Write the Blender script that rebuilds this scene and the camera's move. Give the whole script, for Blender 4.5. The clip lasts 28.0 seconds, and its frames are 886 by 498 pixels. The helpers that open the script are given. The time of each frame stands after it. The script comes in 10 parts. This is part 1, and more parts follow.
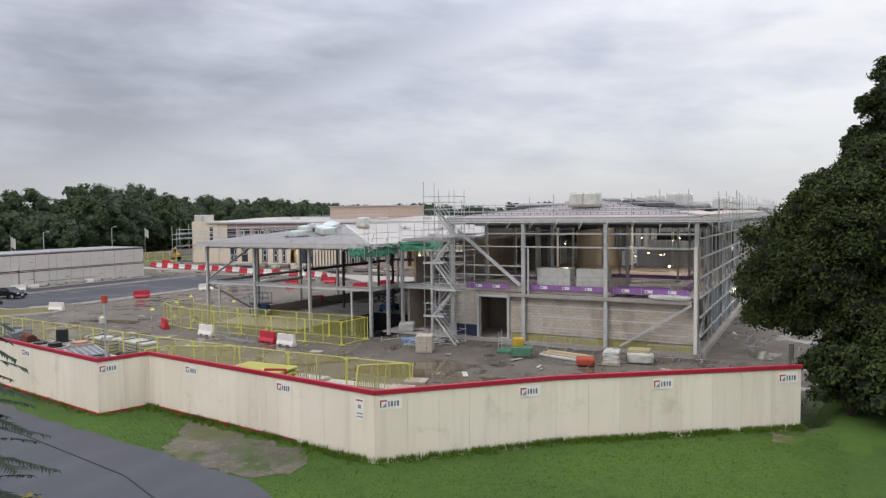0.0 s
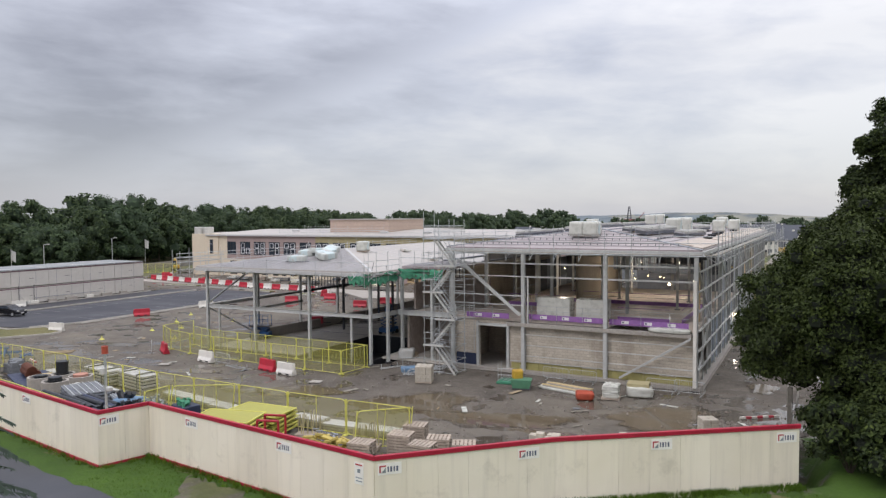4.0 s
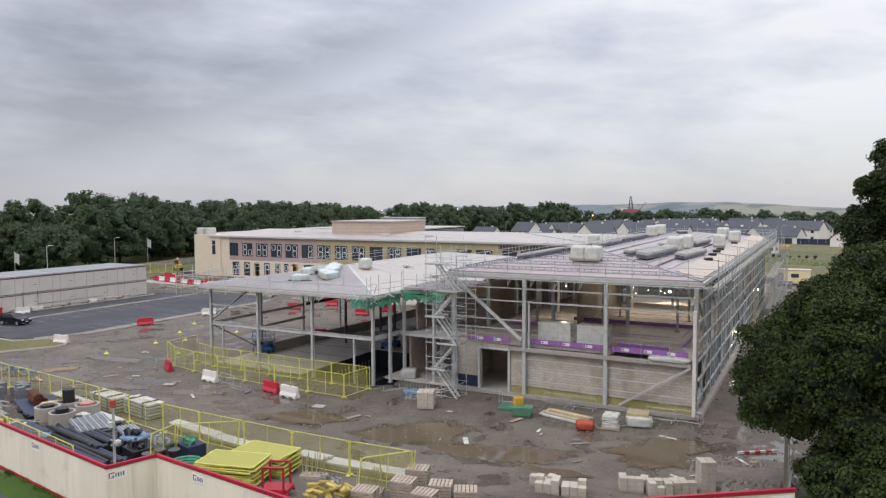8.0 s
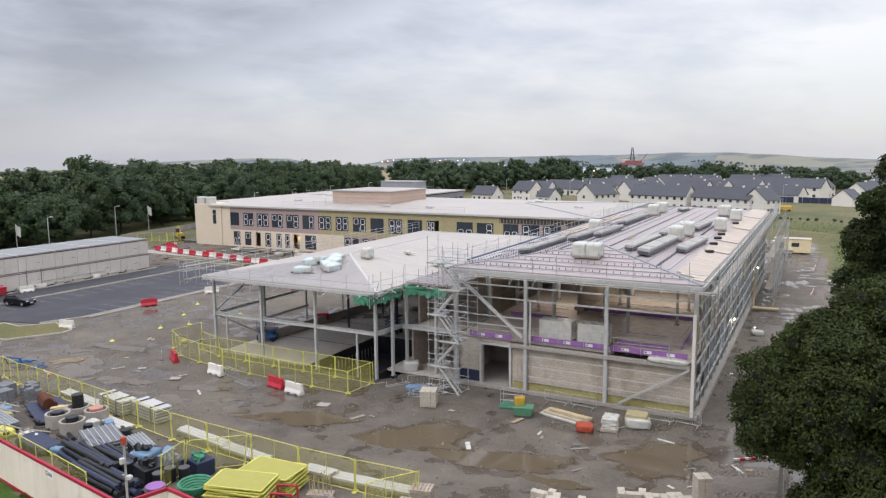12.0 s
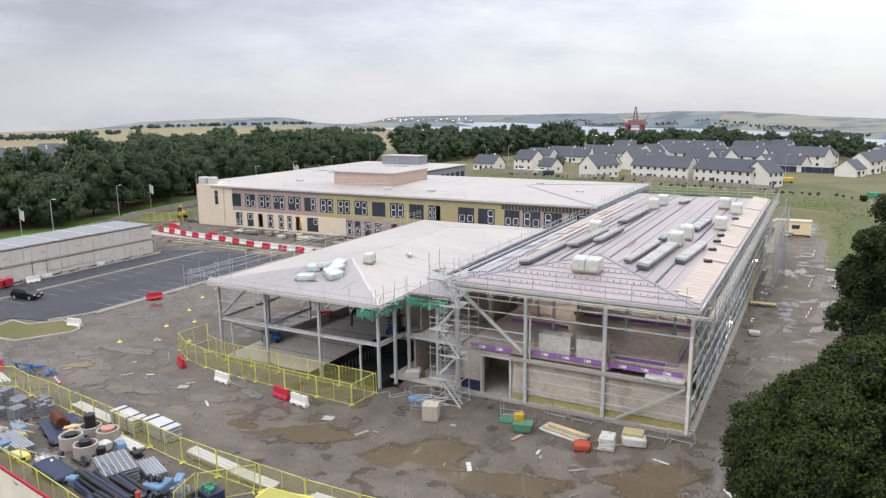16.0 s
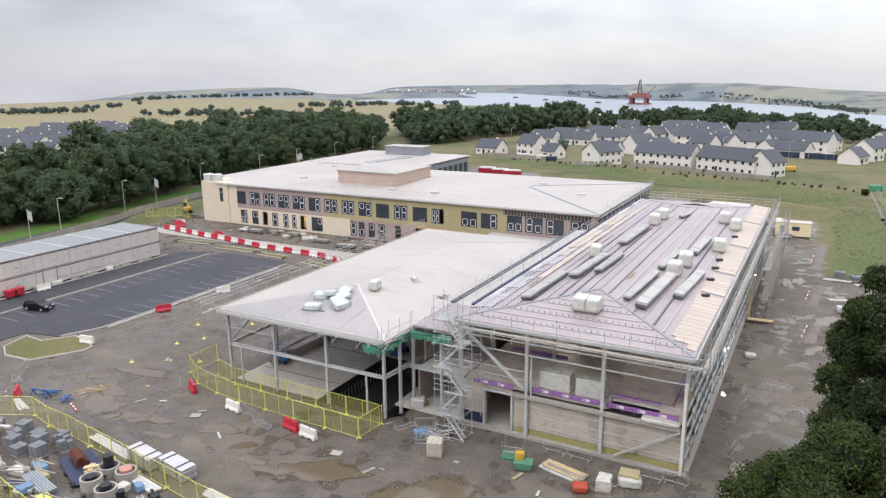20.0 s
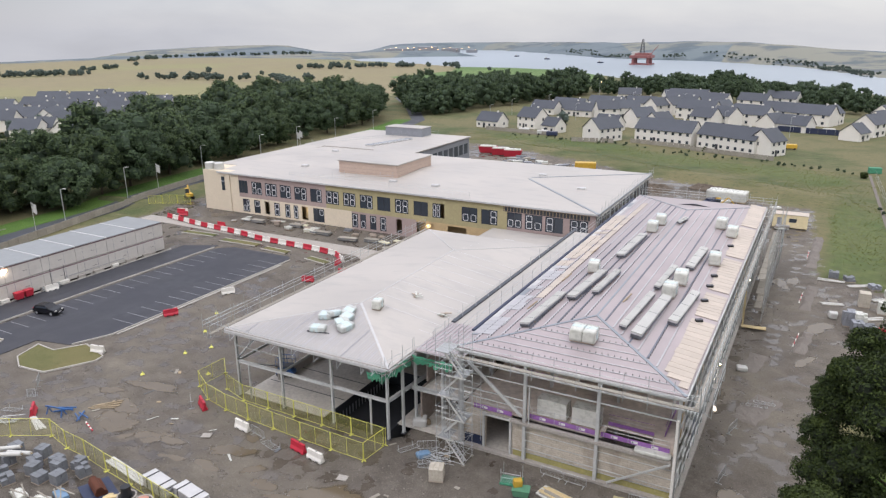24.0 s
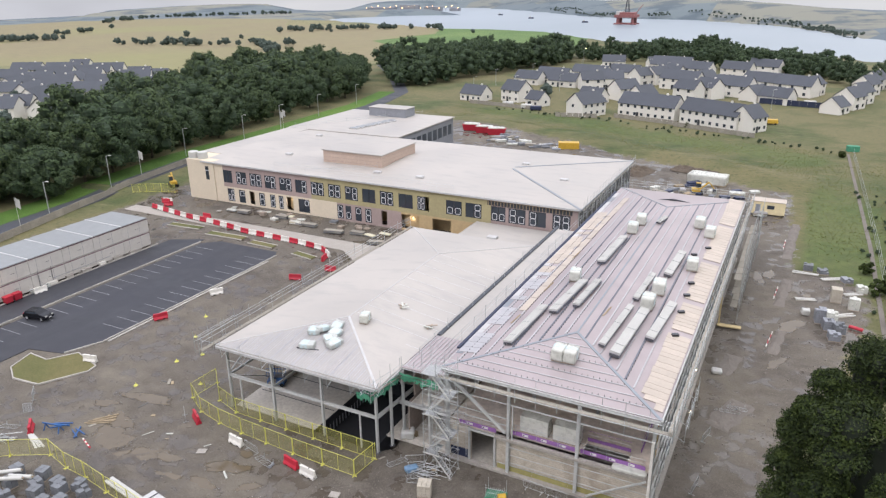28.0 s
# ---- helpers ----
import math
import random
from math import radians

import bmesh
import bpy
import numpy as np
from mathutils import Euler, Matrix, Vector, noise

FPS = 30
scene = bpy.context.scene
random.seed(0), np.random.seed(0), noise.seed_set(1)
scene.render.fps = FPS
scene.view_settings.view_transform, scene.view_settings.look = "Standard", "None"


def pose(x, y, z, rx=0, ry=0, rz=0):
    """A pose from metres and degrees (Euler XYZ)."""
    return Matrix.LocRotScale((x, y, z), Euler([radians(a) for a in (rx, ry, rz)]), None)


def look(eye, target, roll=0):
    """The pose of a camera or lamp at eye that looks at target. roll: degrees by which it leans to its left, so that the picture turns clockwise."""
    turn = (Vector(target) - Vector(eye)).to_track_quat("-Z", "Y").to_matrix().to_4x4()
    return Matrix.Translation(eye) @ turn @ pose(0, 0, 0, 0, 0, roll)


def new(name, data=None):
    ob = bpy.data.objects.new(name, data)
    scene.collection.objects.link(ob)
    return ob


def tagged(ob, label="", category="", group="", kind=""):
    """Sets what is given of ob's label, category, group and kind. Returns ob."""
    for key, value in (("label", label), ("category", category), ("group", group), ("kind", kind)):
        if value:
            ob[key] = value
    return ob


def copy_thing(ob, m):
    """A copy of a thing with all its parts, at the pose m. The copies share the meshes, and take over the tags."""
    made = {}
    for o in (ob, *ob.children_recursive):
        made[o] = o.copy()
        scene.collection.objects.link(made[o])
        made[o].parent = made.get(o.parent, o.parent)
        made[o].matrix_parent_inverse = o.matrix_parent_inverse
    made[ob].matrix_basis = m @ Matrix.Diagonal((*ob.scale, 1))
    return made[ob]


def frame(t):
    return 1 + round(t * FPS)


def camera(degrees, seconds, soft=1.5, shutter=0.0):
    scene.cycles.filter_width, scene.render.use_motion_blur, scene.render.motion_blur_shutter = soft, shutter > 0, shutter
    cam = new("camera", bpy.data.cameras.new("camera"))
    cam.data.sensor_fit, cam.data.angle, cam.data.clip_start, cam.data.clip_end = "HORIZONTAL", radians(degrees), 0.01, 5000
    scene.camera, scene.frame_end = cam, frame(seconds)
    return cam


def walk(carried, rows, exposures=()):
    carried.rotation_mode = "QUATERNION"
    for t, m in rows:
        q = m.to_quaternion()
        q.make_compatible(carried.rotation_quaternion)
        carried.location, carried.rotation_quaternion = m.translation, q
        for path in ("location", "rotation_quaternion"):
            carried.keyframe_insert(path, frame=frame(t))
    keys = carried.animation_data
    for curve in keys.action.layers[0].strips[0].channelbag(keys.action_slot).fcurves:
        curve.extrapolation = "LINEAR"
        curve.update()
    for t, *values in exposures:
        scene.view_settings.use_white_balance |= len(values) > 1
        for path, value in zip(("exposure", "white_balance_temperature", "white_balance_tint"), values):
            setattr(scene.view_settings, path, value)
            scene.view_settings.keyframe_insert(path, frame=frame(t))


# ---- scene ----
cam = camera(63.969, 28.0, soft=1.3)
# seconds, eye x, y, z, heading to the left of +y, pitch up, roll
PATH = [
    (0, 8.065, -55.906, 11.116, 27.938, -2.870, -0.624),
    (1, 8.078, -55.909, 11.673, 27.924, -2.776, -0.537),
    (2, 8.072, -55.903, 12.111, 27.921, -2.688, -0.446),
    (3, 8.097, -55.878, 12.679, 27.932, -2.664, -0.385),
    (3.5, 8.091, -55.876, 13.015, 27.921, -2.643, -0.445),
    (5.5, 8.079, -55.990, 14.429, 27.996, -2.539, -0.285),
    (6, 8.124, -56.010, 14.823, 28.025, -2.513, -0.307),
    (6.5, 8.158, -56.039, 15.248, 28.042, -2.544, -0.335),
    (7, 8.171, -56.075, 15.694, 28.032, -2.722, -0.277),
    (7.5, 8.164, -56.105, 16.147, 28.037, -3.194, -0.280),
    (8, 8.145, -56.133, 16.601, 28.032, -3.661, -0.244),
    (8.5, 8.136, -56.155, 17.062, 28.024, -4.195, -0.272),
    (9, 8.130, -56.146, 17.521, 28.065, -4.686, -0.251),
    (9.5, 8.085, -56.115, 17.985, 28.065, -5.217, -0.319),
    (10, 8.006, -56.084, 18.486, 28.021, -5.709, -0.334),
    (10.5, 7.950, -56.044, 19.046, 28.015, -6.252, -0.385),
    (11, 7.928, -55.994, 19.636, 28.040, -6.755, -0.409),
    (11.5, 7.926, -55.951, 20.234, 28.043, -7.212, -0.428),
    (12, 7.938, -55.919, 20.819, 28.095, -7.731, -0.485),
    (12.5, 7.947, -55.913, 21.356, 28.099, -8.098, -0.464),
    (14.5, 7.998, -55.673, 23.912, 28.244, -10.078, -0.741),
    (15, 7.990, -55.681, 24.573, 28.272, -10.443, -0.700),
    (15.5, 7.970, -55.736, 25.274, 28.253, -10.789, -0.609),
    (16, 7.955, -55.810, 26.001, 28.261, -11.180, -0.596),
    (16.5, 7.929, -55.891, 26.739, 28.276, -11.502, -0.570),
    (17, 7.898, -55.982, 27.518, 28.230, -11.877, -0.524),
    (17.5, 7.893, -56.061, 28.334, 28.264, -12.221, -0.505),
    (18, 7.905, -56.119, 29.154, 28.304, -12.543, -0.488),
    (18.5, 7.912, -56.148, 29.976, 28.347, -12.825, -0.464),
    (19, 7.926, -56.132, 30.836, 28.368, -13.120, -0.471),
    (19.5, 7.951, -56.096, 31.737, 28.436, -13.418, -0.485),
    (20, 7.965, -56.082, 32.639, 28.463, -13.690, -0.469),
    (20.5, 7.966, -56.089, 33.524, 28.482, -13.928, -0.455),
    (21, 7.976, -56.092, 34.414, 28.529, -14.171, -0.443),
    (21.5, 7.997, -56.085, 35.331, 28.613, -14.462, -0.427),
    (23.5, 7.843, -55.978, 38.975, 28.586, -16.735, -0.475),
    (24, 7.814, -55.963, 39.932, 28.489, -17.146, -0.467),
    (24.5, 7.827, -56.011, 40.823, 28.382, -17.241, -0.479),
    (25, 7.844, -56.076, 41.679, 28.130, -17.558, -0.466),
    (25.5, 7.846, -56.089, 42.507, 27.801, -18.269, -0.523),
    (26, 7.834, -56.035, 43.311, 27.456, -19.044, -0.591),
    (26.5, 7.807, -55.945, 44.120, 27.217, -19.782, -0.631),
    (27, 7.783, -55.842, 44.947, 27.215, -20.333, -0.643),
    (27.5, 7.775, -55.740, 45.782, 27.261, -20.456, -0.694),
    (28, 7.756, -55.662, 46.620, 27.258, -20.481, -0.668),
]


def aim(x, y, z, heading, pitch, roll):
    a, b = radians(heading), radians(pitch)
    return look((x, y, z), (x - math.sin(a) * math.cos(b), y + math.cos(a) * math.cos(b), z + math.sin(b)), roll)


walk(cam, [(row[0], aim(*row[1:])) for row in PATH], [(t, stops, 6450, 14) for t, stops in ((0, -0.2), (9, -0.19), (12, -0.06), (16, 0.1), (20, 0.14), (24, -0.05), (28, 0.06))])

# ---- world, sun, exposure ----
world = bpy.data.worlds.new("overcast_sky")
scene.world = world
world.use_nodes = True
wn, wl = world.node_tree.nodes, world.node_tree.links
wn.clear()


def wnode(kind, **values):
    n = wn.new(kind)
    for key, value in values.items():
        n.inputs[key].default_value = value
    return n


def wmath(op, a, b):
    n = wn.new("ShaderNodeMath")
    n.operation = op
    for i, v in enumerate((a, b)):
        if isinstance(v, (int, float)):
            n.inputs[i].default_value = v
        else:
            wl.new(v, n.inputs[i])
    return n.outputs[0]


SUN_ELEVATION, SUN_AZIMUTH = 48.0, 200.0   # azimuth from +y towards +x
sky = wn.new("ShaderNodeTexSky")
sky.sky_type, sky.sun_disc = "NISHITA", False
sky.sun_elevation, sky.sun_rotation = radians(SUN_ELEVATION), radians(SUN_AZIMUTH)
coord = wn.new("ShaderNodeTexCoord")
split = wn.new("ShaderNodeSeparateXYZ")
wl.new(coord.outputs["Generated"], split.inputs[0])
tall = wn.new("ShaderNodeCombineXYZ")
wl.new(split.outputs[0], tall.inputs[0])
wl.new(split.outputs[1], tall.inputs[1])
wl.new(wmath("MULTIPLY", split.outputs[2], 2.3), tall.inputs[2])
turn = wn.new("ShaderNodeMapping")
turn.inputs["Location"].default_value = (0.35, 1.9, 0.0)
turn.inputs["Rotation"].default_value = (0, radians(-9), radians(28))
wl.new(tall.outputs[0], turn.inputs[0])
big = wnode("ShaderNodeTexNoise", Scale=2.2, Detail=5.0, Roughness=0.5, Distortion=0.15)
small = wnode("ShaderNodeTexNoise", Scale=6.5, Detail=6.0, Roughness=0.55, Distortion=0.2)
wl.new(turn.outputs[0], big.inputs["Vector"])
flat_turn = wn.new("ShaderNodeMapping")
flat_turn.inputs["Scale"].default_value = (1.0, 1.0, 1.7)
wl.new(turn.outputs[0], flat_turn.inputs[0])
wl.new(flat_turn.outputs[0], small.inputs["Vector"])


def wspan(value, low, high, to_low, to_high):
    n = wn.new("ShaderNodeMapRange")
    n.interpolation_type = "SMOOTHSTEP"
    wl.new(value, n.inputs[0])
    for i, v in enumerate((low, high, to_low, to_high)):
        n.inputs[i + 1].default_value = v
    return n.outputs[0]


# a bank of thicker cloud over the land, thin bright cloud over the firth
eastward = wmath("ADD", wmath("MULTIPLY", split.outputs[0], 0.88), wmath("MULTIPLY", split.outputs[1], 0.47))
lean = wmath("SUBTRACT", wmath("SUBTRACT", split.outputs[2], 0.215), wmath("MULTIPLY", eastward, 0.415))
torn = wmath("ADD", lean, wmath("ADD", wmath("MULTIPLY", wmath("SUBTRACT", big.outputs[0], 0.5), 0.2), wmath("MULTIPLY", wmath("SUBTRACT", small.outputs[0], 0.5), 0.12)))
bank = wmath("MULTIPLY", wspan(torn, -0.03, 0.04, 0.0, 0.31), wspan(split.outputs[2], 0.35, 0.6, 1.0, 0.3))
texture = wmath("ADD", wmath("MULTIPLY", wmath("SUBTRACT", big.outputs[0], 0.5), 1.5), wmath("MULTIPLY", wmath("SUBTRACT", small.outputs[0], 0.5), 0.9))
shade = wmath("SUBTRACT", wmath("ADD", wmath("ADD", 0.70, texture), wmath("MULTIPLY", eastward, 0.36)), bank)
ramp = wn.new("ShaderNodeValToRGB")
ramp.color_ramp.elements[0].position, ramp.color_ramp.elements[0].color = 0.0, (0.335, 0.335, 0.36, 1)
ramp.color_ramp.elements[1].position, ramp.color_ramp.elements[1].color = 0.95, (0.88, 0.87, 0.835, 1)
mid = ramp.color_ramp.elements.new(0.5)
mid.color = (0.59, 0.605, 0.645, 1)
wl.new(shade, ramp.inputs[0])
low_sky = wn.new("ShaderNodeMixRGB")
wl.new(wspan(split.outputs[2], 0.0, 0.15, 0.62, 0.0), low_sky.inputs[0])
wl.new(ramp.outputs[0], low_sky.inputs[1])
low_sky.inputs[2].default_value = (0.505, 0.53, 0.59, 1)
thin = wn.new("ShaderNodeMixRGB")
thin.blend_type = "ADD"
thin.inputs[0].default_value = 0.035
wl.new(low_sky.outputs[0], thin.inputs[1])
wl.new(sky.outputs[0], thin.inputs[2])
# an overcast sky is about three times as bright overhead as at the skyline
zenith = wmath("ADD", 0.93, wmath("ADD", wmath("MULTIPLY", wmath("MAXIMUM", wmath("SUBTRACT", split.outputs[2], 0.08), 0.0), 0.6), wmath("MULTIPLY", wmath("MAXIMUM", wmath("SUBTRACT", split.outputs[2], 0.22), 0.0), 2.1)))
back = wn.new("ShaderNodeBackground")
wl.new(thin.outputs[0], back.inputs[0])
wl.new(zenith, back.inputs[1])
out = wn.new("ShaderNodeOutputWorld")
wl.new(back.outputs[0], out.inputs[0])

sun_data = bpy.data.lights.new("sun", "SUN")
sun_data.energy, sun_data.angle, sun_data.color = 1.05, radians(35), (1.0, 0.955, 0.89)
sun = new("sun", sun_data)
sa, se = radians(SUN_AZIMUTH), radians(SUN_ELEVATION)
sun.matrix_basis = look((math.sin(sa) * math.cos(se) * 200, math.cos(sa) * math.cos(se) * 200, math.sin(se) * 200), (0, 0, 0))


# ---- materials ----
def rgb(text):
    v = [int(text[i:i + 2], 16) / 255 for i in (0, 2, 4)]
    return tuple(c / 12.92 if c <= 0.04045 else ((c + 0.055) / 1.055) ** 2.4 for c in v)


class Nodes:
    """A short way of wiring one material."""

    def __init__(self, name):
        self.m = bpy.data.materials.new(name)
        self.m.use_nodes = True
        self.t = self.m.node_tree
        self.b = self.t.nodes["Principled BSDF"]
        self.pos = self.t.nodes.new("ShaderNodeNewGeometry").outputs["Position"]

    def put(self, value, socket):
        if isinstance(value, bpy.types.NodeSocket):
            self.t.links.new(value, socket)
        elif isinstance(value, tuple) and len(value) == 3 and len(socket.default_value) == 4:
            socket.default_value = (*value, 1)
        else:
            socket.default_value = value

    def noise(self, scale, detail=4.0, rough=0.55, vector=None, stretch=None):
        n = self.t.nodes.new("ShaderNodeTexNoise")
        n.inputs["Scale"].default_value, n.inputs["Detail"].default_value, n.inputs["Roughness"].default_value = scale, detail, rough
        v = vector or self.pos
        if stretch:
            mp = self.t.nodes.new("ShaderNodeMapping")
            mp.inputs["Scale"].default_value = stretch
            self.t.links.new(v, mp.inputs[0])
            v = mp.outputs[0]
        self.t.links.new(v, n.inputs["Vector"])
        return n.outputs[0]

    def span(self, value, low, high, to_low=0.0, to_high=1.0):
        n = self.t.nodes.new("ShaderNodeMapRange")
        self.put(value, n.inputs[0])
        for i, v in enumerate((low, high, to_low, to_high)):
            n.inputs[i + 1].default_value = v
        return n.outputs[0]

    def mix(self, factor, a, b, blend="MIX"):
        n = self.t.nodes.new("ShaderNodeMixRGB")
        n.blend_type = blend
        self.put(factor, n.inputs[0])
        self.put(a, n.inputs[1])
        self.put(b, n.inputs[2])
        return n.outputs[0]

    def calc(self, op, a, b=0.0):
        n = self.t.nodes.new("ShaderNodeMath")
        n.operation = op
        self.put(a, n.inputs[0])
        self.put(b, n.inputs[1])
        return n.outputs[0]

    def random(self):
        return self.t.nodes.new("ShaderNodeObjectInfo").outputs["Random"]

    def island(self):
        return self.t.nodes.new("ShaderNodeNewGeometry").outputs["Random Per Island"]

    def done(self, colour, rough=0.8, metal=0.0, bump=None, strength=0.3, distance=0.05):
        self.put(colour, self.b.inputs["Base Color"])
        self.put(rough, self.b.inputs["Roughness"])
        self.put(metal, self.b.inputs["Metallic"])
        if bump is not None:
            n = self.t.nodes.new("ShaderNodeBump")
            n.inputs["Strength"].default_value, n.inputs["Distance"].default_value = strength, distance
            self.t.links.new(bump, n.inputs["Height"])
            self.t.links.new(n.outputs[0], self.b.inputs["Normal"])
        return self.m


def plain(name, colour, rough=0.7, metal=0.0, vary=0.22, grain=6.0, stain=0.6, by_object=0.0, bump=0.15):
    """A painted, cast or milled surface: grain, broad stains and, where asked, a shade of its own for each piece."""
    n = Nodes(name)
    fine, broad = n.noise(grain, 5), n.noise(stain, 3)
    dark = tuple(c * (1 - vary) for c in colour)
    light = tuple(min(1, c * (1 + vary * 0.6)) for c in colour)
    col = n.mix(n.span(fine, 0.3, 0.7), dark, light)
    col = n.mix(n.span(broad, 0.35, 0.7, 0.0, 0.55), col, tuple(c * (1 - vary * 1.2) for c in colour))
    if by_object:
        col = n.mix(n.span(n.random(), 0, 1, 0.0, by_object), col, tuple(c * 0.45 for c in colour))
    return n.done(col, n.span(fine, 0.3, 0.7, max(0, rough - 0.1), min(1, rough + 0.1)), metal, fine, bump, 0.02)


def ground_mat():
    n = Nodes("wet_site_dirt")
    broad, mid, fine = n.noise(0.055, 5, 0.6), n.noise(0.35, 6, 0.62), n.noise(4.0, 7, 0.75)
    tracks = n.noise(0.5, 5, 0.55, stretch=(0.6, 1.0, 1))
    col = n.mix(n.span(mid, 0.34, 0.68), rgb("423c35"), rgb("686158"))
    col = n.mix(n.span(broad, 0.42, 0.58, 0, 0.8), col, rgb("716a5d"))
    col = n.mix(n.span(n.noise(0.11, 5, 0.6), 0.5, 0.62, 0, 0.6), col, rgb("4a443e"))
    col = n.mix(n.span(tracks, 0.52, 0.66, 0, 0.4), col, rgb("443d36"))
    col = n.mix(n.span(fine, 0.55, 0.68, 0, 0.5), col, rgb("857d74"))
    col = n.mix(n.span(fine, 0.43, 0.32, 0, 0.5), col, rgb("38312b"))
    grit = n.noise(13.0, 4, 0.65)
    col = n.mix(n.span(grit, 0.55, 0.66, 0, 0.45), col, rgb("8a837a"))
    col = n.mix(n.span(grit, 0.44, 0.35, 0, 0.5), col, rgb("2f2924"))
    # stones trodden into the mud
    pebble = n.t.nodes.new("ShaderNodeTexVoronoi")
    pebble.inputs["Scale"].default_value = 3.2
    n.t.links.new(n.pos, pebble.inputs["Vector"])
    stone = n.calc("MULTIPLY", n.span(pebble.outputs["Distance"], 0.10, 0.16, 1, 0), n.span(n.noise(0.22, 3), 0.48, 0.62))
    col = n.mix(n.calc("MULTIPLY", stone, 0.6), col, rgb("a09a92"))
    # water lying in the ruts
    low = n.calc("ADD", n.calc("MULTIPLY", n.noise(0.42, 4, 0.5), 0.75), n.calc("MULTIPLY", n.noise(0.07, 3, 0.5), 0.5))
    wet = n.span(low, 0.672, 0.684)
    damp = n.span(low, 0.60, 0.68)
    col = n.mix(n.calc("MULTIPLY", damp, 0.4), col, rgb("433b34"))
    rough = n.calc("SUBTRACT", n.span(damp, 0, 1, 0.93, 0.6), n.calc("MULTIPLY", wet, 0.5))
    # turf outside the trodden ground
    turf = n.mix(n.span(n.noise(0.25, 5, 0.65), 0.3, 0.7), rgb("2f3f1c"), rgb("4b5a2b"))
    turf = n.mix(n.span(n.noise(0.028, 6, 0.66), 0.36, 0.54, 0, 0.88), turf, rgb("736a49"))
    turf = n.mix(n.span(fine, 0.35, 0.7, 0.0, 0.6), turf, rgb("333a1c"))
    turf = n.mix(n.span(n.noise(0.9, 6, 0.75), 0.53, 0.64, 0.0, 0.7), turf, rgb("2a3819"))
    turf = n.mix(n.span(n.noise(0.35, 6, 0.7, stretch=(0.5, 1.4, 1)), 0.56, 0.7, 0.0, 0.5), turf, rgb("7d7356"))
    lush = n.t.nodes.new("ShaderNodeAttribute")
    lush.attribute_name = "lush"
    rich = n.mix(n.span(n.noise(0.5, 5, 0.7), 0.35, 0.65), rgb("33451b"), rgb("50622c"))
    turf = n.mix(n.calc("MULTIPLY", n.span(n.calc("ADD", lush.outputs["Fac"], n.span(n.noise(0.09, 5, 0.65), 0.3, 0.7, -0.4, 0.4)), 0.3, 0.8), 0.6), turf, rich)
    shade = n.t.nodes.new("ShaderNodeAttribute")
    shade.attribute_name = "lawn"
    green = n.mix(n.span(fine, 0.3, 0.7), rgb("324b0a"), rgb("42600c"))
    turf = n.mix(n.span(shade.outputs["Fac"], 0.3, 0.7), turf, green)
    soil = n.t.nodes.new("ShaderNodeAttribute")
    soil.attribute_name = "soil"
    edge = n.span(n.calc("ADD", soil.outputs["Fac"], n.span(n.noise(0.5, 5, 0.65), 0.2, 0.8, -0.5, 0.5)), -0.12, 0.12)
    col = n.mix(edge, turf, col)
    rough = n.calc("MAXIMUM", rough, n.span(edge, 0, 1, 0.95, 0.0))
    h = n.calc("ADD", n.calc("ADD", n.calc("MULTIPLY", mid, 1.0), n.calc("MULTIPLY", fine, 0.5)), n.calc("MULTIPLY", stone, 0.25))
    h = n.calc("MULTIPLY", h, n.calc("SUBTRACT", 1.0, n.calc("MULTIPLY", wet, edge)))
    return n.done(col, rough, 0, h, 0.45, 0.12)


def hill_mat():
    """Far farmland: a patchwork of fields, distance haze put into their pale blue-grey colours."""
    n = Nodes("hazed_far_hills")
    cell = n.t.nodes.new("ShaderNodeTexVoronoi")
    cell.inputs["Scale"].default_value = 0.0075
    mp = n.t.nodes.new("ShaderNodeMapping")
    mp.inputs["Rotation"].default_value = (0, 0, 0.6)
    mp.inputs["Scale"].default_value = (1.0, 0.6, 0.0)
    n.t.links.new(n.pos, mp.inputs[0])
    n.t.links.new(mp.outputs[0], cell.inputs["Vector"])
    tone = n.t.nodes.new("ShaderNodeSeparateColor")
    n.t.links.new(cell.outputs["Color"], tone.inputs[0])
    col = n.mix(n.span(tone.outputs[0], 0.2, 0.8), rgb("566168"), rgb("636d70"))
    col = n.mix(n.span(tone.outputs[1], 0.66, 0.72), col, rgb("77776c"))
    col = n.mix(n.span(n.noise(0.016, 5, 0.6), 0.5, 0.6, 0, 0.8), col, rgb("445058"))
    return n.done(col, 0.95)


def mesh_mat(name="yellow_wire_mesh", cover=0.13):
    """Fine wire mesh: mostly holes."""
    n = Nodes(name)
    n.b.inputs["Alpha"].default_value = cover
    return n.done(n.mix(n.noise(3.0), rgb("bdb962"), rgb("a8a657")), 0.6)


def grass_mat(name, dark, mid, dry, dry_amount, scale=1.0):
    n = Nodes(name)
    broad, patch, fine = n.noise(0.035 * scale, 5, 0.6), n.noise(0.25 * scale, 5, 0.65), n.noise(6.0, 5, 0.75)
    col = n.mix(n.span(patch, 0.3, 0.7), dark, mid)
    col = n.mix(n.span(broad, 0.5 - 0.25 * dry_amount, 0.72 - 0.2 * dry_amount, 0, 0.9), col, dry)
    col = n.mix(n.span(fine, 0.35, 0.7, 0.0, 0.75), col, tuple(c * 0.5 for c in dark))
    return n.done(col, 0.95, 0, fine, 0.8, 0.12)


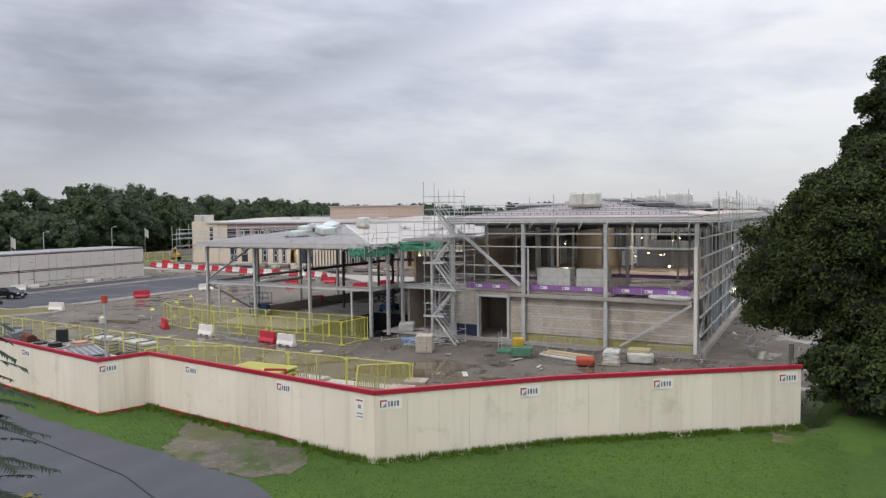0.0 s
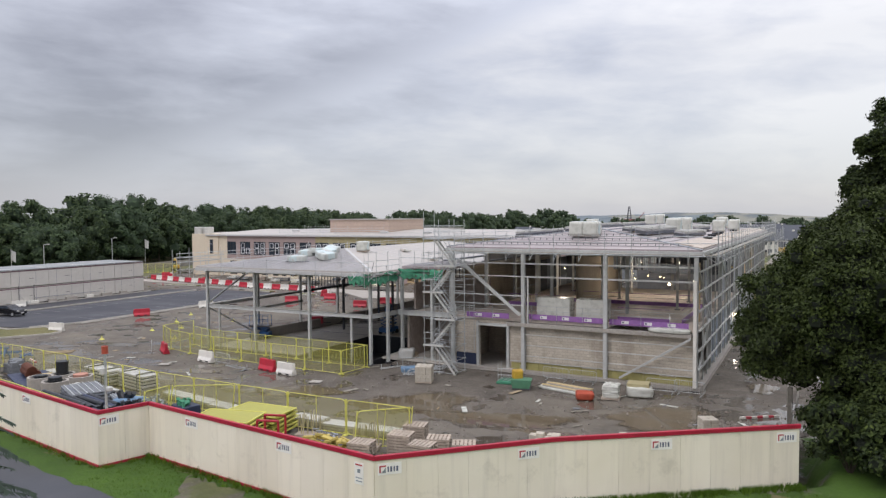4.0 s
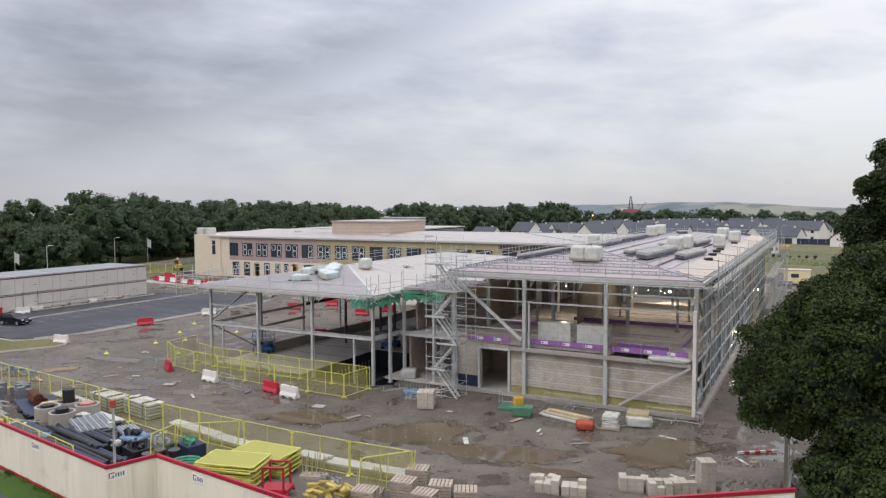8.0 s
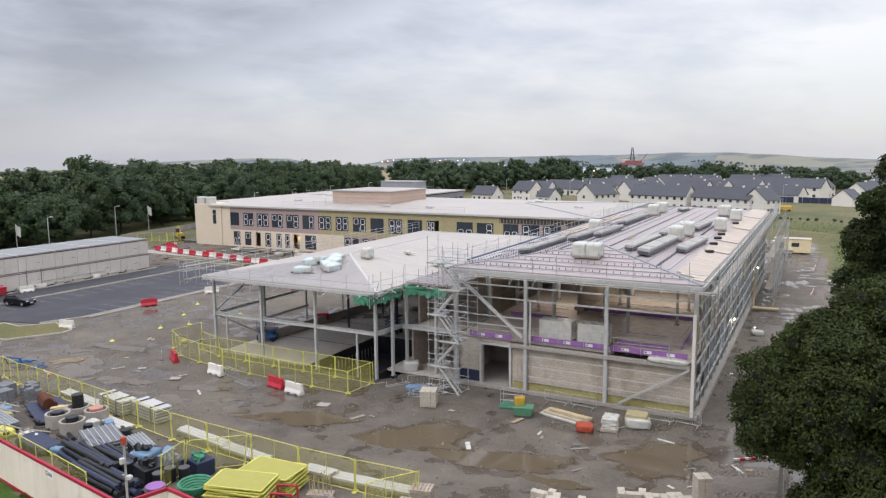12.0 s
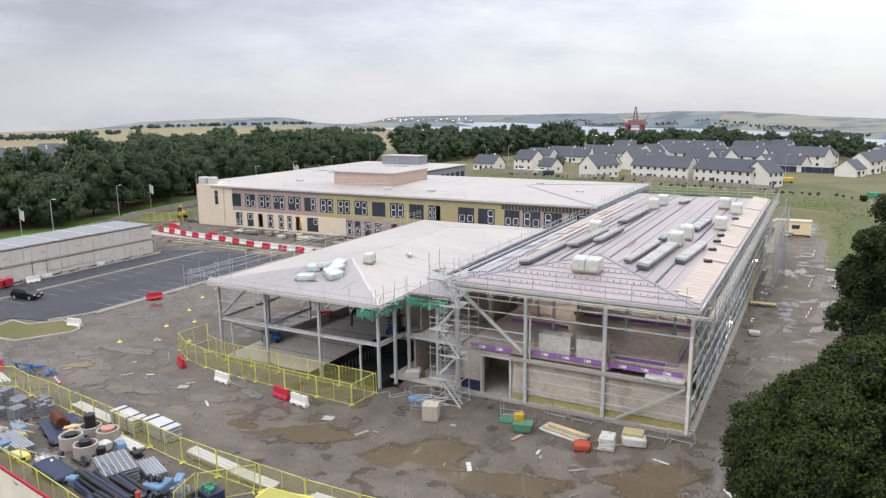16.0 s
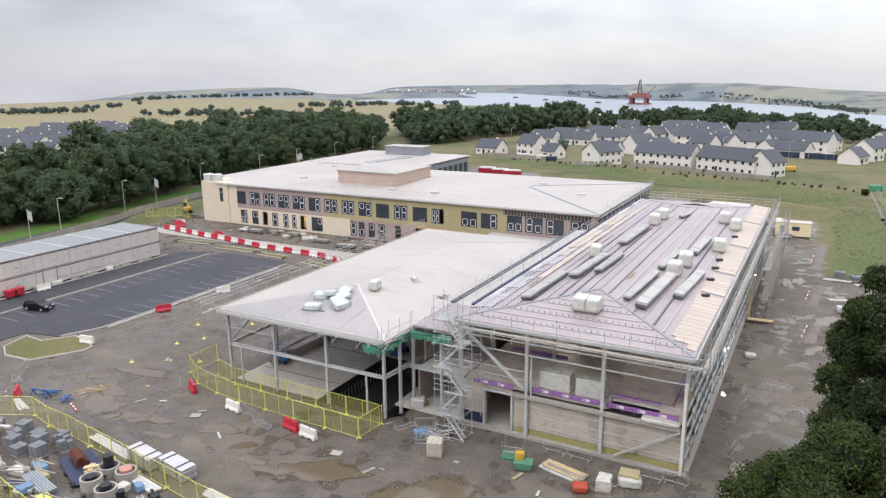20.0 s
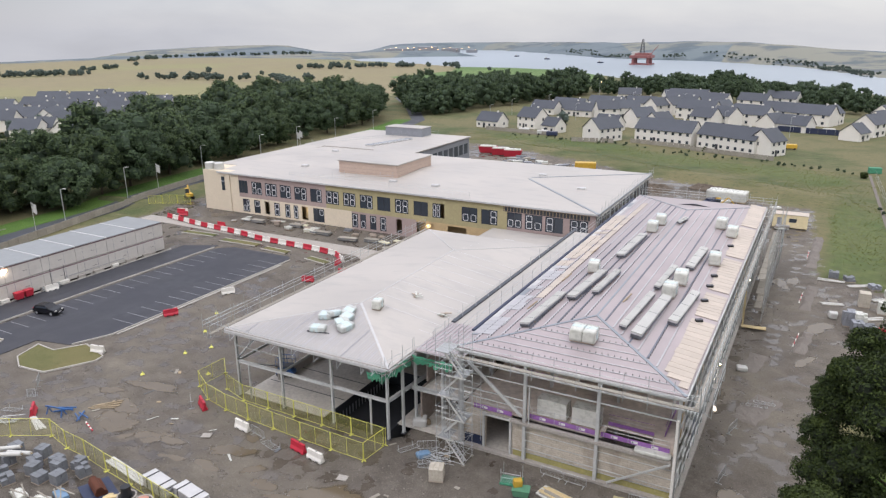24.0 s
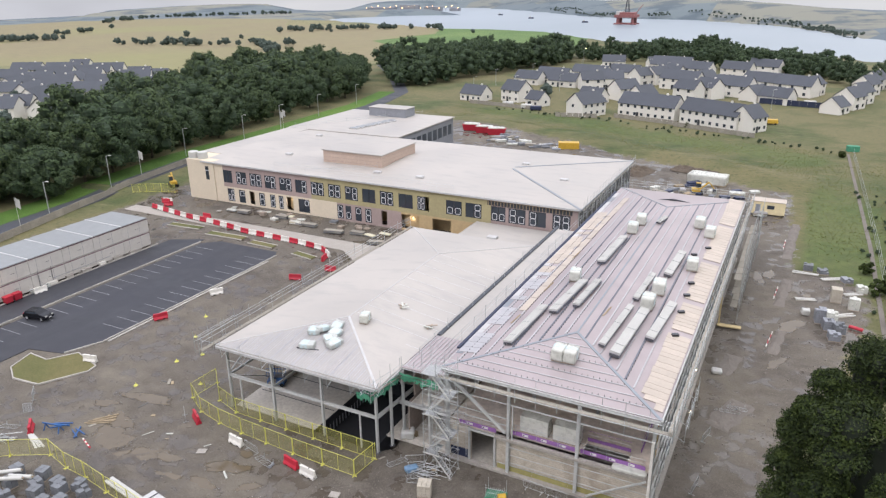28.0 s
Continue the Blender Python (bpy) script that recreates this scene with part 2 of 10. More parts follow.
def field_mat():
    n = Nodes("ripe_barley_field")
    rows, patch, broad = n.noise(0.4, 4, 0.6, stretch=(0.12, 1.5, 1)), n.noise(0.02, 5, 0.6), n.noise(0.006, 4)
    col = n.mix(n.span(rows, 0.3, 0.7), rgb("70684f"), rgb("857b5c"))
    col = n.mix(n.span(patch, 0.5, 0.75, 0, 0.6), col, rgb("7f7a55"))
    col = n.mix(n.span(broad, 0.5, 0.62, 0, 0.4), col, rgb("7d8050"))
    return n.done(col, 0.95)


def asphalt_mat(name, tint):
    n = Nodes(name)
    broad, fine, lane = n.noise(0.12, 5), n.noise(14, 4, 0.7), n.noise(0.6, 3, 0.5, stretch=(1.0, 0.12, 1))
    col = n.mix(n.span(broad, 0.35, 0.7), tuple(c * 0.8 for c in tint), tuple(c * 1.25 for c in tint))
    col = n.mix(n.span(lane, 0.5, 0.7, 0, 0.3), col, tuple(c * 1.6 for c in tint))
    col = n.mix(n.span(fine, 0.4, 0.7, 0, 0.4), col, tuple(c * 0.6 for c in tint))
    return n.done(col, n.span(broad, 0.35, 0.65, 0.55, 0.9), 0, fine, 0.3, 0.01)


def block_mat():
    n = Nodes("concrete_blockwork")
    tex = n.t.nodes.new("ShaderNodeTexBrick")
    mp = n.t.nodes.new("ShaderNodeMapping")
    mp.inputs["Rotation"].default_value = (radians(90), 0, 0)
    n.t.links.new(n.pos, mp.inputs[0])
    n.t.links.new(mp.outputs[0], tex.inputs["Vector"])
    tex.inputs["Color1"].default_value, tex.inputs["Color2"].default_value = (*rgb("ccc3b3"), 1), (*rgb("bcb2a1"), 1)
    tex.inputs["Mortar"].default_value = (*rgb("a59e94"), 1)
    for key, v in (("Scale", 1.0), ("Mortar Size", 0.012), ("Brick Width", 0.45), ("Row Height", 0.225), ("Bias", 0.0)):
        tex.inputs[key].default_value = v
    fine, stain = n.noise(9, 5, 0.7), n.noise(0.5, 4, 0.6, stretch=(1, 1, 0.5))
    col = n.mix(n.span(fine, 0.35, 0.7, 0, 0.35), tex.outputs[0], rgb("8b8278"))
    col = n.mix(n.span(stain, 0.5, 0.68, 0, 0.5), col, rgb("877a6c"))
    return n.done(col, 0.92, 0, tex.outputs[1], -0.4, 0.01)


def leaf_mat(name, dark, light, tips=0.7, patches=0.55):
    n = Nodes(name)
    tone = n.island()
    col = n.mix(tone, dark, light)
    col = n.mix(n.span(tone, 0.82, 1.0, 0.0, tips), col, tuple(c * k for c, k in zip(light, (1.75, 1.55, 1.25))))
    col = n.mix(n.span(n.noise(0.25, 4), 0.35, 0.7, 0, 0.4), col, tuple(c * 0.55 for c in dark))
    col = n.mix(n.span(n.random(), 0, 1, 0, 0.45), col, tuple(c * k for c, k in zip(light, (1.0, 0.9, 0.7))))
    col = n.mix(n.span(n.noise(0.75, 3), 0.52, 0.68, 0, patches), col, tuple(c * k for c, k in zip(light, (1.35, 1.25, 0.95))))
    n.b.inputs["Specular IOR Level"].default_value = 0.25
    return n.done(col, 0.75)


def deck_mat():
    n = Nodes("pale_roof_deck")
    broad, fine = n.noise(0.14, 5, 0.6), n.noise(4.0, 4, 0.6)
    col = n.mix(n.span(broad, 0.32, 0.7), rgb("928888"), rgb("a69b9b"))
    col = n.mix(n.span(fine, 0.5, 0.75, 0, 0.25), col, rgb("948a8d"))
    return n.done(col, n.span(broad, 0.3, 0.7, 0.34, 0.55), 0.1, fine, 0.06, 0.01)


def membrane_mat():
    n = Nodes("white_roof_membrane")
    broad, fine, run = n.noise(0.08, 5, 0.6), n.noise(3.0, 5, 0.65), n.noise(0.6, 4, 0.6, stretch=(0.3, 1, 1))
    col = n.mix(n.span(broad, 0.32, 0.7), rgb("9f9a94"), rgb("aea8a1"))
    col = n.mix(n.span(run, 0.5, 0.7, 0, 0.4), col, rgb("8f8c8b"))
    col = n.mix(n.span(fine, 0.55, 0.75, 0, 0.2), col, rgb("96928e"))
    return n.done(col, n.span(broad, 0.3, 0.7, 0.35, 0.6), 0.0, fine, 0.05, 0.01)


def hoarding_mat():
    n = Nodes("cream_painted_plywood")
    broad, grain = n.noise(0.3, 4), n.noise(3.0, 5, 0.6, stretch=(1, 1, 0.06))
    foot = n.noise(0.7, 5, 0.7)
    col = n.mix(n.span(broad, 0.3, 0.7), rgb("e0d6c1"), rgb("eae1cf"))
    col = n.mix(n.span(grain, 0.5, 0.72, 0, 0.3), col, rgb("b9b1a2"))
    col = n.mix(n.span(foot, 0.58, 0.72, 0, 0.35), col, rgb("a89f8e"))
    col = n.mix(n.span(n.random(), 0, 1, 0, 0.14), col, rgb("a39a8a"))
    return n.done(col, 0.6, 0, grain, 0.05, 0.01)


def glass_mat():
    n = Nodes("dark_window_glass")
    return n.done(n.mix(n.noise(0.3), rgb("2b3037"), rgb("3e464f")), 0.08, 0.0)


def puddle_mat():
    n = Nodes("muddy_puddle_water")
    col = n.mix(n.noise(0.3, 3), rgb("574d3e"), rgb("685d4c"))
    rip = n.noise(2.0, 3)
    depth = n.t.nodes.new("ShaderNodeAttribute")
    depth.attribute_name = "depth"
    shore = n.span(n.calc("ADD", depth.outputs["Fac"], n.span(n.noise(1.1, 5, 0.65), 0.2, 0.8, -0.3, 0.3)), 0.16, 0.5)
    n.put(shore, n.b.inputs["Alpha"])
    n.b.inputs["Specular IOR Level"].default_value = 0.5
    return n.done(col, 0.06, 0, rip, 0.02, 0.02)


def sea_mat():
    n = Nodes("firth_water")
    broad = n.noise(0.004, 4, 0.5, stretch=(1, 0.4, 1))
    return n.done(n.mix(n.span(broad, 0.35, 0.65), rgb("7a858d"), rgb("88929a")), 0.34, 0, n.noise(0.12, 3), 0.15, 0.5)


def glow(name, colour, strength):
    n = Nodes(name)
    n.put((*colour, 1), n.b.inputs["Emission Color"])
    n.b.inputs["Emission Strength"].default_value = strength
    return n.done(colour, 0.5)


DIRT = ground_mat()
MESH = mesh_mat()
STACKMESH = mesh_mat("dense_yellow_mesh", 0.62)
LAWN = grass_mat("mown_lawn", rgb("355309"), rgb("43630b"), rgb("4f6e12"), 0.2, 2.0)
VERGE = grass_mat("green_verge", rgb("42631d"), rgb("537524"), rgb("62802d"), 0.2)
ROUGH = grass_mat("rough_meadow", rgb("435027"), rgb("5a6333"), rgb("7a7048"), 0.8, 1.4)
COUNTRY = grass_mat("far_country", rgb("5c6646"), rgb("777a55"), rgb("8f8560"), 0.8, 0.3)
GREENFIELD = grass_mat("green_field", rgb("4f6a35"), rgb("5d7840"), rgb("6c8248"), 0.3, 0.4)
HILL = hill_mat()
FIELD = field_mat()
ASPHALT = asphalt_mat("car_park_asphalt", rgb("35363c"))
ROAD = asphalt_mat("old_road_asphalt", rgb("3d3f45"))
GRAVEL = plain("compacted_gravel", rgb("746d66"), 0.95, vary=0.3, grain=8, stain=0.2, bump=0.5)
CONCRETE = plain("grey_concrete", rgb("a09a92"), 0.9, vary=0.22, grain=5, stain=0.35, bump=0.2)
SLAB = plain("floor_slab_concrete", rgb("bcb6ac"), 0.75, vary=0.25, grain=3, stain=0.25)
WETSLAB = plain("wet_mauve_screed", rgb("cabeb2"), 0.55, vary=0.3, grain=1.5, stain=0.35)
KERB = plain("kerb_stone", rgb("b3aea6"), 0.9, vary=0.2, grain=6, by_object=0.25)
BLOCK = block_mat()
STEEL = plain("grey_primed_steel", rgb("bebfbc"), 0.5, 0.15, vary=0.18, grain=3, by_object=0.12)
DARKSTEEL = plain("dark_primed_steel", rgb("55565a"), 0.6, 0.15, vary=0.2, grain=3)
GALV = plain("galvanised_tube", rgb("c0c3c3"), 0.42, 0.55, vary=0.22, grain=5, by_object=0.3)
BOARD = plain("weathered_scaffold_board", rgb("9d978b"), 0.85, vary=0.3, grain=5, by_object=0.35)
PLY = plain("pale_plywood", rgb("c9b487"), 0.8, vary=0.2, grain=4, by_object=0.3)
TIMBER = plain("sawn_timber", rgb("a8967a"), 0.85, vary=0.3, grain=6, by_object=0.4)
PALLETWOOD = plain("weathered_pallet_timber", rgb("b0a293"), 0.9, vary=0.3, grain=6, by_object=0.35)
CREAMDECK = plain("cream_roof_panel", rgb("b8ac9f"), 0.6, vary=0.12, grain=3, by_object=0.2)
DECK = deck_mat()
MEMBRANE = membrane_mat()
RIB = plain("deck_rib_steel", rgb("b4b2b4"), 0.4, 0.3, vary=0.15, grain=3, by_object=0.2)
GREYFLASH = plain("grey_flashing", rgb("8c9298"), 0.4, 0.4, vary=0.15, grain=2)
WHITEFLASH = plain("white_flashing", rgb("bab9b8"), 0.4, 0.1, vary=0.1, grain=2)
# seam shadow put into the steel's own colour
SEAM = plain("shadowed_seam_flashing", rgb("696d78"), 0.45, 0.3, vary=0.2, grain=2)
GUTTER = plain("dark_gutter_membrane", rgb("3c4148"), 0.5, 0.0, vary=0.2, grain=3)
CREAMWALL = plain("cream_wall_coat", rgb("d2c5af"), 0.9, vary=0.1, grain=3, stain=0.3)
MAUVE = plain("mauve_grey_sheathing_board", rgb("a3918c"), 0.85, vary=0.12, grain=3, stain=0.4, by_object=0.12)
YELLOWINS = plain("yellow_insulation_board", rgb("a99f79"), 0.9, vary=0.15, grain=3, stain=0.4, by_object=0.15)
LIMEBOARD = plain("lime_insulation_board", rgb("9c9560"), 0.9, vary=0.2, grain=3, stain=0.8, by_object=0.2)
DARKCLAD = plain("dark_blue_grey_liner", rgb("3d444e"), 0.6, 0.1, vary=0.2, grain=2, by_object=0.2)
BLUECLAD = plain("pale_blue_grey_liner", rgb("77818c"), 0.55, 0.1, vary=0.15, grain=2, by_object=0.2)
PLASTER = plain("dusty_partition_board", rgb("9f9484"), 0.9, vary=0.15, grain=2, by_object=0.1)
TANBLOCK = plain("dusty_mauve_block", rgb("a0938a"), 0.92, vary=0.25, grain=2.5, bump=0.3)
GREYPANEL = plain("grey_wall_panel", rgb("8d9096"), 0.55, 0.2, vary=0.15, grain=2, by_object=0.15)
TANPANEL = plain("tan_plasterboard", rgb("b79f78"), 0.85, vary=0.12, grain=2)
PLANT = plain("buff_plant_room_cladding", rgb("b8a394"), 0.7, vary=0.1, grain=2, by_object=0.08)
PURPLE = plain("purple_edge_board", rgb("8f63a0"), 0.55, vary=0.2, grain=4)
STICKER = plain("white_sticker", rgb("d8d6d4"), 0.6, vary=0.08)
SIGNWHITE = plain("white_sign_board", rgb("e6e2da"), 0.5, vary=0.05)
INK = plain("dark_blue_ink", rgb("5a5f70"), 0.6, vary=0.1)
LOGORED = plain("red_ink", rgb("a8202f"), 0.6, vary=0.1)
HOARD = hoarding_mat()
TRIM = plain("dark_red_trim_paint", rgb("a01531"), 0.5, vary=0.15, grain=3)
YELLOW = plain("yellow_powder_coat", rgb("cfcb66"), 0.5, vary=0.12, grain=4, by_object=0.15)
REDPLASTIC = plain("red_barrier_plastic", rgb("b8283a"), 0.5, vary=0.18, grain=3, by_object=0.2)
WHITEPLASTIC = plain("white_barrier_plastic", rgb("ddd9d0"), 0.5, vary=0.15, grain=3, by_object=0.15)
BLACKPLASTIC = plain("black_drain_plastic", rgb("1e2024"), 0.45, vary=0.25, grain=4)
BLUEPLASTIC = plain("blue_sheeting", rgb("6a88a3"), 0.5, vary=0.2, grain=3)
BLUESTEEL = plain("blue_machine_paint", rgb("2b5a92"), 0.45, vary=0.2, grain=3)
REDSTEEL = plain("red_machine_paint", rgb("9c1c2c"), 0.45, vary=0.2, grain=3)
YELLOWSTEEL = plain("yellow_machine_paint", rgb("c29d38"), 0.45, vary=0.2, grain=3)
GREENSTEEL = plain("green_skip_paint", rgb("55876a"), 0.5, vary=0.2, grain=3)
ORANGE = plain("orange_sheet", rgb("a94a33"), 0.7, vary=0.2, grain=3)
CLAY = plain("pale_terracotta", rgb("b08070"), 0.8, vary=0.15, grain=4)
GREENNET = plain("green_debris_netting", rgb("458a6c"), 0.8, vary=0.3, grain=3)
WRAP = plain("translucent_wrap", rgb("c4c4bb"), 0.3, vary=0.12, grain=2, by_object=0.12)
BAGWRAP = plain("dull_crumpled_wrap", rgb("c0c3be"), 0.45, vary=0.25, grain=3, by_object=0.2)
WRAPBLUE = plain("pale_blue_print_wrap", rgb("bccaca"), 0.35, vary=0.12, grain=2)
INSUL = plain("pale_insulation_bale", rgb("cfc9ae"), 0.8, vary=0.12, grain=4, by_object=0.15)
RINGCONC = plain("precast_ring_concrete", rgb("a39d95"), 0.9, vary=0.2, grain=5, by_object=0.2)
GREYBLOCK = plain("grey_kerb_blocks", rgb("777a7e"), 0.9, vary=0.2, grain=6, by_object=0.35)
SANDBLOCK = plain("buff_concrete_blocks", rgb("b8b0a1"), 0.9, vary=0.18, grain=6, by_object=0.25)
RUST = plain("rusty_steel", rgb("5e3626"), 0.9, 0.2, vary=0.3, grain=6)
CABIN = plain("site_cabin_panel", rgb("c3beb7"), 0.6, vary=0.1, grain=2, stain=0.5, by_object=0.12)
CABINROOF = plain("cabin_roof_sheet", rgb("888b8c"), 0.8, 0.0, vary=0.12, grain=2, by_object=0.12)
CREAMCABIN = plain("cream_cabin_paint", rgb("dccda4"), 0.6, vary=0.12, grain=2)
MAROON = plain("maroon_stripe", rgb("5e3040"), 0.6, vary=0.15)
GLASS = glass_mat()
PUDDLE = puddle_mat()
SEA = sea_mat()
# rig red, dulled in the colour to stand for distance haze
RIGRED = plain("hazed_rig_paint", rgb("8c5a58"), 0.7, vary=0.2, grain=0.3)
TAPE = plain("white_protective_tape", rgb("d9d9dc"), 0.5, vary=0.06)
FRAMEDARK = plain("anthracite_window_frame", rgb("34373c"), 0.4, vary=0.1)
# near black: pit membrane and tar seam, also the painted shade of the link door
DARKVOID = plain("black_lining_and_void_shade", rgb("24262b"), 0.85, vary=0.25)
NAVY = plain("navy_damp_proof_sheet", rgb("27304a"), 0.5, vary=0.2)
LINE = plain("white_road_paint", rgb("909194"), 0.8, vary=0.25, grain=10)
SLATE = plain("slate_roof_tiles", rgb("474b53"), 0.65, vary=0.2, grain=3, stain=0.3, by_object=0.35)
HARL = plain("white_harled_wall", rgb("ddd9d0"), 0.95, vary=0.08, grain=4, stain=0.4, by_object=0.12)
BARK = plain("bark", rgb("4d443a"), 0.95, vary=0.35, grain=5, bump=0.6)
LEAF = leaf_mat("broad_leaves", rgb("1b2613"), rgb("3a471e"), 0.5, 0.45)
LEAFDARK = leaf_mat("dense_wood_leaves", rgb("3a4b35"), rgb("4b5c3d"), 0.1, 0.22)
# distance haze is mixed into both far greens, greyed and blued
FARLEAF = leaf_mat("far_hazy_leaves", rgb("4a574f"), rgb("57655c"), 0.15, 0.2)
FARCORE = plain("far_hazy_inner_foliage", rgb("434f48"), 0.95, vary=0.2, grain=0.6)
# crown cores coloured dark to stand for the shade behind the leaves
LEAFCORE = plain("shaded_inner_foliage", rgb("1c2416"), 0.95, vary=0.35, grain=1.2, by_object=0.2)
WOODCORE = plain("wood_inner_foliage", rgb("394935"), 0.95, vary=0.3, grain=1.2, by_object=0.2)
FEETYELLOW = plain("faded_yellow_rubber", rgb("b8a558"), 0.7, vary=0.2, grain=3, by_object=0.3)
CARPAINT = plain("black_car_paint", rgb("14161c"), 0.18, 0.3, vary=0.1)
TYRE = plain("tyre_rubber", rgb("17171a"), 0.85, vary=0.2)
WHITEPAINT = plain("white_paint", rgb("bab9b4"), 0.5, vary=0.1)
LAMPGLOW = glow("site_lamp_glow", (1.0, 0.72, 0.38), 14.0)
STREETGLOW = glow("street_lamp_glow", (1.0, 0.60, 0.26), 9.0)


# ---- mesh helpers ----
def mesh_of(bm, name, *mats):
    me = bpy.data.meshes.new(name)
    bm.to_mesh(me)
    bm.free()
    for m in mats:
        me.materials.append(m)
    return me


def shell(name, verts, faces, *mats, which=None, smooth=False):
    me = bpy.data.meshes.new(name)
    me.from_pydata([tuple(v) for v in verts], [], [tuple(int(i) for i in f) for f in faces])
    for m in mats:
        me.materials.append(m)
    if which is not None:
        me.polygons.foreach_set("material_index", np.asarray(which, dtype=np.int32))
    if smooth:
        me.polygons.foreach_set("use_smooth", np.ones(len(me.polygons), dtype=bool))
    me.update()
    return me


def add_box(bm, x0, y0, z0, x1, y1, z1, mi=0):
    v = [bm.verts.new((x, y, z)) for z in (z0, z1) for y in (y0, y1) for x in (x0, x1)]
    for f in ((0, 2, 3, 1), (4, 5, 7, 6), (0, 1, 5, 4), (2, 6, 7, 3), (0, 4, 6, 2), (1, 3, 7, 5)):
        bm.faces.new([v[i] for i in f]).material_index = mi


def add_tube(bm, p, q, r, n=6, mi=0, r2=None):
    p, q = Vector(p), Vector(q)
    d = (q - p).normalized()
    a = d.orthogonal().normalized()
    b = d.cross(a)
    rings = []
    for c, rr in ((p, r), (q, r if r2 is None else r2)):
        rings.append([bm.verts.new(c + (a * math.cos(2 * math.pi * i / n) + b * math.sin(2 * math.pi * i / n)) * rr) for i in range(n)])
    for i in range(n):
        j = (i + 1) % n
        bm.faces.new((rings[0][i], rings[0][j], rings[1][j], rings[1][i])).material_index = mi
    bm.faces.new(rings[0][::-1]).material_index = mi
    bm.faces.new(rings[1]).material_index = mi


def chamfer(bm, width):
    bmesh.ops.bevel(bm, geom=list(bm.edges), offset=width, segments=1, affect="EDGES", profile=0.5)


CACHE = {}


def box_mesh(sx, sy, sz, mat, edge=0.0):
    """A block standing on its base centre, edges eased."""
    key = ("box", round(sx, 3), round(sy, 3), round(sz, 3), mat.name, edge)
    if key not in CACHE:
        bm = bmesh.new()
        add_box(bm, -sx / 2, -sy / 2, 0, sx / 2, sy / 2, sz)
        if edge:
            chamfer(bm, edge)
        CACHE[key] = mesh_of(bm, "block", mat)
    return CACHE[key]


def tube_mesh(length, r, mat, n=6):
    key = ("tube", round(length, 2), r, mat.name, n)
    if key not in CACHE:
        bm = bmesh.new()
        add_tube(bm, (0, 0, 0), (0, 0, length), r, n)
        CACHE[key] = mesh_of(bm, "tube", mat)
    return CACHE[key]


def beam_mesh(length, h, w, mat, web=0.014):
    """An I-section along local z, depth h along local y."""
    key = ("beam", round(length, 2), h, w, mat.name)
    if key not in CACHE:
        bm = bmesh.new()
        t = 0.022
        add_box(bm, -w / 2, -h / 2, 0, w / 2, -h / 2 + t, length)
        add_box(bm, -w / 2, h / 2 - t, 0, w / 2, h / 2, length)
        add_box(bm, -web / 2, -h / 2 + t, 0, web / 2, h / 2 - t, length)
        CACHE[key] = mesh_of(bm, "beam", mat)
    return CACHE[key]


def along(p, q, roll=0.0):
    """The pose whose local z runs from p to q."""
    p, d = Vector(p), Vector(q) - Vector(p)
    z = d.normalized()
    x = Vector((0, 0, 1)).cross(z)
    x = x.normalized() if x.length > 1e-4 else Vector((1, 0, 0))
    y = z.cross(x)
    m = Matrix((x, y, z)).transposed().to_4x4()
    return Matrix.Translation(p) @ m @ Matrix.Rotation(radians(roll), 4, "Z")


def thing(name, m, label, category, group="", kind=""):
    ob = new(name)
    ob.empty_display_size = 0.2
    ob.matrix_basis = m
    return tagged(ob, label, category, group, kind)


def solid(name, me, m, label="", category="", group="", kind=""):
    ob = new(name, me)
    ob.matrix_basis = m
    return tagged(ob, label, category, group, kind)


def bit(name, me, parent, m=None, label=""):
    """A mesh that is a part of its parent, placed in the parent's space."""
    ob = new(name, me)
    ob.parent = parent
    ob.matrix_basis = m if m is not None else Matrix()
    if label:
        ob["label"] = label
    return ob


def part(name, bm, material, parent, label=""):
    return bit(name, mesh_of(bm, name, material), parent, None, label)


def tube(name, parent, p, q, r=0.024, mat=None, n=6):
    return bit(name, tube_mesh((Vector(q) - Vector(p)).length, r, mat or GALV, n), parent, along(p, q))


def at(x, y, z=0.0, rz=0.0):
    return pose(x, y, z, 0, 0, rz)


def inside(x, y, poly):
    x, y = np.asarray(x, float), np.asarray(y, float)
    hit = np.zeros(x.shape, bool)
    for (ax, ay), (bx, by) in zip(poly, poly[1:] + poly[:1]):
        if ay != by:
            hit ^= ((ay > y) != (by > y)) & (x < (bx - ax) * (y - ay) / (by - ay) + ax)
    return hit


def step(v, a, b):
    u = np.clip((np.asarray(v, float) - a) / (b - a), 0, 1)
    return u * u * (3 - 2 * u)

# ---- ground, roads, water, distance ----
HOARDING = [(-62.0, -29.4), (-29.9, -34.2), (-19.9, -35.7), (-19.2, -33.6), (-5.7, -35.2), (-0.7, -30.3), (7.5, -24.3)]
SEA_EDGE = [(-760, 1010), (-640, 860), (-560, 815), (-460, 775), (-392, 718), (-316, 706), (-244, 685), (-187, 620), (-80, 565), (-11, 530), (90, 450),
            (200, 385), (330, 420), (200, 560), (53, 755), (23, 817), (-39, 977), (-162, 1109), (-249, 1124), (-359, 1186), (-485, 1357), (-700, 1560), (-900, 1640), (-790, 1380), (-585, 1206), (-690, 1150)]
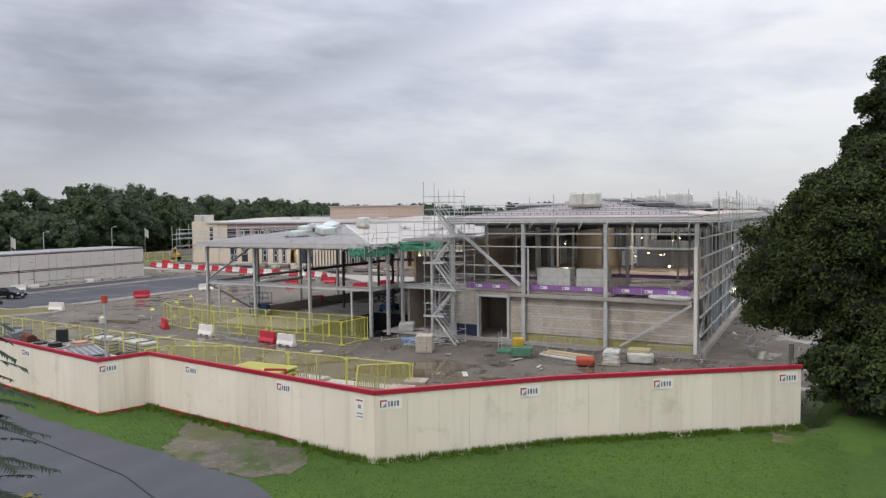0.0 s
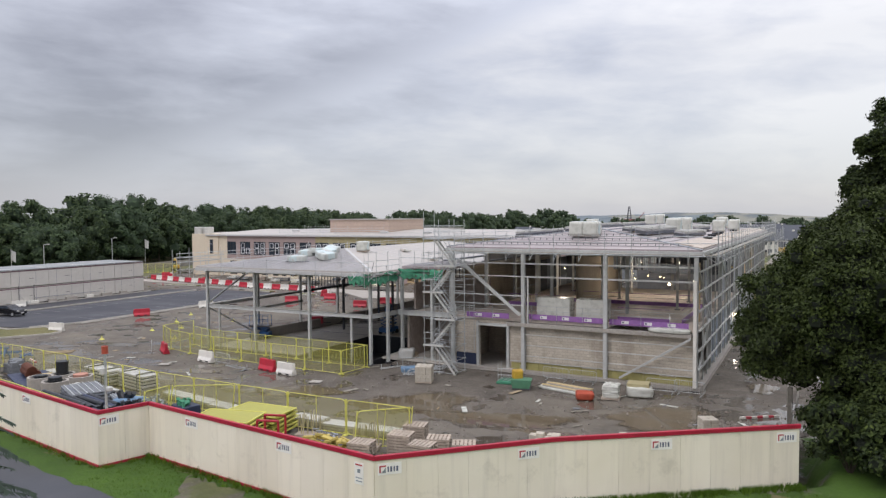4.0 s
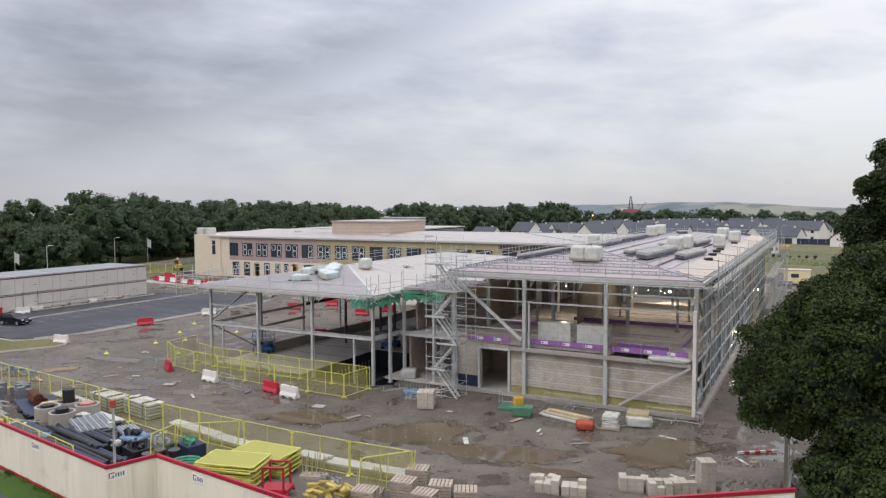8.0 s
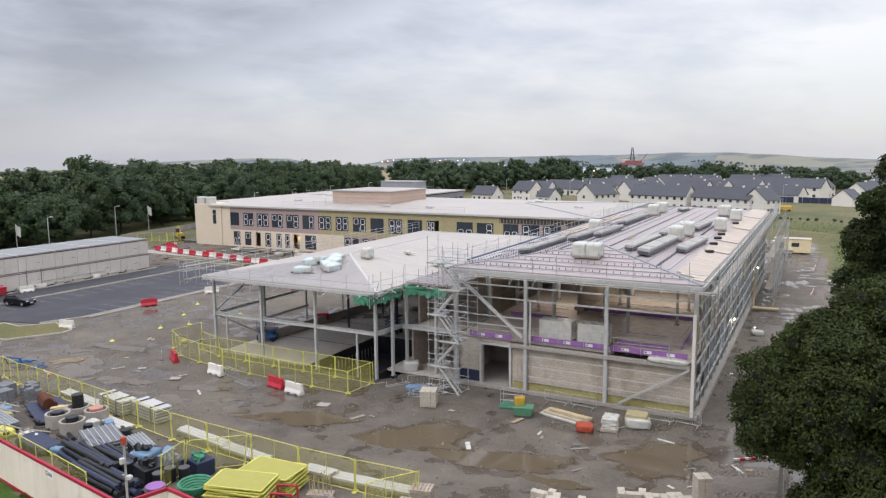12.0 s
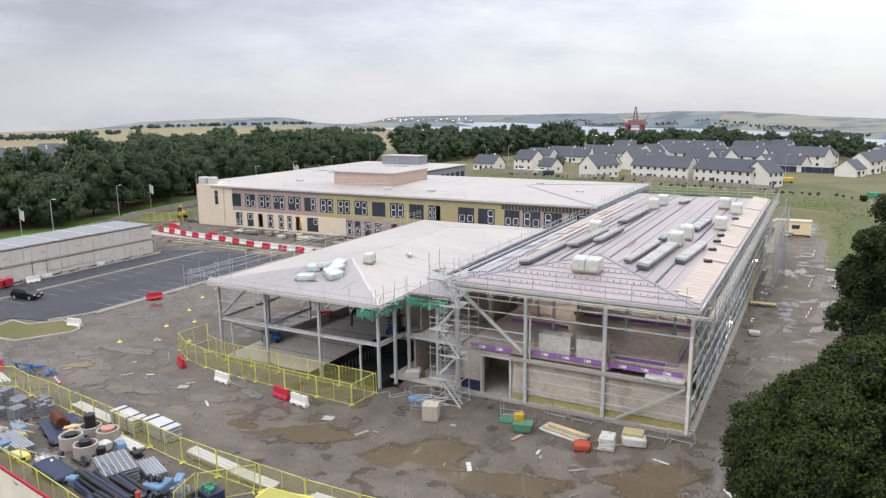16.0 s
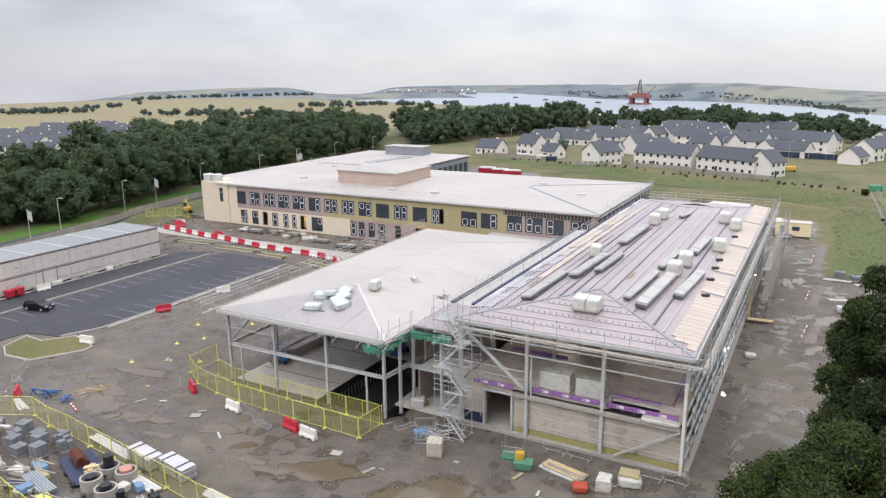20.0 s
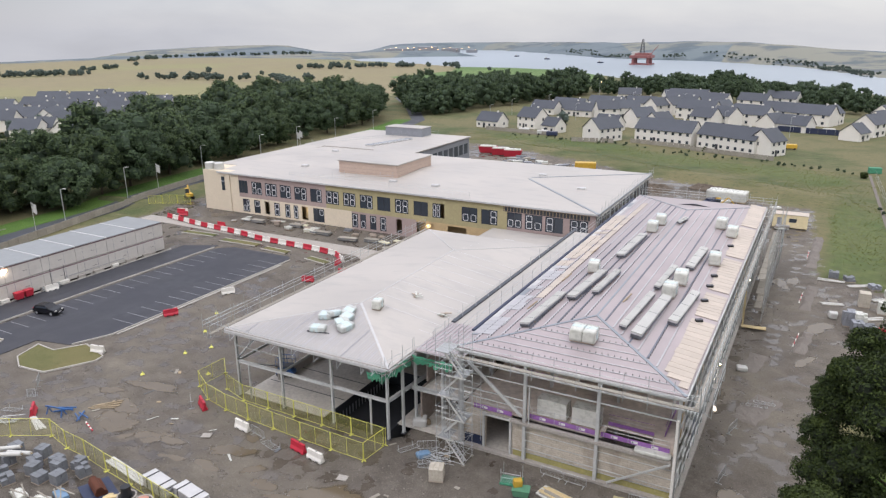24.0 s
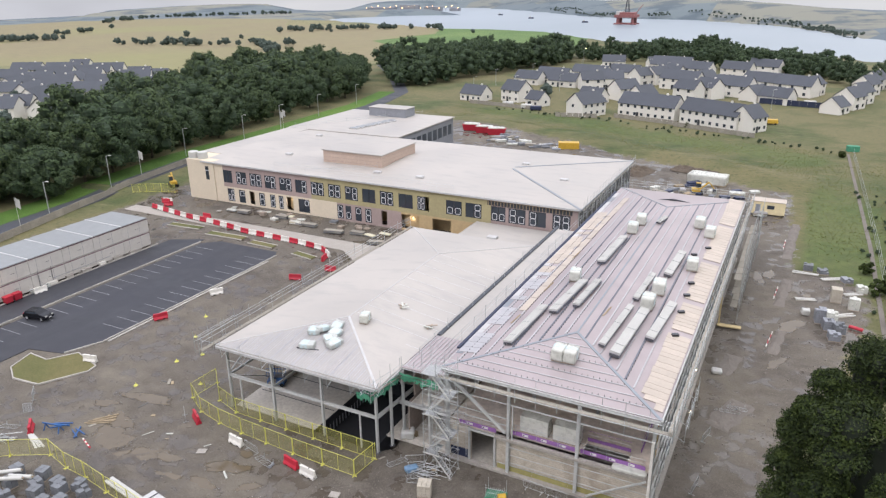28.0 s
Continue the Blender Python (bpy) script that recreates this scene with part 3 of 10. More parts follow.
# the skyline round the look-out: bearing from +y towards +x, distance, height
SKYLINE = [(-180, 1200, 0), (-70, 1200, 0), (-57.5, 1200, -0.5), (-54.7, 1300, -2), (-51, 1650, 4.2), (-47.1, 1650, 9.2), (-42.3, 1650, 13.1), (-40, 1650, 10), (-39, 1650, 1), (-38.2, 1650, -5), (-35.2, 1650, -5.5), (-33.6, 1700, -4),
           (-32.4, 1900, 5), (-31, 2000, 7), (-23, 2000, 8), (-18.6, 1700, 12.3), (-14.4, 1500, 13.4), (-10.4, 1400, 17.6), (-6.5, 1330, 17.8), (-2.8, 1240, 13.5), (0.1, 1200, 9.2), (2.8, 1180, 6.4), (20, 1180, 5), (180, 1200, 4)]
OUTSIDE = [(-400, -29.0), (-62, -29.0), (-29.8, -33.7), (-20.3, -35.1), (-19.6, -33.1), (-5.5, -34.7), (-0.4, -29.8), (8.0, -23.6), (9.5, -8), (300, -8), (300, -400), (-400, -400)]


def line_distance(x, y, line):
    best = np.full(np.shape(x), 1e9)
    for (ax, ay), (bx, by) in zip(line, line[1:]):
        t = np.clip(((x - ax) * (bx - ax) + (y - ay) * (by - ay)) / ((bx - ax) ** 2 + (by - ay) ** 2), 0, 1)
        best = np.minimum(best, np.hypot(x - ax - t * (bx - ax), y - ay - t * (by - ay)))
    return best


def ground_z(x, y):
    """The lie of the land: level site, a bank up to the lawn, the firth and the far shore."""
    x, y = np.asarray(x, float), np.asarray(y, float)
    z = 0.124 * np.clip(-15 - y, 0, 17)
    lawn = 2.4 * (1 - step(y, -22, 4) * (x > 8))
    z = np.where(inside(x, y, OUTSIDE), lawn, z * (1 - step(x, 4, 9) * step(y, -20, -12)))
    z = z + 0.75 * step(y, 50, 59) * step(-x, 40, 52) * (1 - step(y, 170, 240))
    z = z - 2.2 * ((x > -37.4) & (x < -27.4) & (y > -1.9) & (y < 11.4))
    # earth bank behind the school
    bank = line_distance(x, y, [(-100, 176), (-55, 160), (-20, 147), (8, 132)])
    z = z + 1.5 * np.exp(-(bank / 7.0) ** 2)
    d = line_distance(x, y, SEA_EDGE + SEA_EDGE[:1])
    beyond = (x - 53) * 0.746 + (y - 755) * 0.667 > -150
    z = np.minimum(z, -8 + np.where(inside(x, y, SEA_EDGE), -0.35 * d, np.where(beyond, 0.045, 0.35) * d))
    z = np.maximum(z, -20)
    roll = np.sin(x * 0.011 + 1.3) * np.cos(y * 0.009) + 0.4 * np.sin(x * 0.023 + y * 0.017)
    land = z > -8
    d, bearing = np.hypot(x - 8, y + 56), np.degrees(np.arctan2(x - 8, y + 56))
    angles, reach, tops = zip(*SKYLINE)
    crest, top = np.interp(bearing, angles, reach), np.interp(bearing, angles, tops)
    base = np.minimum(z, 0)
    rise = step(d, 0.8 * crest, crest)
    hills = base + (top - base) * rise + 0.6 * roll * rise * (d < crest) - 0.05 * np.maximum(d - crest - 15, 0)
    return np.where(land & (d > 0.8 * crest), np.maximum(hills, -60), z)


def spaced(a, b, fine, reach_low, reach_high, growth=1.055):
    core = list(np.arange(a, b + 0.01, fine))
    low, high, s = [a], [b], fine
    while low[-1] > reach_low or high[-1] < reach_high:
        s *= growth
        if low[-1] > reach_low:
            low.append(low[-1] - s)
        if high[-1] < reach_high:
            high.append(high[-1] + s)
    return np.array(low[:0:-1] + core + high[1:])


SITE = [(-62, -29.2), (-29.9, -34.0), (-19.9, -35.5), (-19.2, -33.4), (-5.7, -35), (-0.7, -30.1), (7.5, -24.1), (7.2, -12), (10, -6), (12.5, 20), (17, 40),
        (20, 50), (20.5, 68), (13.5, 72), (9.5, 72), (8, 100), (7, 122), (-2, 124), (-22, 138), (-55, 152), (-90, 168), (-112, 172), (-127, 140), (-127, 60), (-127, 20), (-124, -10), (-100, -28)]
OUTER_ROAD = [(-90, -28), (-60, -32.4), (-28.7, -36.0), (-20.8, -37.3), (-13.1, -38.0), (-8.6, -38.6), (-4.0, -40.6), (-5.6, -43.4), (-15, -45.8), (-40, -44.5), (-90, -42)]
GRAVEL_PATCH = [(-15.6, -34.6), (-9.0, -35.4), (-7.6, -37.0), (-8.6, -38.7), (-13.3, -38.1)]
BARLEY = [(-300, 236), (-400, 256), (-560, 200), (-1000, 260), (-1000, 700), (-900, 820), (-700, 830), (-600, 690), (-470, 740), (-380, 690), (-340, 600), (-345, 500), (-280, 440), (-230, 470), (-250, 350), (-300, 330)]
GREEN_STRIP = [(-345, 500), (-280, 440), (-160, 500), (-175, 585), (-246, 660), (-312, 684), (-372, 680), (-335, 600)]
ROAD_LINE = [(-131, -10), (-134, 5), (-139.5, 48), (-146, 90), (-146.5, 140), (-150, 190), (-161, 232), (-200, 290), (-232, 330)]


def make_ground():
    xs, ys = spaced(-132, 40, 1.1, -2600, 1800), spaced(-62, 112, 1.1, -900, 2600)
    gx, gy = np.meshgrid(xs, ys)
    jit = np.random.RandomState(4)
    wob = 0.03 * (np.sin(gx * 0.9) * np.cos(gy * 0.7 + 1) + 0.6 * np.sin(gx * 2.3 + gy * 1.7))
    gz = ground_z(gx, gy) + wob * inside(gx, gy, SITE) - 0.03
    nx, ny = len(xs), len(ys)
    i = np.arange(nx * ny).reshape(ny, nx)
    faces = np.stack([i[:-1, :-1], i[:-1, 1:], i[1:, 1:], i[1:, :-1]], -1).reshape(-1, 4)
    cx, cy = gx.ravel()[faces].mean(1), gy.ravel()[faces].mean(1)
    cx, cy = cx + jit.uniform(-0.7, 0.7, len(cx)), cy + jit.uniform(-0.7, 0.7, len(cy))
    which = np.full(len(faces), 0)
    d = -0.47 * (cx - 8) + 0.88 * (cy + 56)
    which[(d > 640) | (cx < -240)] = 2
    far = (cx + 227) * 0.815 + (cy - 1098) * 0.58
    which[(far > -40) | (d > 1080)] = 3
    which[inside(cx, cy, OUTSIDE) & (cy < -5) & (cx < 7)] = 1
    which[(cx >= 7) & (cx < 80) & (cy < -26)] = 1
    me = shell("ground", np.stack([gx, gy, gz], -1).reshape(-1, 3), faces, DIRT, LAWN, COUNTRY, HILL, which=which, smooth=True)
    # how far a point lies inside the trodden site, for the soft edge between soil and meadow
    edge = line_distance(gx, gy, SITE + SITE[:1])
    soil = np.clip(np.where(inside(gx, gy, SITE), edge, -edge) / 5.0, -1, 1)
    me.attributes.new("soil", "FLOAT", "POINT").data.foreach_set("value", soil.ravel().astype(np.float32))
    green = step(gx, 6.5, 8) * (1 - step(gy, 4, 24))
    me.attributes.new("lawn", "FLOAT", "POINT").data.foreach_set("value", green.ravel().astype(np.float32))
    band = line_distance(gx, gy, [(-100, 200), (-91, 198), (-44, 180), (-17, 171), (10, 160)])
    lush = np.maximum(np.exp(-(band / 9.0) ** 2), step(gx, 8, 13) * (1 - step(gx, 20, 30)) * step(gy, 60, 72) * (1 - step(gy, 112, 140)))
    me.attributes.new("lush", "FLOAT", "POINT").data.foreach_set("value", lush.ravel().astype(np.float32))
    solid("ground", me, Matrix(), "wet brown site dirt, lawn, meadow and fields reaching the hills", "ground", kind="structure")


make_ground()

def grown(poly, by):
    """The outline pushed outwards."""
    out, area = [], sum(ax * by_ - bx * ay for (ax, ay), (bx, by_) in zip(poly, poly[1:] + poly[:1]))
    for i, (x, y) in enumerate(poly):
        (px, py), (qx, qy) = poly[i - 1], poly[(i + 1) % len(poly)]
        l = math.hypot(qx - px, qy - py)
        out.append((x + math.copysign(by, area) * (qy - py) / l, y - math.copysign(by, area) * (qx - px) / l))
    return out


bm = bmesh.new()
bm.faces.new([bm.verts.new((x, y, -8)) for x, y in grown(SEA_EDGE, 28)])
bmesh.ops.triangulate(bm, faces=bm.faces)
bmesh.ops.recalc_face_normals(bm, faces=bm.faces)
if sum(f.normal.z for f in bm.faces) < 0:
    bmesh.ops.reverse_faces(bm, faces=bm.faces)
solid("water", mesh_of(bm, "water", SEA), Matrix(), "calm grey firth water beyond the woods", "water", kind="structure")


def flat(name, poly, z, mat, label, category, thick=0.05, kind="structure"):
    bm = bmesh.new()
    top = [bm.verts.new((x, y, z)) for x, y in poly]
    low = [bm.verts.new((x, y, z - thick)) for x, y in poly]
    f = bm.faces.new(top)
    for a in range(len(poly)):
        b = (a + 1) % len(poly)
        bm.faces.new((top[a], low[a], low[b], top[b]))
    bmesh.ops.recalc_face_normals(bm, faces=bm.faces)
    if f.normal.z < 0:
        bmesh.ops.reverse_faces(bm, faces=bm.faces)
    return solid(name, mesh_of(bm, name, mat), Matrix(), label, category, kind=kind)


def ragged(poly, amount, every, seed):
    """The outline with its edges broken up, as turf and soil edges are."""
    r, out = random.Random(seed), []
    for (ax, ay), (bx, by) in zip(poly, poly[1:] + poly[:1]):
        n = max(1, int(math.hypot(bx - ax, by - ay) / every))
        for k in range(n):
            out.append((ax + (bx - ax) * k / n + r.uniform(-amount, amount), ay + (by - ay) * k / n + r.uniform(-amount, amount)))
    return out


def strip(name, line, left, right, lift, mat, label, category):
    """A ribbon laid on the ground along a line."""
    verts, faces, run = [], [], []
    for (ax, ay), (bx, by) in zip(line, line[1:]):
        n = max(1, int(math.hypot(bx - ax, by - ay) / 6))
        run += [(ax + (bx - ax) * k / n, ay + (by - ay) * k / n) for k in range(n)]
    run.append(line[-1])
    for i, (x, y) in enumerate(run):
        (px, py), (qx, qy) = run[max(0, i - 1)], run[min(len(run) - 1, i + 1)]
        l = math.hypot(qx - px, qy - py)
        nx, ny = -(qy - py) / l, (qx - px) / l
        for o in (left, right):
            vx, vy = x + nx * o, y + ny * o
            for dz in (lift, -0.3):
                verts.append((vx, vy, float(ground_z(vx, vy)) + dz))
    for i in range(len(run) - 1):
        b = i * 4
        faces += [(b, b + 4, b + 6, b + 2), (b, b + 1, b + 5, b + 4), (b + 2, b + 6, b + 7, b + 3)]
    return solid(name, shell(name, verts, faces, mat), Matrix(), label, category, kind="structure")


strip("road", ROAD_LINE, 3.2, -3.2, 0.05, ROAD, "grey public road running past the site fence", "road")
strip("grass_verge", ROAD_LINE[:7], 11.0, 3.3, 0.03, VERGE, "mown green verge between road and wood", "verge")
flat("road", ragged(OUTER_ROAD, 0.12, 0.6, 1), 2.395, ROAD, "worn grey asphalt drive outside the hoarding", "road", 0.05)
flat("gravel_patch", ragged(GRAVEL_PATCH, 0.3, 0.4, 2), 2.39, DIRT, "bare gravel patch between lawn and drive", "gravel", 0.05)
flat("barley_field", ragged(BARLEY, 3, 30, 3), 0.06, FIELD, "pale ripe barley fields beyond the wood", "field", 0.3)
flat("green_field", ragged(GREEN_STRIP, 2, 20, 4), 0.1, GREENFIELD, "green field near the shore", "field", 0.3)
strip("road_seam", [(-30, -38.2), (-20, -39.0), (-12.5, -40.2), (-6, -42.5)], 0.02, -0.02, 0.015, DARKVOID, "dark tar seam across the drive", "road marking")
flat("road", [(-100.4, -34), (-100.4, 37), (-94.3, 40), (-94.3, -34)], 0.04, ASPHALT, "dark asphalt service road beside the site cabins", "road", 0.15)
car_park = flat("car_park", [(-93.2, -34), (-93.2, 38), (-90.5, 40.5), (-76.8, 40.5), (-75.6, 38.5), (-75.8, 1.5), (-77.8, -3.2), (-83.2, -4.4), (-83.2, -12), (-80, -34)], 0.05, ASPHALT, "new dark asphalt car park with white bay lines", "road", 0.15)
for y in np.arange(-20, 37, 2.55):
    bit("bay_line", box_mesh(4.4, 0.09, 0.006, LINE), car_park, at(-90.6, y, 0.05))
    if y > 3:
        bit("bay_line", box_mesh(4.4, 0.09, 0.006, LINE), car_park, at(-78.4, y, 0.05))


def kerb_run(points, height=0.14, width=0.16, label="pale concrete kerb along the asphalt", piece=1.83):
    run = thing("kerb", Matrix(), label, "kerb", "kerbs", kind="structure")
    for (ax, ay), (bx, by) in zip(points, points[1:]):
        length = math.hypot(bx - ax, by - ay)
        n = max(1, round(length / piece))
        a = math.degrees(math.atan2(by - ay, bx - ax))
        for k in range(n):
            t = (k + 0.5) / n
            bit("kerb_stone", box_mesh(round(length / n - 0.012, 2), width, height + 0.08, KERB, 0.015), run, at(ax + (bx - ax) * t, ay + (by - ay) * t, -0.02, a))


kerb_run([(-93.9, -32), (-93.9, 38.5)])
kerb_run([(-75.5, 39), (-75.6, 1.5), (-77.6, -3.1)])
kerb_run([(-75.0, 36), (-75.1, 2.0)], 0.06, 0.3, "new drainage channel kerb laid beside the asphalt", 3.0)
kerb_run([(-100.6, -30), (-100.6, 34)])
ISLAND = [(-81.6, -5.2), (-80.4, -8.8), (-77.5, -10.4), (-73.2, -10.0), (-70.3, -5.0), (-70.6, -3.6), (-75.8, -2.2), (-78.0, -5.4)]
flat("grass_island", ISLAND, 0.12, ROUGH, "kerbed island with rough yellowing grass", "grass island", 0.16)
kerb_run(ISLAND + ISLAND[:1], 0.15)
ISLAND_B = [(-92, -7.5), (-87.4, -6.4), (-86.0, -9.0), (-88, -14), (-92, -16)]
flat("grass_island", ISLAND_B, 0.12, ROUGH, "small kerbed grass island in the car park", "grass island", 0.16)
kerb_run(ISLAND_B + ISLAND_B[:1], 0.15)
for px, py, w, l, a in ((-92, 43.5, 9, 1.7, 2), (-82, 42.6, 6, 1.5, -3), (-104, 44.5, 8, 1.5, 4), (-71, 41.2, 5, 1.4, -10)):
    bm = bmesh.new()
    add_box(bm, -w / 2, -l / 2, 0, w / 2, l / 2, 0.13)
    chamfer(bm, 0.05)
    isle = solid("grass_island", mesh_of(bm, "grass_island", ROUGH), at(px, py, 0.0, a), "narrow planted strip edged with pale kerb", "grass island", kind="structure")
    for s in (-1, 1):
        bit("kerb_stone", box_mesh(w + 0.3, 0.15, 0.17, KERB, 0.015), isle, at(0, s * (l / 2 + 0.08), 0))
flat("pavement", [(-126, 47.5), (-66, 46.5), (-58, 40.5), (-50, 44), (-50, 51), (-126, 51)], 0.06, CONCRETE, "pale gravelled forecourt before the school wing", "pavement", 0.4)


def puddle(cx, cy, rx, ry, angle, seed, z=0.03):
    r = random.Random(seed)
    ph = [r.uniform(0, 6.3) for _ in range(5)]
    n = 64
    pts = []
    for i in range(n):
        a = 2 * math.pi * i / n
        k = 1 + 0.18 * math.sin(2 * a + ph[0]) + 0.14 * math.sin(3 * a + ph[1]) + 0.1 * math.sin(5 * a + ph[2]) + 0.06 * math.sin(9 * a + ph[3]) + 0.04 * math.sin(15 * a + ph[4])
        pts.append((rx * k * math.cos(a), ry * k * math.sin(a)))
    verts, deep = [(0.0, 0.0, 0.0)], [1.0]
    for share, d in ((0.45, 0.9), (0.75, 0.55), (1.05, 0.0)):
        verts += [(x * share, y * share, 0.0) for x, y in pts]
        deep += [d] * n
    faces = [(0, 1 + i, 1 + (i + 1) % n) for i in range(n)]
    for ring in (1, 1 + n):
        faces += [(ring + i, ring + n + i, ring + n + (i + 1) % n, ring + (i + 1) % n) for i in range(n)]
    me = shell("puddle", verts, faces, PUDDLE)
    me.attributes.new("depth", "FLOAT", "POINT").data.foreach_set("value", np.array(deep, dtype=np.float32))
    gz = float(ground_z(cx, cy))
    solid("puddle", me, at(cx, cy, gz + z, angle), "shallow muddy brown puddle on the wheel-rutted dirt", "puddle", "site puddles", "structure")


FRONT_PUDDLES = [(-17.4, -14.2, 4.4, 3.2, 20), (-10.6, -13.6, 4.0, 1.5, 12), (-0.9, -8.6, 3.0, 2.2, 30), (-27.8, -13.8, 3.3, 1.6, 28), (-6.4, -15.4, 1.7, 0.8, 10), (-55.7, -13.6, 2.0, 2.0, 60), (-57.4, -10.8, 1.1, 1.6, 80), (-49.6, -13.9, 1.7, 1.1, 30),
                 (-47.1, -13.3, 1.2, 0.6, 5), (-40.3, -11.8, 2.1, 0.8, 25), (-40.9, -15.0, 1.6, 0.7, 15), (-34.0, -14.8, 1.4, 0.7, 30), (-36.2, -13.2, 1.0, 0.5, 50), (-58.3, -6.0, 2.6, 0.9, 10), (-44.6, -15.6, 1.2, 0.5, 0), (-31.0, -15.6, 1.5, 0.6, 12), (-52.2, -15.4, 0.9, 0.5, 70)]
SIDE_PUDDLES = [(4.2, 66.0, 1.0, 2.2, 10), (6.0, 68.0, 0.7, 1.9, 0), (10.2, 48.5, 1.2, 2.3, -30), (9.0, 36.0, 0.6, 1.8, -20), (12.0, 61, 0.5, 0.9, 0), (3.0, -14.0, 1.1, 0.5, 30), (-62, -9, 1.4, 0.6, 10), (-40, -9.2, 0.9, 0.4, 0), (4.5, 3.0, 0.8, 1.6, -10)]
for k, p in enumerate(FRONT_PUDDLES + SIDE_PUDDLES):
    puddle(p[0], p[1], p[2] * 1.3, p[3] * 1.35, p[4], seed=k, z=(0.004 if k < 5 else -0.012) + 0.0011 * k)
# worn track and wire fence across the meadow
strip("footpath", [(22.2, 40), (22.0, 52.3), (21.9, 89), (20.6, 140), (19.8, 173.5)], 0.35, -0.35, 0.03, GRAVEL, "narrow worn gravel path across the meadow", "path")

# ---- the steel-framed hall ----
GL = ground_z
HX0, HX1, HY1, EAVE, RIDGE = -20.6, 0.0, 73.0, 10.7, 12.15
HALL = thing("sports_hall", Matrix(), "unclad steel-framed hall with blockwork base and pale hipped roof", "building")
hall_cols = [HX0, -13.9, -6.9, HX1]
bays = [k * 7.3 for k in range(11)]


def column(parent, x, y, h, w=0.3, d=0.34, mat=None, z=0.0, turn=0.0):
    bit("column", beam_mesh(h, d, w, mat or STEEL), parent, at(x, y, z, turn))
    bit("base_plate", box_mesh(w + 0.25, d + 0.25, 0.04, DARKSTEEL), parent, at(x, y, z))


def rail(parent, name, p, q, size=0.18, mat=None):
    length = (Vector(q) - Vector(p)).length
    bit(name, beam_mesh(length, size, size * 0.6, mat or STEEL), parent, along(p, q))


def bar(parent, name, p, q, w=0.14, mat=None):
    length = (Vector(q) - Vector(p)).length
    bit(name, box_mesh(w, w, length, mat or STEEL), parent, along(p, q))


for x in hall_cols:
    column(HALL, x, 0, EAVE - 0.3)
for y in bays[1:]:
    for x in (HX0, HX1):
        column(HALL, x, y, EAVE - 0.3, turn=90, mat=STEEL)
for x in (-13.9, -6.9):
    for y in (7.3, 29.2):
        column(HALL, x, y, EAVE + 0.4, 0.26, 0.26)
# eaves beams, rafters
for y in (0.0, HY1):
    rail(HALL, "eaves_beam", (HX0, y, EAVE - 0.35), (HX1, y, EAVE - 0.35), 0.45)
for x in (HX0, HX1):
    rail(HALL, "eaves_beam", (x, 0, EAVE - 0.35), (x, HY1, EAVE - 0.35), 0.45)
for y in bays[1:-1]:
    for s in (HX0, HX1):
        rail(HALL, "rafter", (s, y, EAVE - 0.5), (-10.3, y, RIDGE - 0.55), 0.5, DARKSTEEL)
    rail(HALL, "truss_tie", (HX0, y, EAVE - 0.9), (HX1, y, EAVE - 0.9), 0.25, DARKSTEEL)


def hip_roof(parent, x0, x1, y0, y1, eave, ridge, in0, in1, mat, fascia, thick=0.22, cx=None):
    """Four slopes, each a slab of its own; the ridge stops short of the two ends."""
    cx = (x0 + x1) / 2 if cx is None else cx
    a, b, c, d = (x0, y0, eave), (x1, y0, eave), (x1, y1, eave), (x0, y1, eave)
    e, f = (cx, y0 + in0, ridge), (cx, y1 - in1, ridge)
    for poly in ((a, b, e), (b, c, f, e), (c, d, f), (d, a, e, f)):
        bm = bmesh.new()
        top = [bm.verts.new(p) for p in poly]
        low = [bm.verts.new((p[0], p[1], p[2] - thick)) for p in poly]
        bm.faces.new(top)
        bm.faces.new(low[::-1])
        for i in range(len(poly)):
            j = (i + 1) % len(poly)
            bm.faces.new((top[i], low[i], low[j], top[j]))
        bmesh.ops.recalc_face_normals(bm, faces=bm.faces)
        part("roof_slope", bm, mat, parent)
    for p, q in ((a, b), (b, c), (c, d), (d, a)):
        bar(parent, "fascia", (p[0], p[1], eave - 0.28), (q[0], q[1], eave - 0.28), 0.3, fascia)
    for p, q in ((a, e), (b, e), (c, f), (d, f)):
        mid = box_mesh(0.3 if mat is DECK else 0.26 if p == b else 0.12, 0.05, round((Vector(q) - Vector(p)).length, 2), GREYFLASH if mat is DECK else WHITEFLASH)
        bit("hip_flashing", mid, parent, along((p[0], p[1], p[2] + 0.02), (q[0], q[1], q[2] + 0.02)))
    bit("ridge_flashing", box_mesh(0.2 if mat is DECK else 0.12, 0.05, round(abs(f[1] - e[1]), 2), GREYFLASH if mat is DECK else WHITEFLASH), parent, along((e[0], e[1], ridge + 0.01), (f[0], f[1], ridge + 0.01)))


RX0, RX1, RY0, RY1 = HX0 - 0.5, HX1 + 0.4, -0.15, HY1 + 0.5
hip_roof(HALL, RX0, RX1, RY0, RY1, EAVE, RIDGE, 10.3, 14.0, DECK, STEEL)
RCX = (RX0 + RX1) / 2


def hall_roof_z(x, y):
    side = EAVE + (RIDGE - EAVE) * (1 - abs(x - RCX) / (RX1 - RCX))
    return min(side, EAVE + (RIDGE - EAVE) * (y - RY0) / 10.3, EAVE + (RIDGE - EAVE) * (RY1 - y) / 14.0)


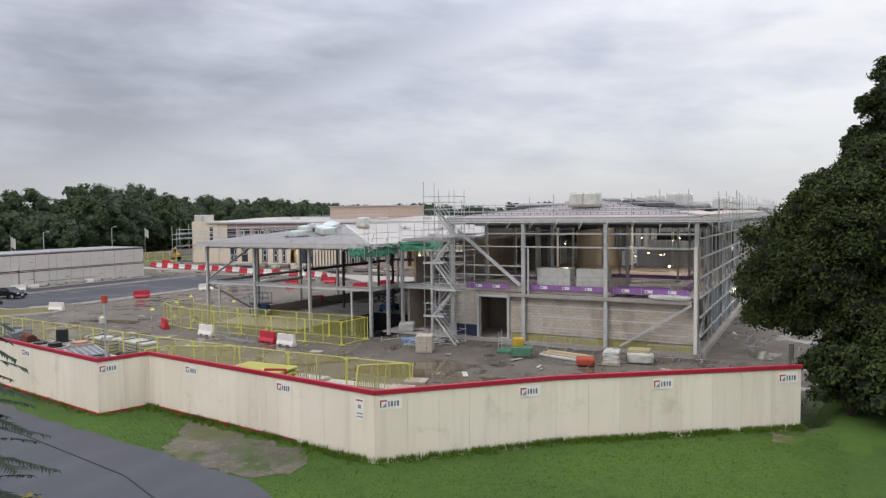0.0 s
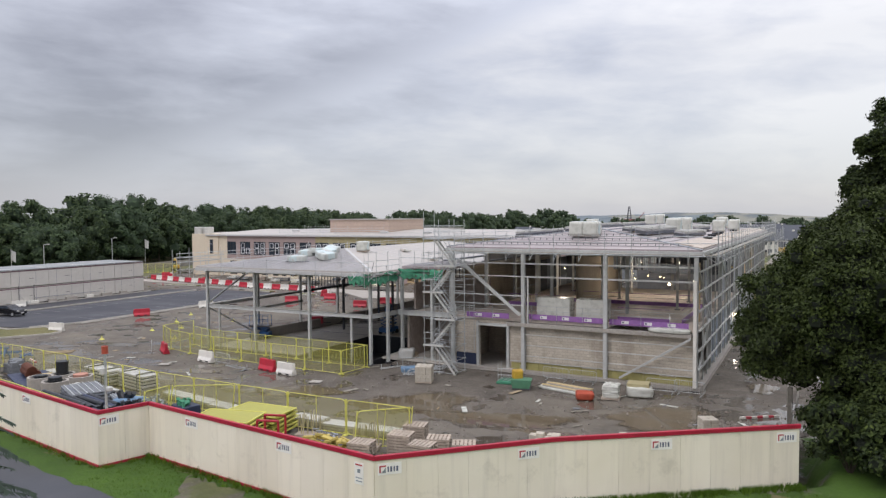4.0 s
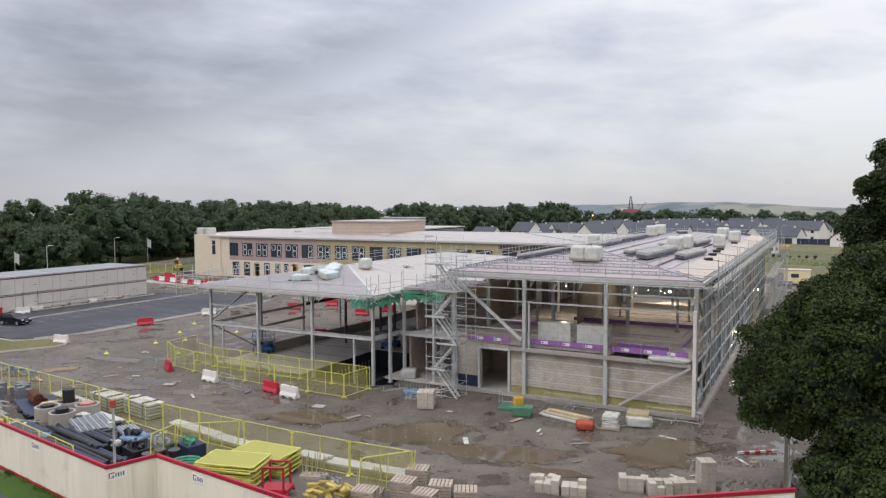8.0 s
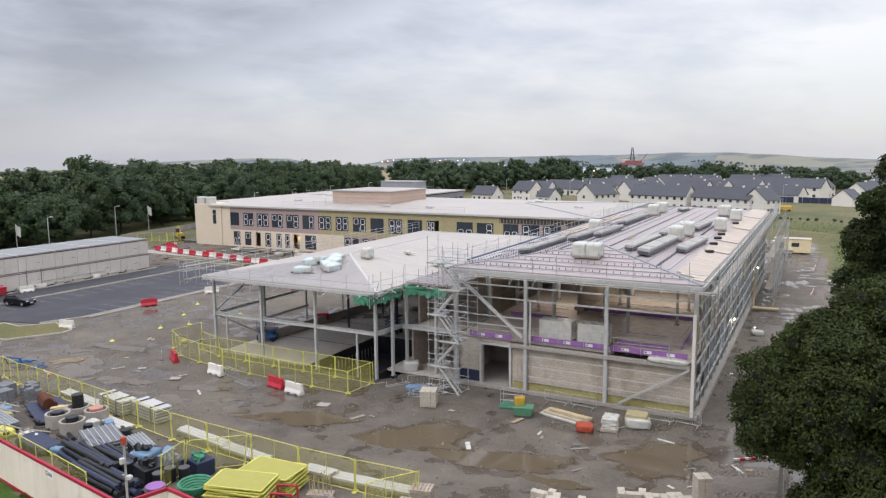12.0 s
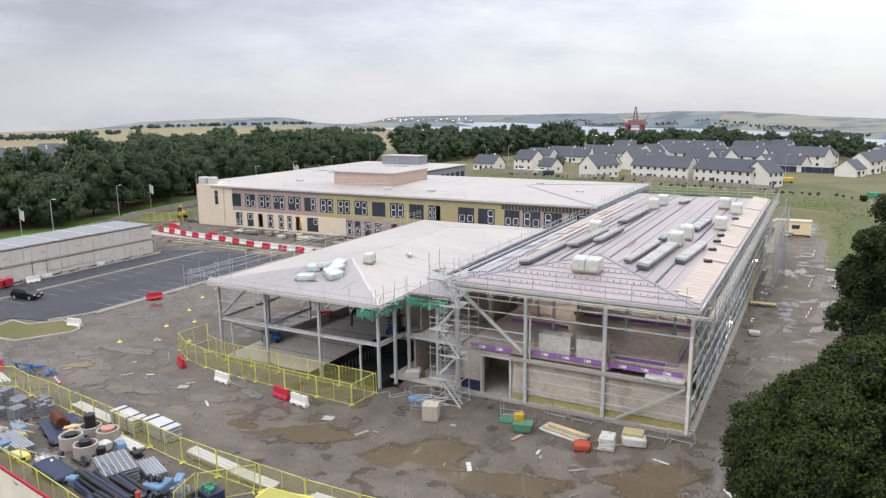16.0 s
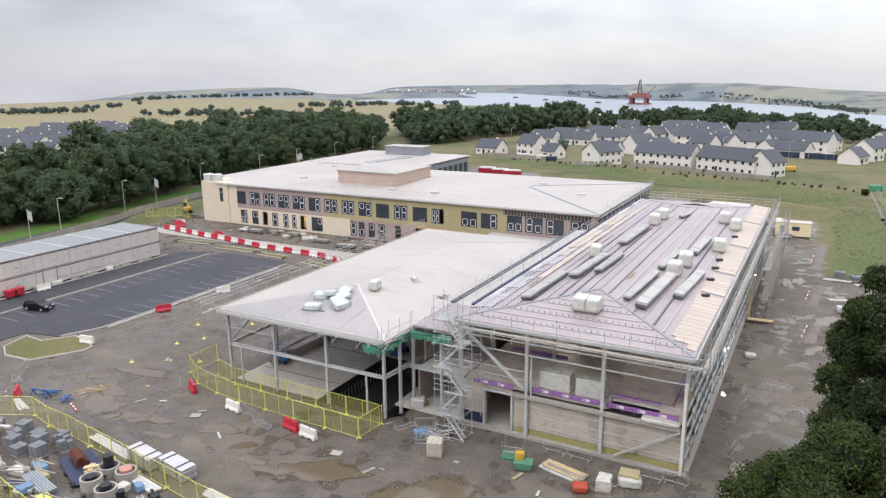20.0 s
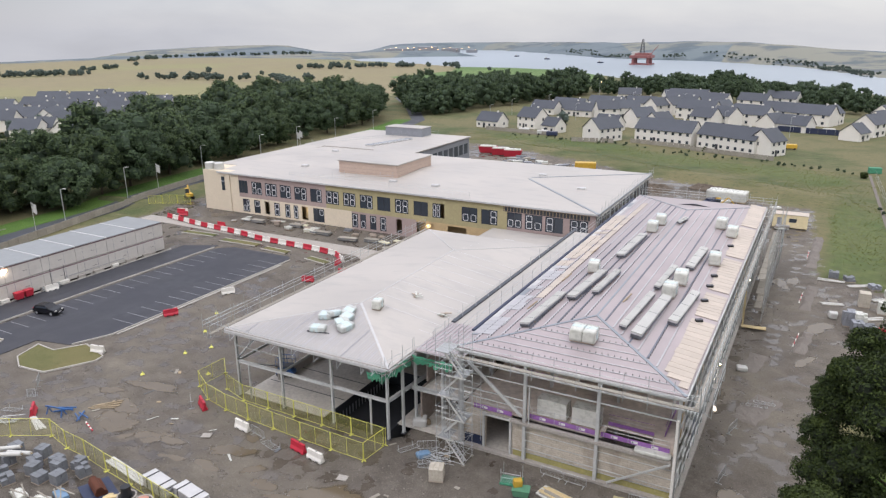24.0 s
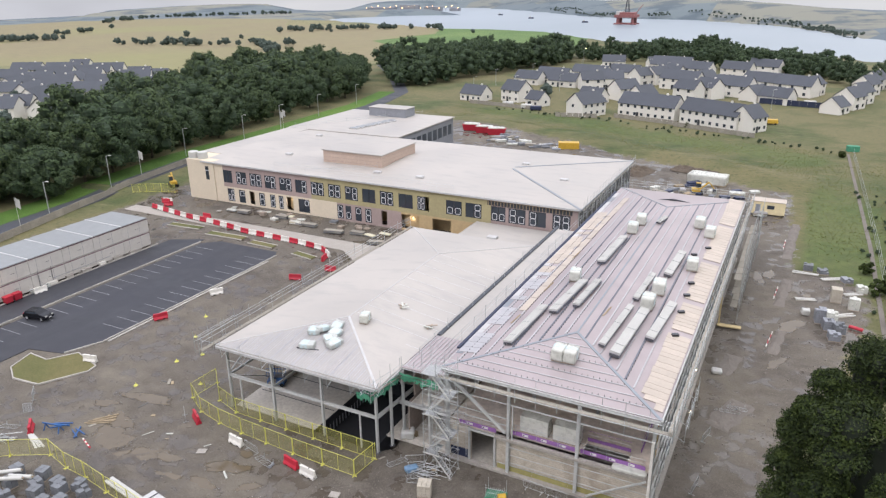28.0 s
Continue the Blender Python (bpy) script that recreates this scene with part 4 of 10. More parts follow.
# sheeting battens along the slopes, with their rows of clips
clip_bm = bmesh.new()
side_slope = math.degrees(math.atan2(RIDGE - EAVE, RX1 - RCX))
for side in (-1, 1):
    for k in range(1, 10):
        u = k / 10
        x = RCX + side * (RX1 - RCX) * (1 - u)
        ya, yb = RY0 + 10.3 * u + 0.4, RY1 - 14.0 * u - 0.4
        z = EAVE + (RIDGE - EAVE) * u
        if side > 0 and k < 3:
            continue
        # chosen battens get the shadow-dark tone and draw the seam lines
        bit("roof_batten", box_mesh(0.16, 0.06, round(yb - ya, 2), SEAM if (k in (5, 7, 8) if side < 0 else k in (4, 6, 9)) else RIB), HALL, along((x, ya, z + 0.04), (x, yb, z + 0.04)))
        if side < 0 or k == 4:
            yy = ya
            while yy < min(yb, ya + (34 if k > 3 else 52)):
                add_box(clip_bm, x + 0.12, yy, z, x + 0.18, yy + 0.05, z + 0.2)
                yy += 0.62
for k in range(1, 9):
    u = k / 9
    y = RY0 + 10.3 * u
    xa, xb = RX0 + (RCX - RX0) * u + 0.4, RX1 - (RX1 - RCX) * u - 0.4
    z = EAVE + (RIDGE - EAVE) * u
    bit("roof_batten", box_mesh(0.12, 0.05, round(xb - xa, 2), RIB), HALL, along((xa, y, z + 0.04), (xb, y, z + 0.04)))
    if k in (1, 3, 5):
        xx = xa
        while xx < xb:
            add_box(clip_bm, xx, y + 0.1, z, xx + 0.05, y + 0.16, z + 0.22)
            xx += 0.58
tagged(part("roof_clip", clip_bm, DARKSTEEL, HALL), kind="stuff")
# cream liner panels along the right-hand eave
rp = random.Random(5)
y = 1.0
while y < HY1 - 1:
    w = rp.choice((0.9, 1.15, 1.15, 1.3))
    if rp.random() > 0.07:
        u0 = 0.02
        length = min(rp.uniform(2.25, 2.4), (y - RY0) * 1.03 - 0.35)
        x = RX1 - 0.1 - length / 2
        m = pose(x, y + w / 2, EAVE + (RIDGE - EAVE) * (RX1 - x) / (RX1 - RCX) + 0.03, 0, side_slope, 0)
        bit("liner_panel", box_mesh(round(length, 1), w - 0.05, 0.07, CREAMDECK), HALL, m)
    y += w
y = 2.0
while y < HY1 - 18:
    w = 1.2
    if rp.random() > 0.2:
        length = rp.uniform(1.6, 2.4)
        x = RX0 + 0.2 + length / 2
        m = pose(x, y + w / 2, EAVE + (RIDGE - EAVE) * (x - RX0) / (RCX - RX0) + 0.03, 0, -side_slope, 0)
        bit("liner_panel", box_mesh(round(length, 1), w - 0.04, 0.06, CREAMDECK if y > 26 else RIB), HALL, m)
    y += w

# navy gutter lining, pale closure sheets along the inner eave
bit("gutter_lining", box_mesh(0.34, 66.0, 0.16, NAVY), HALL, at(RX0 - 0.2, 37.0, EAVE - 0.06))
for k in range(22):
    m = pose(RX0 + 0.42, 4.4 + k * 3.0, EAVE + 0.075, 0, -side_slope, 0)
    bit("closure_sheet", box_mesh(0.7, 2.94, 0.04, WHITEFLASH if k % 4 else GREYFLASH), HALL, m)
for k in range(13):
    y = 16.5 + k * 3.9
    x = RX0 + 2.9
    bit("loose_liner", box_mesh(0.9, 3.7, 0.04, CREAMDECK), HALL, pose(x, y, EAVE + (RIDGE - EAVE) * (x - RX0) / (RCX - RX0) + 0.05, 0, -side_slope, 0))

# blockwork, slab, rails on the front
SLABZ = 4.55


def wall(parent, name, x0, y0, x1, y1, z0, z1, mat, thick=0.2, label=""):
    a = math.degrees(math.atan2(y1 - y0, x1 - x0))
    length = math.hypot(x1 - x0, y1 - y0)
    return bit(name, box_mesh(round(length, 2), thick, round(z1 - z0, 2), mat), parent, at((x0 + x1) / 2, (y0 + y1) / 2, z0, a), label)


wall(HALL, "block_wall", HX0, 0.45, -18.1, 0.45, 0, 4.3, BLOCK, 0.22)
wall(HALL, "block_wall", -18.1, 0.45, -15.5, 0.45, 3.85, 4.3, BLOCK, 0.22)
wall(HALL, "block_wall", -15.5, 0.45, -0.2, 0.45, 0, 3.95, BLOCK, 0.22)
wall(HALL, "block_wall", -20.5, 0.6, -20.5, 16, 0, 4.3, BLOCK, 0.22)
wall(HALL, "block_wall", -12.0, 0.6, -12.0, 9, 0, 4.3, BLOCK, 0.22)
wall(HALL, "block_wall", -20.4, 7.5, -12.1, 7.5, 0, 4.3, BLOCK, 0.22)
wall(HALL, "plinth", HX0, 0.02, 0.35, 0.02, 0, 0.28, CONCRETE, 0.6)
wall(HALL, "plinth", 0.25, 0.3, 0.25, HY1, 0, 0.38, CONCRETE, 0.5)
# pale lime insulation boards along the foot of the blockwork
for k in range(12):
    x0 = -15.1 + k * 1.24
    bit("insulation_board", box_mesh(1.22, 0.07, 0.62 if k % 5 else 0.54, LIMEBOARD, 0.008), HALL, pose(x0 + 0.61, 0.24 - 0.012 * (k % 3), 0.29, -4 - (k % 2), 0, 0))
for z in (0.98,):
    bar(HALL, "sheeting_rail", (-15.2, 0.16, z), (-0.3, 0.16, z), 0.06)
# door frame and lintel
for x in (-18.25, -15.4):
    bar(HALL, "door_post", (x, 0.2, 0.05), (x, 0.2, 4.2), 0.2)
bar(HALL, "lintel", (-18.4, 0.2, 3.95), (-15.2, 0.2, 3.95), 0.22)
wall(HALL, "damp_proof_sheet", -20.4, 0.31, -18.4, 0.31, 0.3, 1.3, NAVY, 0.04)
# ground slab inside and first floor slab with its stair void
wall(HALL, "floor_slab", -20.3, 36.6, -0.2, 36.6, 0.02, 0.1, SLAB, 72.0)
for x0, x1, y0, y1 in ((-20.4, -6.6, 0.6, 30.0), (-6.6, -2.4, 2.6, 30.0), (-2.4, -0.2, 0.6, 30.0)):
    wall(HALL, "floor_slab", x0, (y0 + y1) / 2, x1, (y0 + y1) / 2, SLABZ - 0.25, SLABZ, WETSLAB, y1 - y0)
wall(HALL, "slab_upstand", -15.4, 0.35, -0.3, 0.35, 3.96, 4.3, CONCRETE, 0.3)
wall(HALL, "slab_edge", -15.3, 0.12, -0.3, 0.12, 4.0, 4.3, CONCRETE, 0.72)
for x0, x1 in ((HX0, -13.9), (-13.9, -6.9), (-6.9, HX1)):
    zs = (1.55, 2.45, 3.35, 8.25, 9.35) if x0 > -15 else (8.25, 9.35, 5.8, 6.6)
    for z in zs:
        bar(HALL, "sheeting_rail", (x0 + 0.15, -0.14, z), (x1 - 0.15, -0.14, z), (0.06 if z < 4 else 0.12) if x0 > -15 else 0.09)
bar(HALL, "door_jamb", (-13.45, -0.1, 4.3), (-13.45, -0.1, 8.2), 0.12)
bar(HALL, "diagonal_brace", (-5.7, -0.28, 0.5), (-0.3, -0.28, 4.0), 0.16)
bar(HALL, "diagonal_brace", (-19.9, -0.28, 9.6), (-14.1, -0.28, 5.0), 0.24)
bar(HALL, "corner_post", (-0.02, -0.34, 0.3), (-0.02, -0.34, 8.4), 0.24, HARL)
# purple edge boards with white stickers, and their guard posts
for x0, x1, y in ((-19.2, -15.2, -0.05), (-13.6, -7.1, 0.45), (-6.7, -0.6, 0.5)):
    board = wall(HALL, "edge_board", x0, y, x1, y, SLABZ + 0.03, SLABZ + 0.48, PURPLE, 0.05, "purple edge protection board")
    n = int((x1 - x0) / 1.9)
    for k in range(n):
        xk = -(x1 - x0) / 2 + (k + 0.7) * (x1 - x0) / (n + 0.4)
        s = bit("sticker", box_mesh(0.6, 0.012, 0.24, STICKER), board, at(xk, -0.032, 0.11))
        bit("ink_bar", box_mesh(0.14, 0.01, 0.14, INK), s, at(-0.16, -0.008, 0.05))
    for k in range(int((x1 - x0) / 2.2) + 1):
        xk = x0 + 0.3 + k * 2.2
        tube("guard_post", HALL, (xk, y - 0.06, SLABZ - 0.2), (xk, y - 0.06, SLABZ + 1.25), 0.025)
    for z in (0.8, 1.2):
        tube("guard_rail", HALL, (x0, y - 0.06, SLABZ + z), (x1, y - 0.06, SLABZ + z), 0.02)
for x0, y0, x1, y1 in ((-14, 14, -1.0, 14), (-6.6, 2.7, -2.4, 2.7), (-19, 9.0, -13, 9.0), (-1.5, 3, -1.5, 14)):
    wall(HALL, "edge_board", x0, y0, x1, y1, SLABZ + 0.05, SLABZ + 0.4, PURPLE, 0.05, "purple edge protection board")
    for z in (0.75, 1.15):
        tube("guard_rail", HALL, (x0, y0, SLABZ + z), (x1, y1, SLABZ + z), 0.022, PURPLE if z > 1 else GALV)
# inner partitions on the first floor
wall(HALL, "partition", -13.0, 12, -13.0, 30, SLABZ, 9.3, PLASTER, 0.15)
# ribbed liner walls, duct and dark cladding that close the hall behind the first floor
for k in range(24):
    x = -14.9 + k * 0.29
    bit("liner_sheet", box_mesh(0.27, 0.05 + 0.05 * (k % 2), 3.2, BLUECLAD if k % 3 else DARKCLAD), HALL, at(x, 26.0, 7.1))
for k in range(7):
    bit("liner_sheet", box_mesh(1.08, 0.06, 1.5, BLUECLAD), HALL, at(-7.3 + k * 1.1, 26.0, 8.8))
wall(HALL, "duct", -8.6, 25.2, -0.6, 25.2, 6.9, 7.9, DARKCLAD, 0.9)
wall(HALL, "back_partition", -20.3, 34.0, -0.3, 34.0, 7.2, 9.1, DARKCLAD, 0.15)
for k in range(2, 8):
    y0 = bays[k + 1] + 0.2
    for f in range(3):
        wall(HALL, "wall_panel", HX0 + 0.12, y0 + f * 2.33, HX0 + 0.12, y0 + f * 2.33 + 2.27, 4.6, 8.2, DARKCLAD if (k + f) % 3 else BLUECLAD, 0.08)
for x in (-17.2, -10.4, -3.4):
    for y in (12.0, 18.6, 24.2):
        column(HALL, x, y, 5.6, 0.2, 0.2, STEEL, SLABZ)
for y in (4.0, 11.0, 18.0, 25.0):
    bar(HALL, "purlin_tie", (HX0 + 0.3, y, EAVE - 0.7), (HX1 - 0.3, y, EAVE - 0.7), 0.12, DARKSTEEL)
for x in np.arange(-19.2, -0.6, 1.55):
    bar(HALL, "purlin", (float(x), 0.6, EAVE - 0.42), (float(x), 33.5, EAVE - 0.42 + 0.02), 0.14, GALV)
for x in np.arange(-11.6, -1, 0.6):
    bar(HALL, "stud", (x, 21.5, 7.4), (x, 21.5, 10.2), 0.07, DARKSTEEL)
wall(HALL, "back_wall", HX0, HY1 - 0.2, HX1, HY1 - 0.2, 0, 4.3, GREYPANEL, 0.15)
# long side to the right: rails, panels, braces
for k in range(10):
    y0, y1 = bays[k] + 0.18, bays[k + 1] - 0.18
    for z in (1.5, 3.0, 4.5, 6.0, 7.5, 9.0):
        bar(HALL, "sheeting_rail", (0.16, y0, z), (0.16, y1, z), 0.13)
    for f in (0.33, 0.66):
        bar(HALL, "side_rail_hanger", (0.17, y0 + (y1 - y0) * f, 0.4), (0.17, y0 + (y1 - y0) * f, 9.8), 0.1)
    if k in (0, 2, 5, 8):
        bar(HALL, "diagonal_brace", (0.02, y0, 0.6), (0.02, y1, 4.6), 0.16)
        bar(HALL, "diagonal_brace", (0.02, y1, 4.8), (0.02, y0, 9.7), 0.16)
    for f in range(3):
        ya, yb = y0 + (y1 - y0) * f / 3 + 0.08, y0 + (y1 - y0) * (f + 1) / 3 - 0.08
        if (k + f) % 3 != 1 and k != 1:
            wall(HALL, "wall_panel", -0.08, ya, -0.08, yb, 5.0, 9.6, GREYPANEL if (k * 3 + f) % 4 else TANPANEL, 0.08)
        if k >= 1:
            # one lower panel in five is near black
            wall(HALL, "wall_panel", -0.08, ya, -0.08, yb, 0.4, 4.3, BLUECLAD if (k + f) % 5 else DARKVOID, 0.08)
for k in range(2, 10):
    y0 = bays[k] + 0.2
    for z in (2.0, 5.5, 8.5):
        bar(HALL, "sheeting_rail", (HX0 - 0.15, y0, z), (HX0 - 0.15, y0 + 6.9, z), 0.12)

# ---- the lower wing with its open steel frame ----
BX0, BX1, BY0, BY1, BEAVE, BRIDGE = -48.3, -26.75, -3.6, 42.5, 8.45, 10.0
WING = thing("open_wing", Matrix(), "lower open steel-framed wing with white hipped roof deck", "building")
BCX = -36.85
hip_roof(WING, BX0, BX1, BY0, BY1, BEAVE, BRIDGE, 10.1, 13.0, MEMBRANE, WHITEFLASH, cx=BCX)
front_cols = [-47.6, -41.2, -34.4, -27.5]
for x in front_cols:
    column(WING, x, BY0 + 0.8, BEAVE - 0.3, 0.24, 0.28)
for y in (4.6, 12.0, 19.5, 27.0, 34.5, 41.8):
    for x in (-47.6, -26.95):
        column(WING, x, y, BEAVE - 0.3, 0.24, 0.28)
    if y in (4.6, 12.0, 19.5):
        for x in (-41.2, -34.4):
            if y != 4.6:
                column(WING, x, y, BEAVE, 0.2, 0.24, DARKSTEEL)
        rail(WING, "roof_beam", (-47.6, y, BEAVE - 0.35), (-26.95, y, BEAVE - 0.35), 0.4, STEEL)
yf = BY0 + 0.8
rail(WING, "eaves_beam", (-47.6, yf, BEAVE - 0.4), (-27.5, yf, BEAVE - 0.4), 0.4)
rail(WING, "eaves_beam", (-47.6, yf, BEAVE - 0.4), (-47.6, 41.8, BEAVE - 0.4), 0.4)
rail(WING, "eaves_beam", (-26.95, yf, BEAVE - 0.4), (-26.95, 41.8, BEAVE - 0.4), 0.4)
rail(WING, "floor_beam", (-47.6, yf, 4.35), (-27.5, yf, 4.35), 0.35)
rail(WING, "floor_beam", (-47.6, yf, 4.35), (-47.6, 12.0, 4.35), 0.3)
rail(WING, "floor_beam", (-27.5, yf, 4.35), (-26.0, 12.0, 4.35), 0.4)
rail(WING, "floor_beam", (-41.2, yf, 4.35), (-41.2, 4.6, 4.35), 0.25)
bar(WING, "sheeting_rail", (-47.6, yf - 0.1, 6.3), (-41.3, yf - 0.1, 6.3), 0.1)
bar(WING, "diagonal_brace", (-47.6, yf, 4.6), (-47.6, 4.4, 8.0), 0.16)
bar(WING, "diagonal_brace", (-47.6, 4.5, 0.3), (-47.6, yf, 4.2), 0.14)
for x in (-46.0, -29.6):
    bar(WING, "short_post", (x, yf, 0), (x, yf, 4.2), 0.16)
wall(WING, "floor_slab", -47.4, 19.5, -36.0, 19.5, 0.03, 0.14, SLAB, 44.0)
wall(WING, "floor_slab", -36.0, 26.0, -25.6, 26.0, 0.03, 0.14, SLAB, 31.0)
wall(WING, "floor_slab", -28.3, 5.3, -25.6, 5.3, 0.0, 0.12, SLAB, 10.4)
# concrete upstand along the outer edge of the slab
wall(WING, "upstand_wall", -46.0, 1.8, -44.4, 21.0, 0.1, 1.15, CONCRETE, 0.3)
wall(WING, "upstand_wall", -44.3, 21.0, -44.3, 33.5, 0.1, 1.15, CONCRETE, 0.3)
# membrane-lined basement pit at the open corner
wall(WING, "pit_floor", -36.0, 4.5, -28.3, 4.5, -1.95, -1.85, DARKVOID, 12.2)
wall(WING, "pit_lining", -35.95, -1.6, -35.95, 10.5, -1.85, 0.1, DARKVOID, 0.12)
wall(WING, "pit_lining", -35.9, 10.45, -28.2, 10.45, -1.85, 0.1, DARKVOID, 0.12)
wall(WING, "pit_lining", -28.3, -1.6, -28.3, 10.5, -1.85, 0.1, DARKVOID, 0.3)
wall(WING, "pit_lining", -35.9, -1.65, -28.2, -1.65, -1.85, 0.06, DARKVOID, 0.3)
for k in range(18):
    wall(WING, "lining_strip", -35.87, -1.2 + k * 0.62, -35.87, -1.0 + k * 0.62, -1.8, -0.75, GREYPANEL, 0.03)
for k in range(5):
    wall(WING, "slab_joint", -47.0, 1.5 + k * 4.2, -36.2, 1.5 + k * 4.2, 0.14, 0.146, DARKSTEEL, 0.14)
# dark stud framing on the far side, upper storey
for k in range(34):
    bar(WING, "stud", (-47.5, 13.0 + k * 0.62, 4.5), (-47.5, 13.0 + k * 0.62, 7.9), 0.09, DARKSTEEL)
for k in range(28):
    bar(WING, "stud", (-46.8 + k * 0.62, 33.9, 4.5), (-46.8 + k * 0.62, 33.9, 7.9), 0.09, DARKSTEEL)
rail(WING, "floor_beam", (-47.6, 12.6, 4.35), (-47.6, 34.2, 4.35), 0.35, DARKSTEEL)
rail(WING, "floor_beam", (-47.4, 34.0, 4.35), (-29.4, 34.0, 4.35), 0.35, DARKSTEEL)
wall(WING, "block_wall", -46.9, 41.0, -26, 41.0, 0.1, 4.2, BLOCK, 0.22)
wall(WING, "block_wall", -26.0, 13, -26.0, 41.0, 0.1, 8.0, BLOCK, 0.22)
# ribs of the front deck, running down the slope
def wing_off(x):
    """How far x lies from the ridge line, as a share of the slope on its side."""
    return (x - BCX) / (BX1 - BCX) if x > BCX else (BCX - x) / (BCX - BX0)


front_slope = math.atan2(BRIDGE - BEAVE, 10.1)
for k in range(72):
    x = BX0 + 0.4 + k * (BX1 - BX0 - 0.8) / 71
    u = 1 - wing_off(x)
    length = 10.1 * u / math.cos(front_slope) - 0.5
    if length > 0.5:
        bit("deck_rib", box_mesh(0.09, 0.05, round(length, 2), RIB), WING, along((x, BY0 + 0.05, BEAVE + 0.03), (x, BY0 + 0.05 + length * math.cos(front_slope), BEAVE + 0.03 + length * math.sin(front_slope))))


def wing_roof_z(x, y):
    return min(BEAVE + (BRIDGE - BEAVE) * (1 - wing_off(x)), BEAVE + (BRIDGE - BEAVE) * (y - BY0) / 10.1, BEAVE + (BRIDGE - BEAVE) * (BY1 - y) / 13.0)


# standing ribs of the profiled deck on the front hip
for k in range(21):
    x = BX0 + 0.9 + k * 0.99
    y1 = BY0 + 10.1 * (1 - wing_off(x)) - 0.2
    bar(WING, "deck_rib", (x, BY0 + 0.1, wing_roof_z(x, BY0 + 0.1) + 0.015), (x, y1, wing_roof_z(x, y1) + 0.015), 0.07, RIB)

bit("gutter_lining", box_mesh(0.28, 39.0, 0.14, NAVY), WING, at(BX1 + 0.2, 22.6, BEAVE - 0.1))
for k in range(14):
    y = 5.5 + k * 2.4
    xa, xb = BCX + 0.3, BX1 - 0.25
    bit("membrane_lap", box_mesh(0.1, 0.012, round(math.hypot(xb - xa, wing_roof_z(xb, y) - wing_roof_z(xa, y)), 2), WHITEFLASH), WING, along((xa, y, wing_roof_z(xa, y) + 0.012), (xb, y, wing_roof_z(xb, y) + 0.012)))

# link between the two: recessed bay, gutter and walkway
LINK = thing("link_bay", Matrix(), "recessed link bay with ribbed deck and dark box gutter", "building part")
wall(LINK, "link_roof", -26.4, 4.9, -21.3, 4.9, 8.55, 8.75, DECK, 8.0)
for k in range(11):
    wall(LINK, "deck_rib", -26.2 + k * 0.46, 1.0, -26.2 + k * 0.46, 8.8, 8.75, 8.82, RIB, 0.08)
wall(LINK, "walkway_deck", -26.1, 30.0, -21.4, 30.0, 8.5, 8.7, MEMBRANE, 42.0)
for x in (-26.2, -21.7):
    wall(LINK, "box_gutter", x, 9.0, x, 52.0, 8.72, 8.86, GUTTER, 0.5)
wall(LINK, "parapet_strip", -21.45, 9.0, -21.45, 60.0, 8.9, 9.9, GREYPANEL, 0.12)
for x, y in ((-26.8, -1.0), (-26.4, 0.9), (-23.2, 0.9)):
    column(LINK, x, y, 8.3, 0.24, 0.28)
rail(LINK, "floor_beam", (-26.9, 0.9, 4.4), (-20.7, 0.9, 4.4), 0.45)
wall(LINK, "side_wall", -26.0, 1.3, -26.0, 7.0, 0.1, 4.3, TANBLOCK, 0.2)
# near-black slab put in for the shade of the door opening
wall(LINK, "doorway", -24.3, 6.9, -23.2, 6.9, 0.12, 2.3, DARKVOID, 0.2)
wall(LINK, "side_wall", -26.0, 2.6, -26.0, 8.6, 4.5, 7.0, TANBLOCK, 0.2)
wall(LINK, "block_wall", -25.8, 7.1, -20.7, 7.1, 0.1, 4.3, TANBLOCK, 0.2)
wall(LINK, "block_wall", -25.7, 8.4, -20.7, 8.4, 4.5, 7.2, TANBLOCK, 0.2)
wall(LINK, "floor_slab", -25.6, 4.9, -20.7, 4.9, 4.3, 4.5, SLAB, 7.4)
wall(LINK, "floor_slab", -26.4, 3.9, -20.7, 3.9, 0.02, 0.1, SLAB, 7.6)

# ---- two-storey main block ----
MX0, MX1, MY0, MY1, MTOP = -112.6, -25.2, 60.0, 99.0, 9.75
MAIN = thing("school_block", at(0, 0, 0), "long two-storey school block with half-clad facade and pale roof", "building")
MB = 0.6
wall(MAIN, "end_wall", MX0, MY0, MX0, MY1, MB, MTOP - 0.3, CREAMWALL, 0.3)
wall(MAIN, "rear_wall", MX0, MY1, MX1, MY1, MB, MTOP - 0.3, GREYPANEL, 0.3)
# roof: low pitch with hips at the right end
bm = bmesh.new()
ov, rz = 0.5, MTOP + 0.85
P = [(MX0 - ov, MY0 - ov, MTOP), (MX1 + ov, MY0 - ov, MTOP), (MX1 + ov, MY1 + ov, MTOP), (MX0 - ov, MY1 + ov, MTOP), (MX0 - ov, 79.5, rz), (MX1 - 20.5, 79.5, rz)]
for f in ((0, 1, 5, 4), (1, 2, 5), (2, 3, 4, 5)):
    bm.faces.new([bm.verts.new(P[i]) for i in f])
bmesh.ops.remove_doubles(bm, verts=bm.verts, dist=0.001)
res = bmesh.ops.extrude_face_region(bm, geom=list(bm.faces))
for v in [g for g in res["geom"] if isinstance(g, bmesh.types.BMVert)]:
    v.co.z -= 0.3
bmesh.ops.recalc_face_normals(bm, faces=bm.faces)
part("roof", bm, MEMBRANE, MAIN)
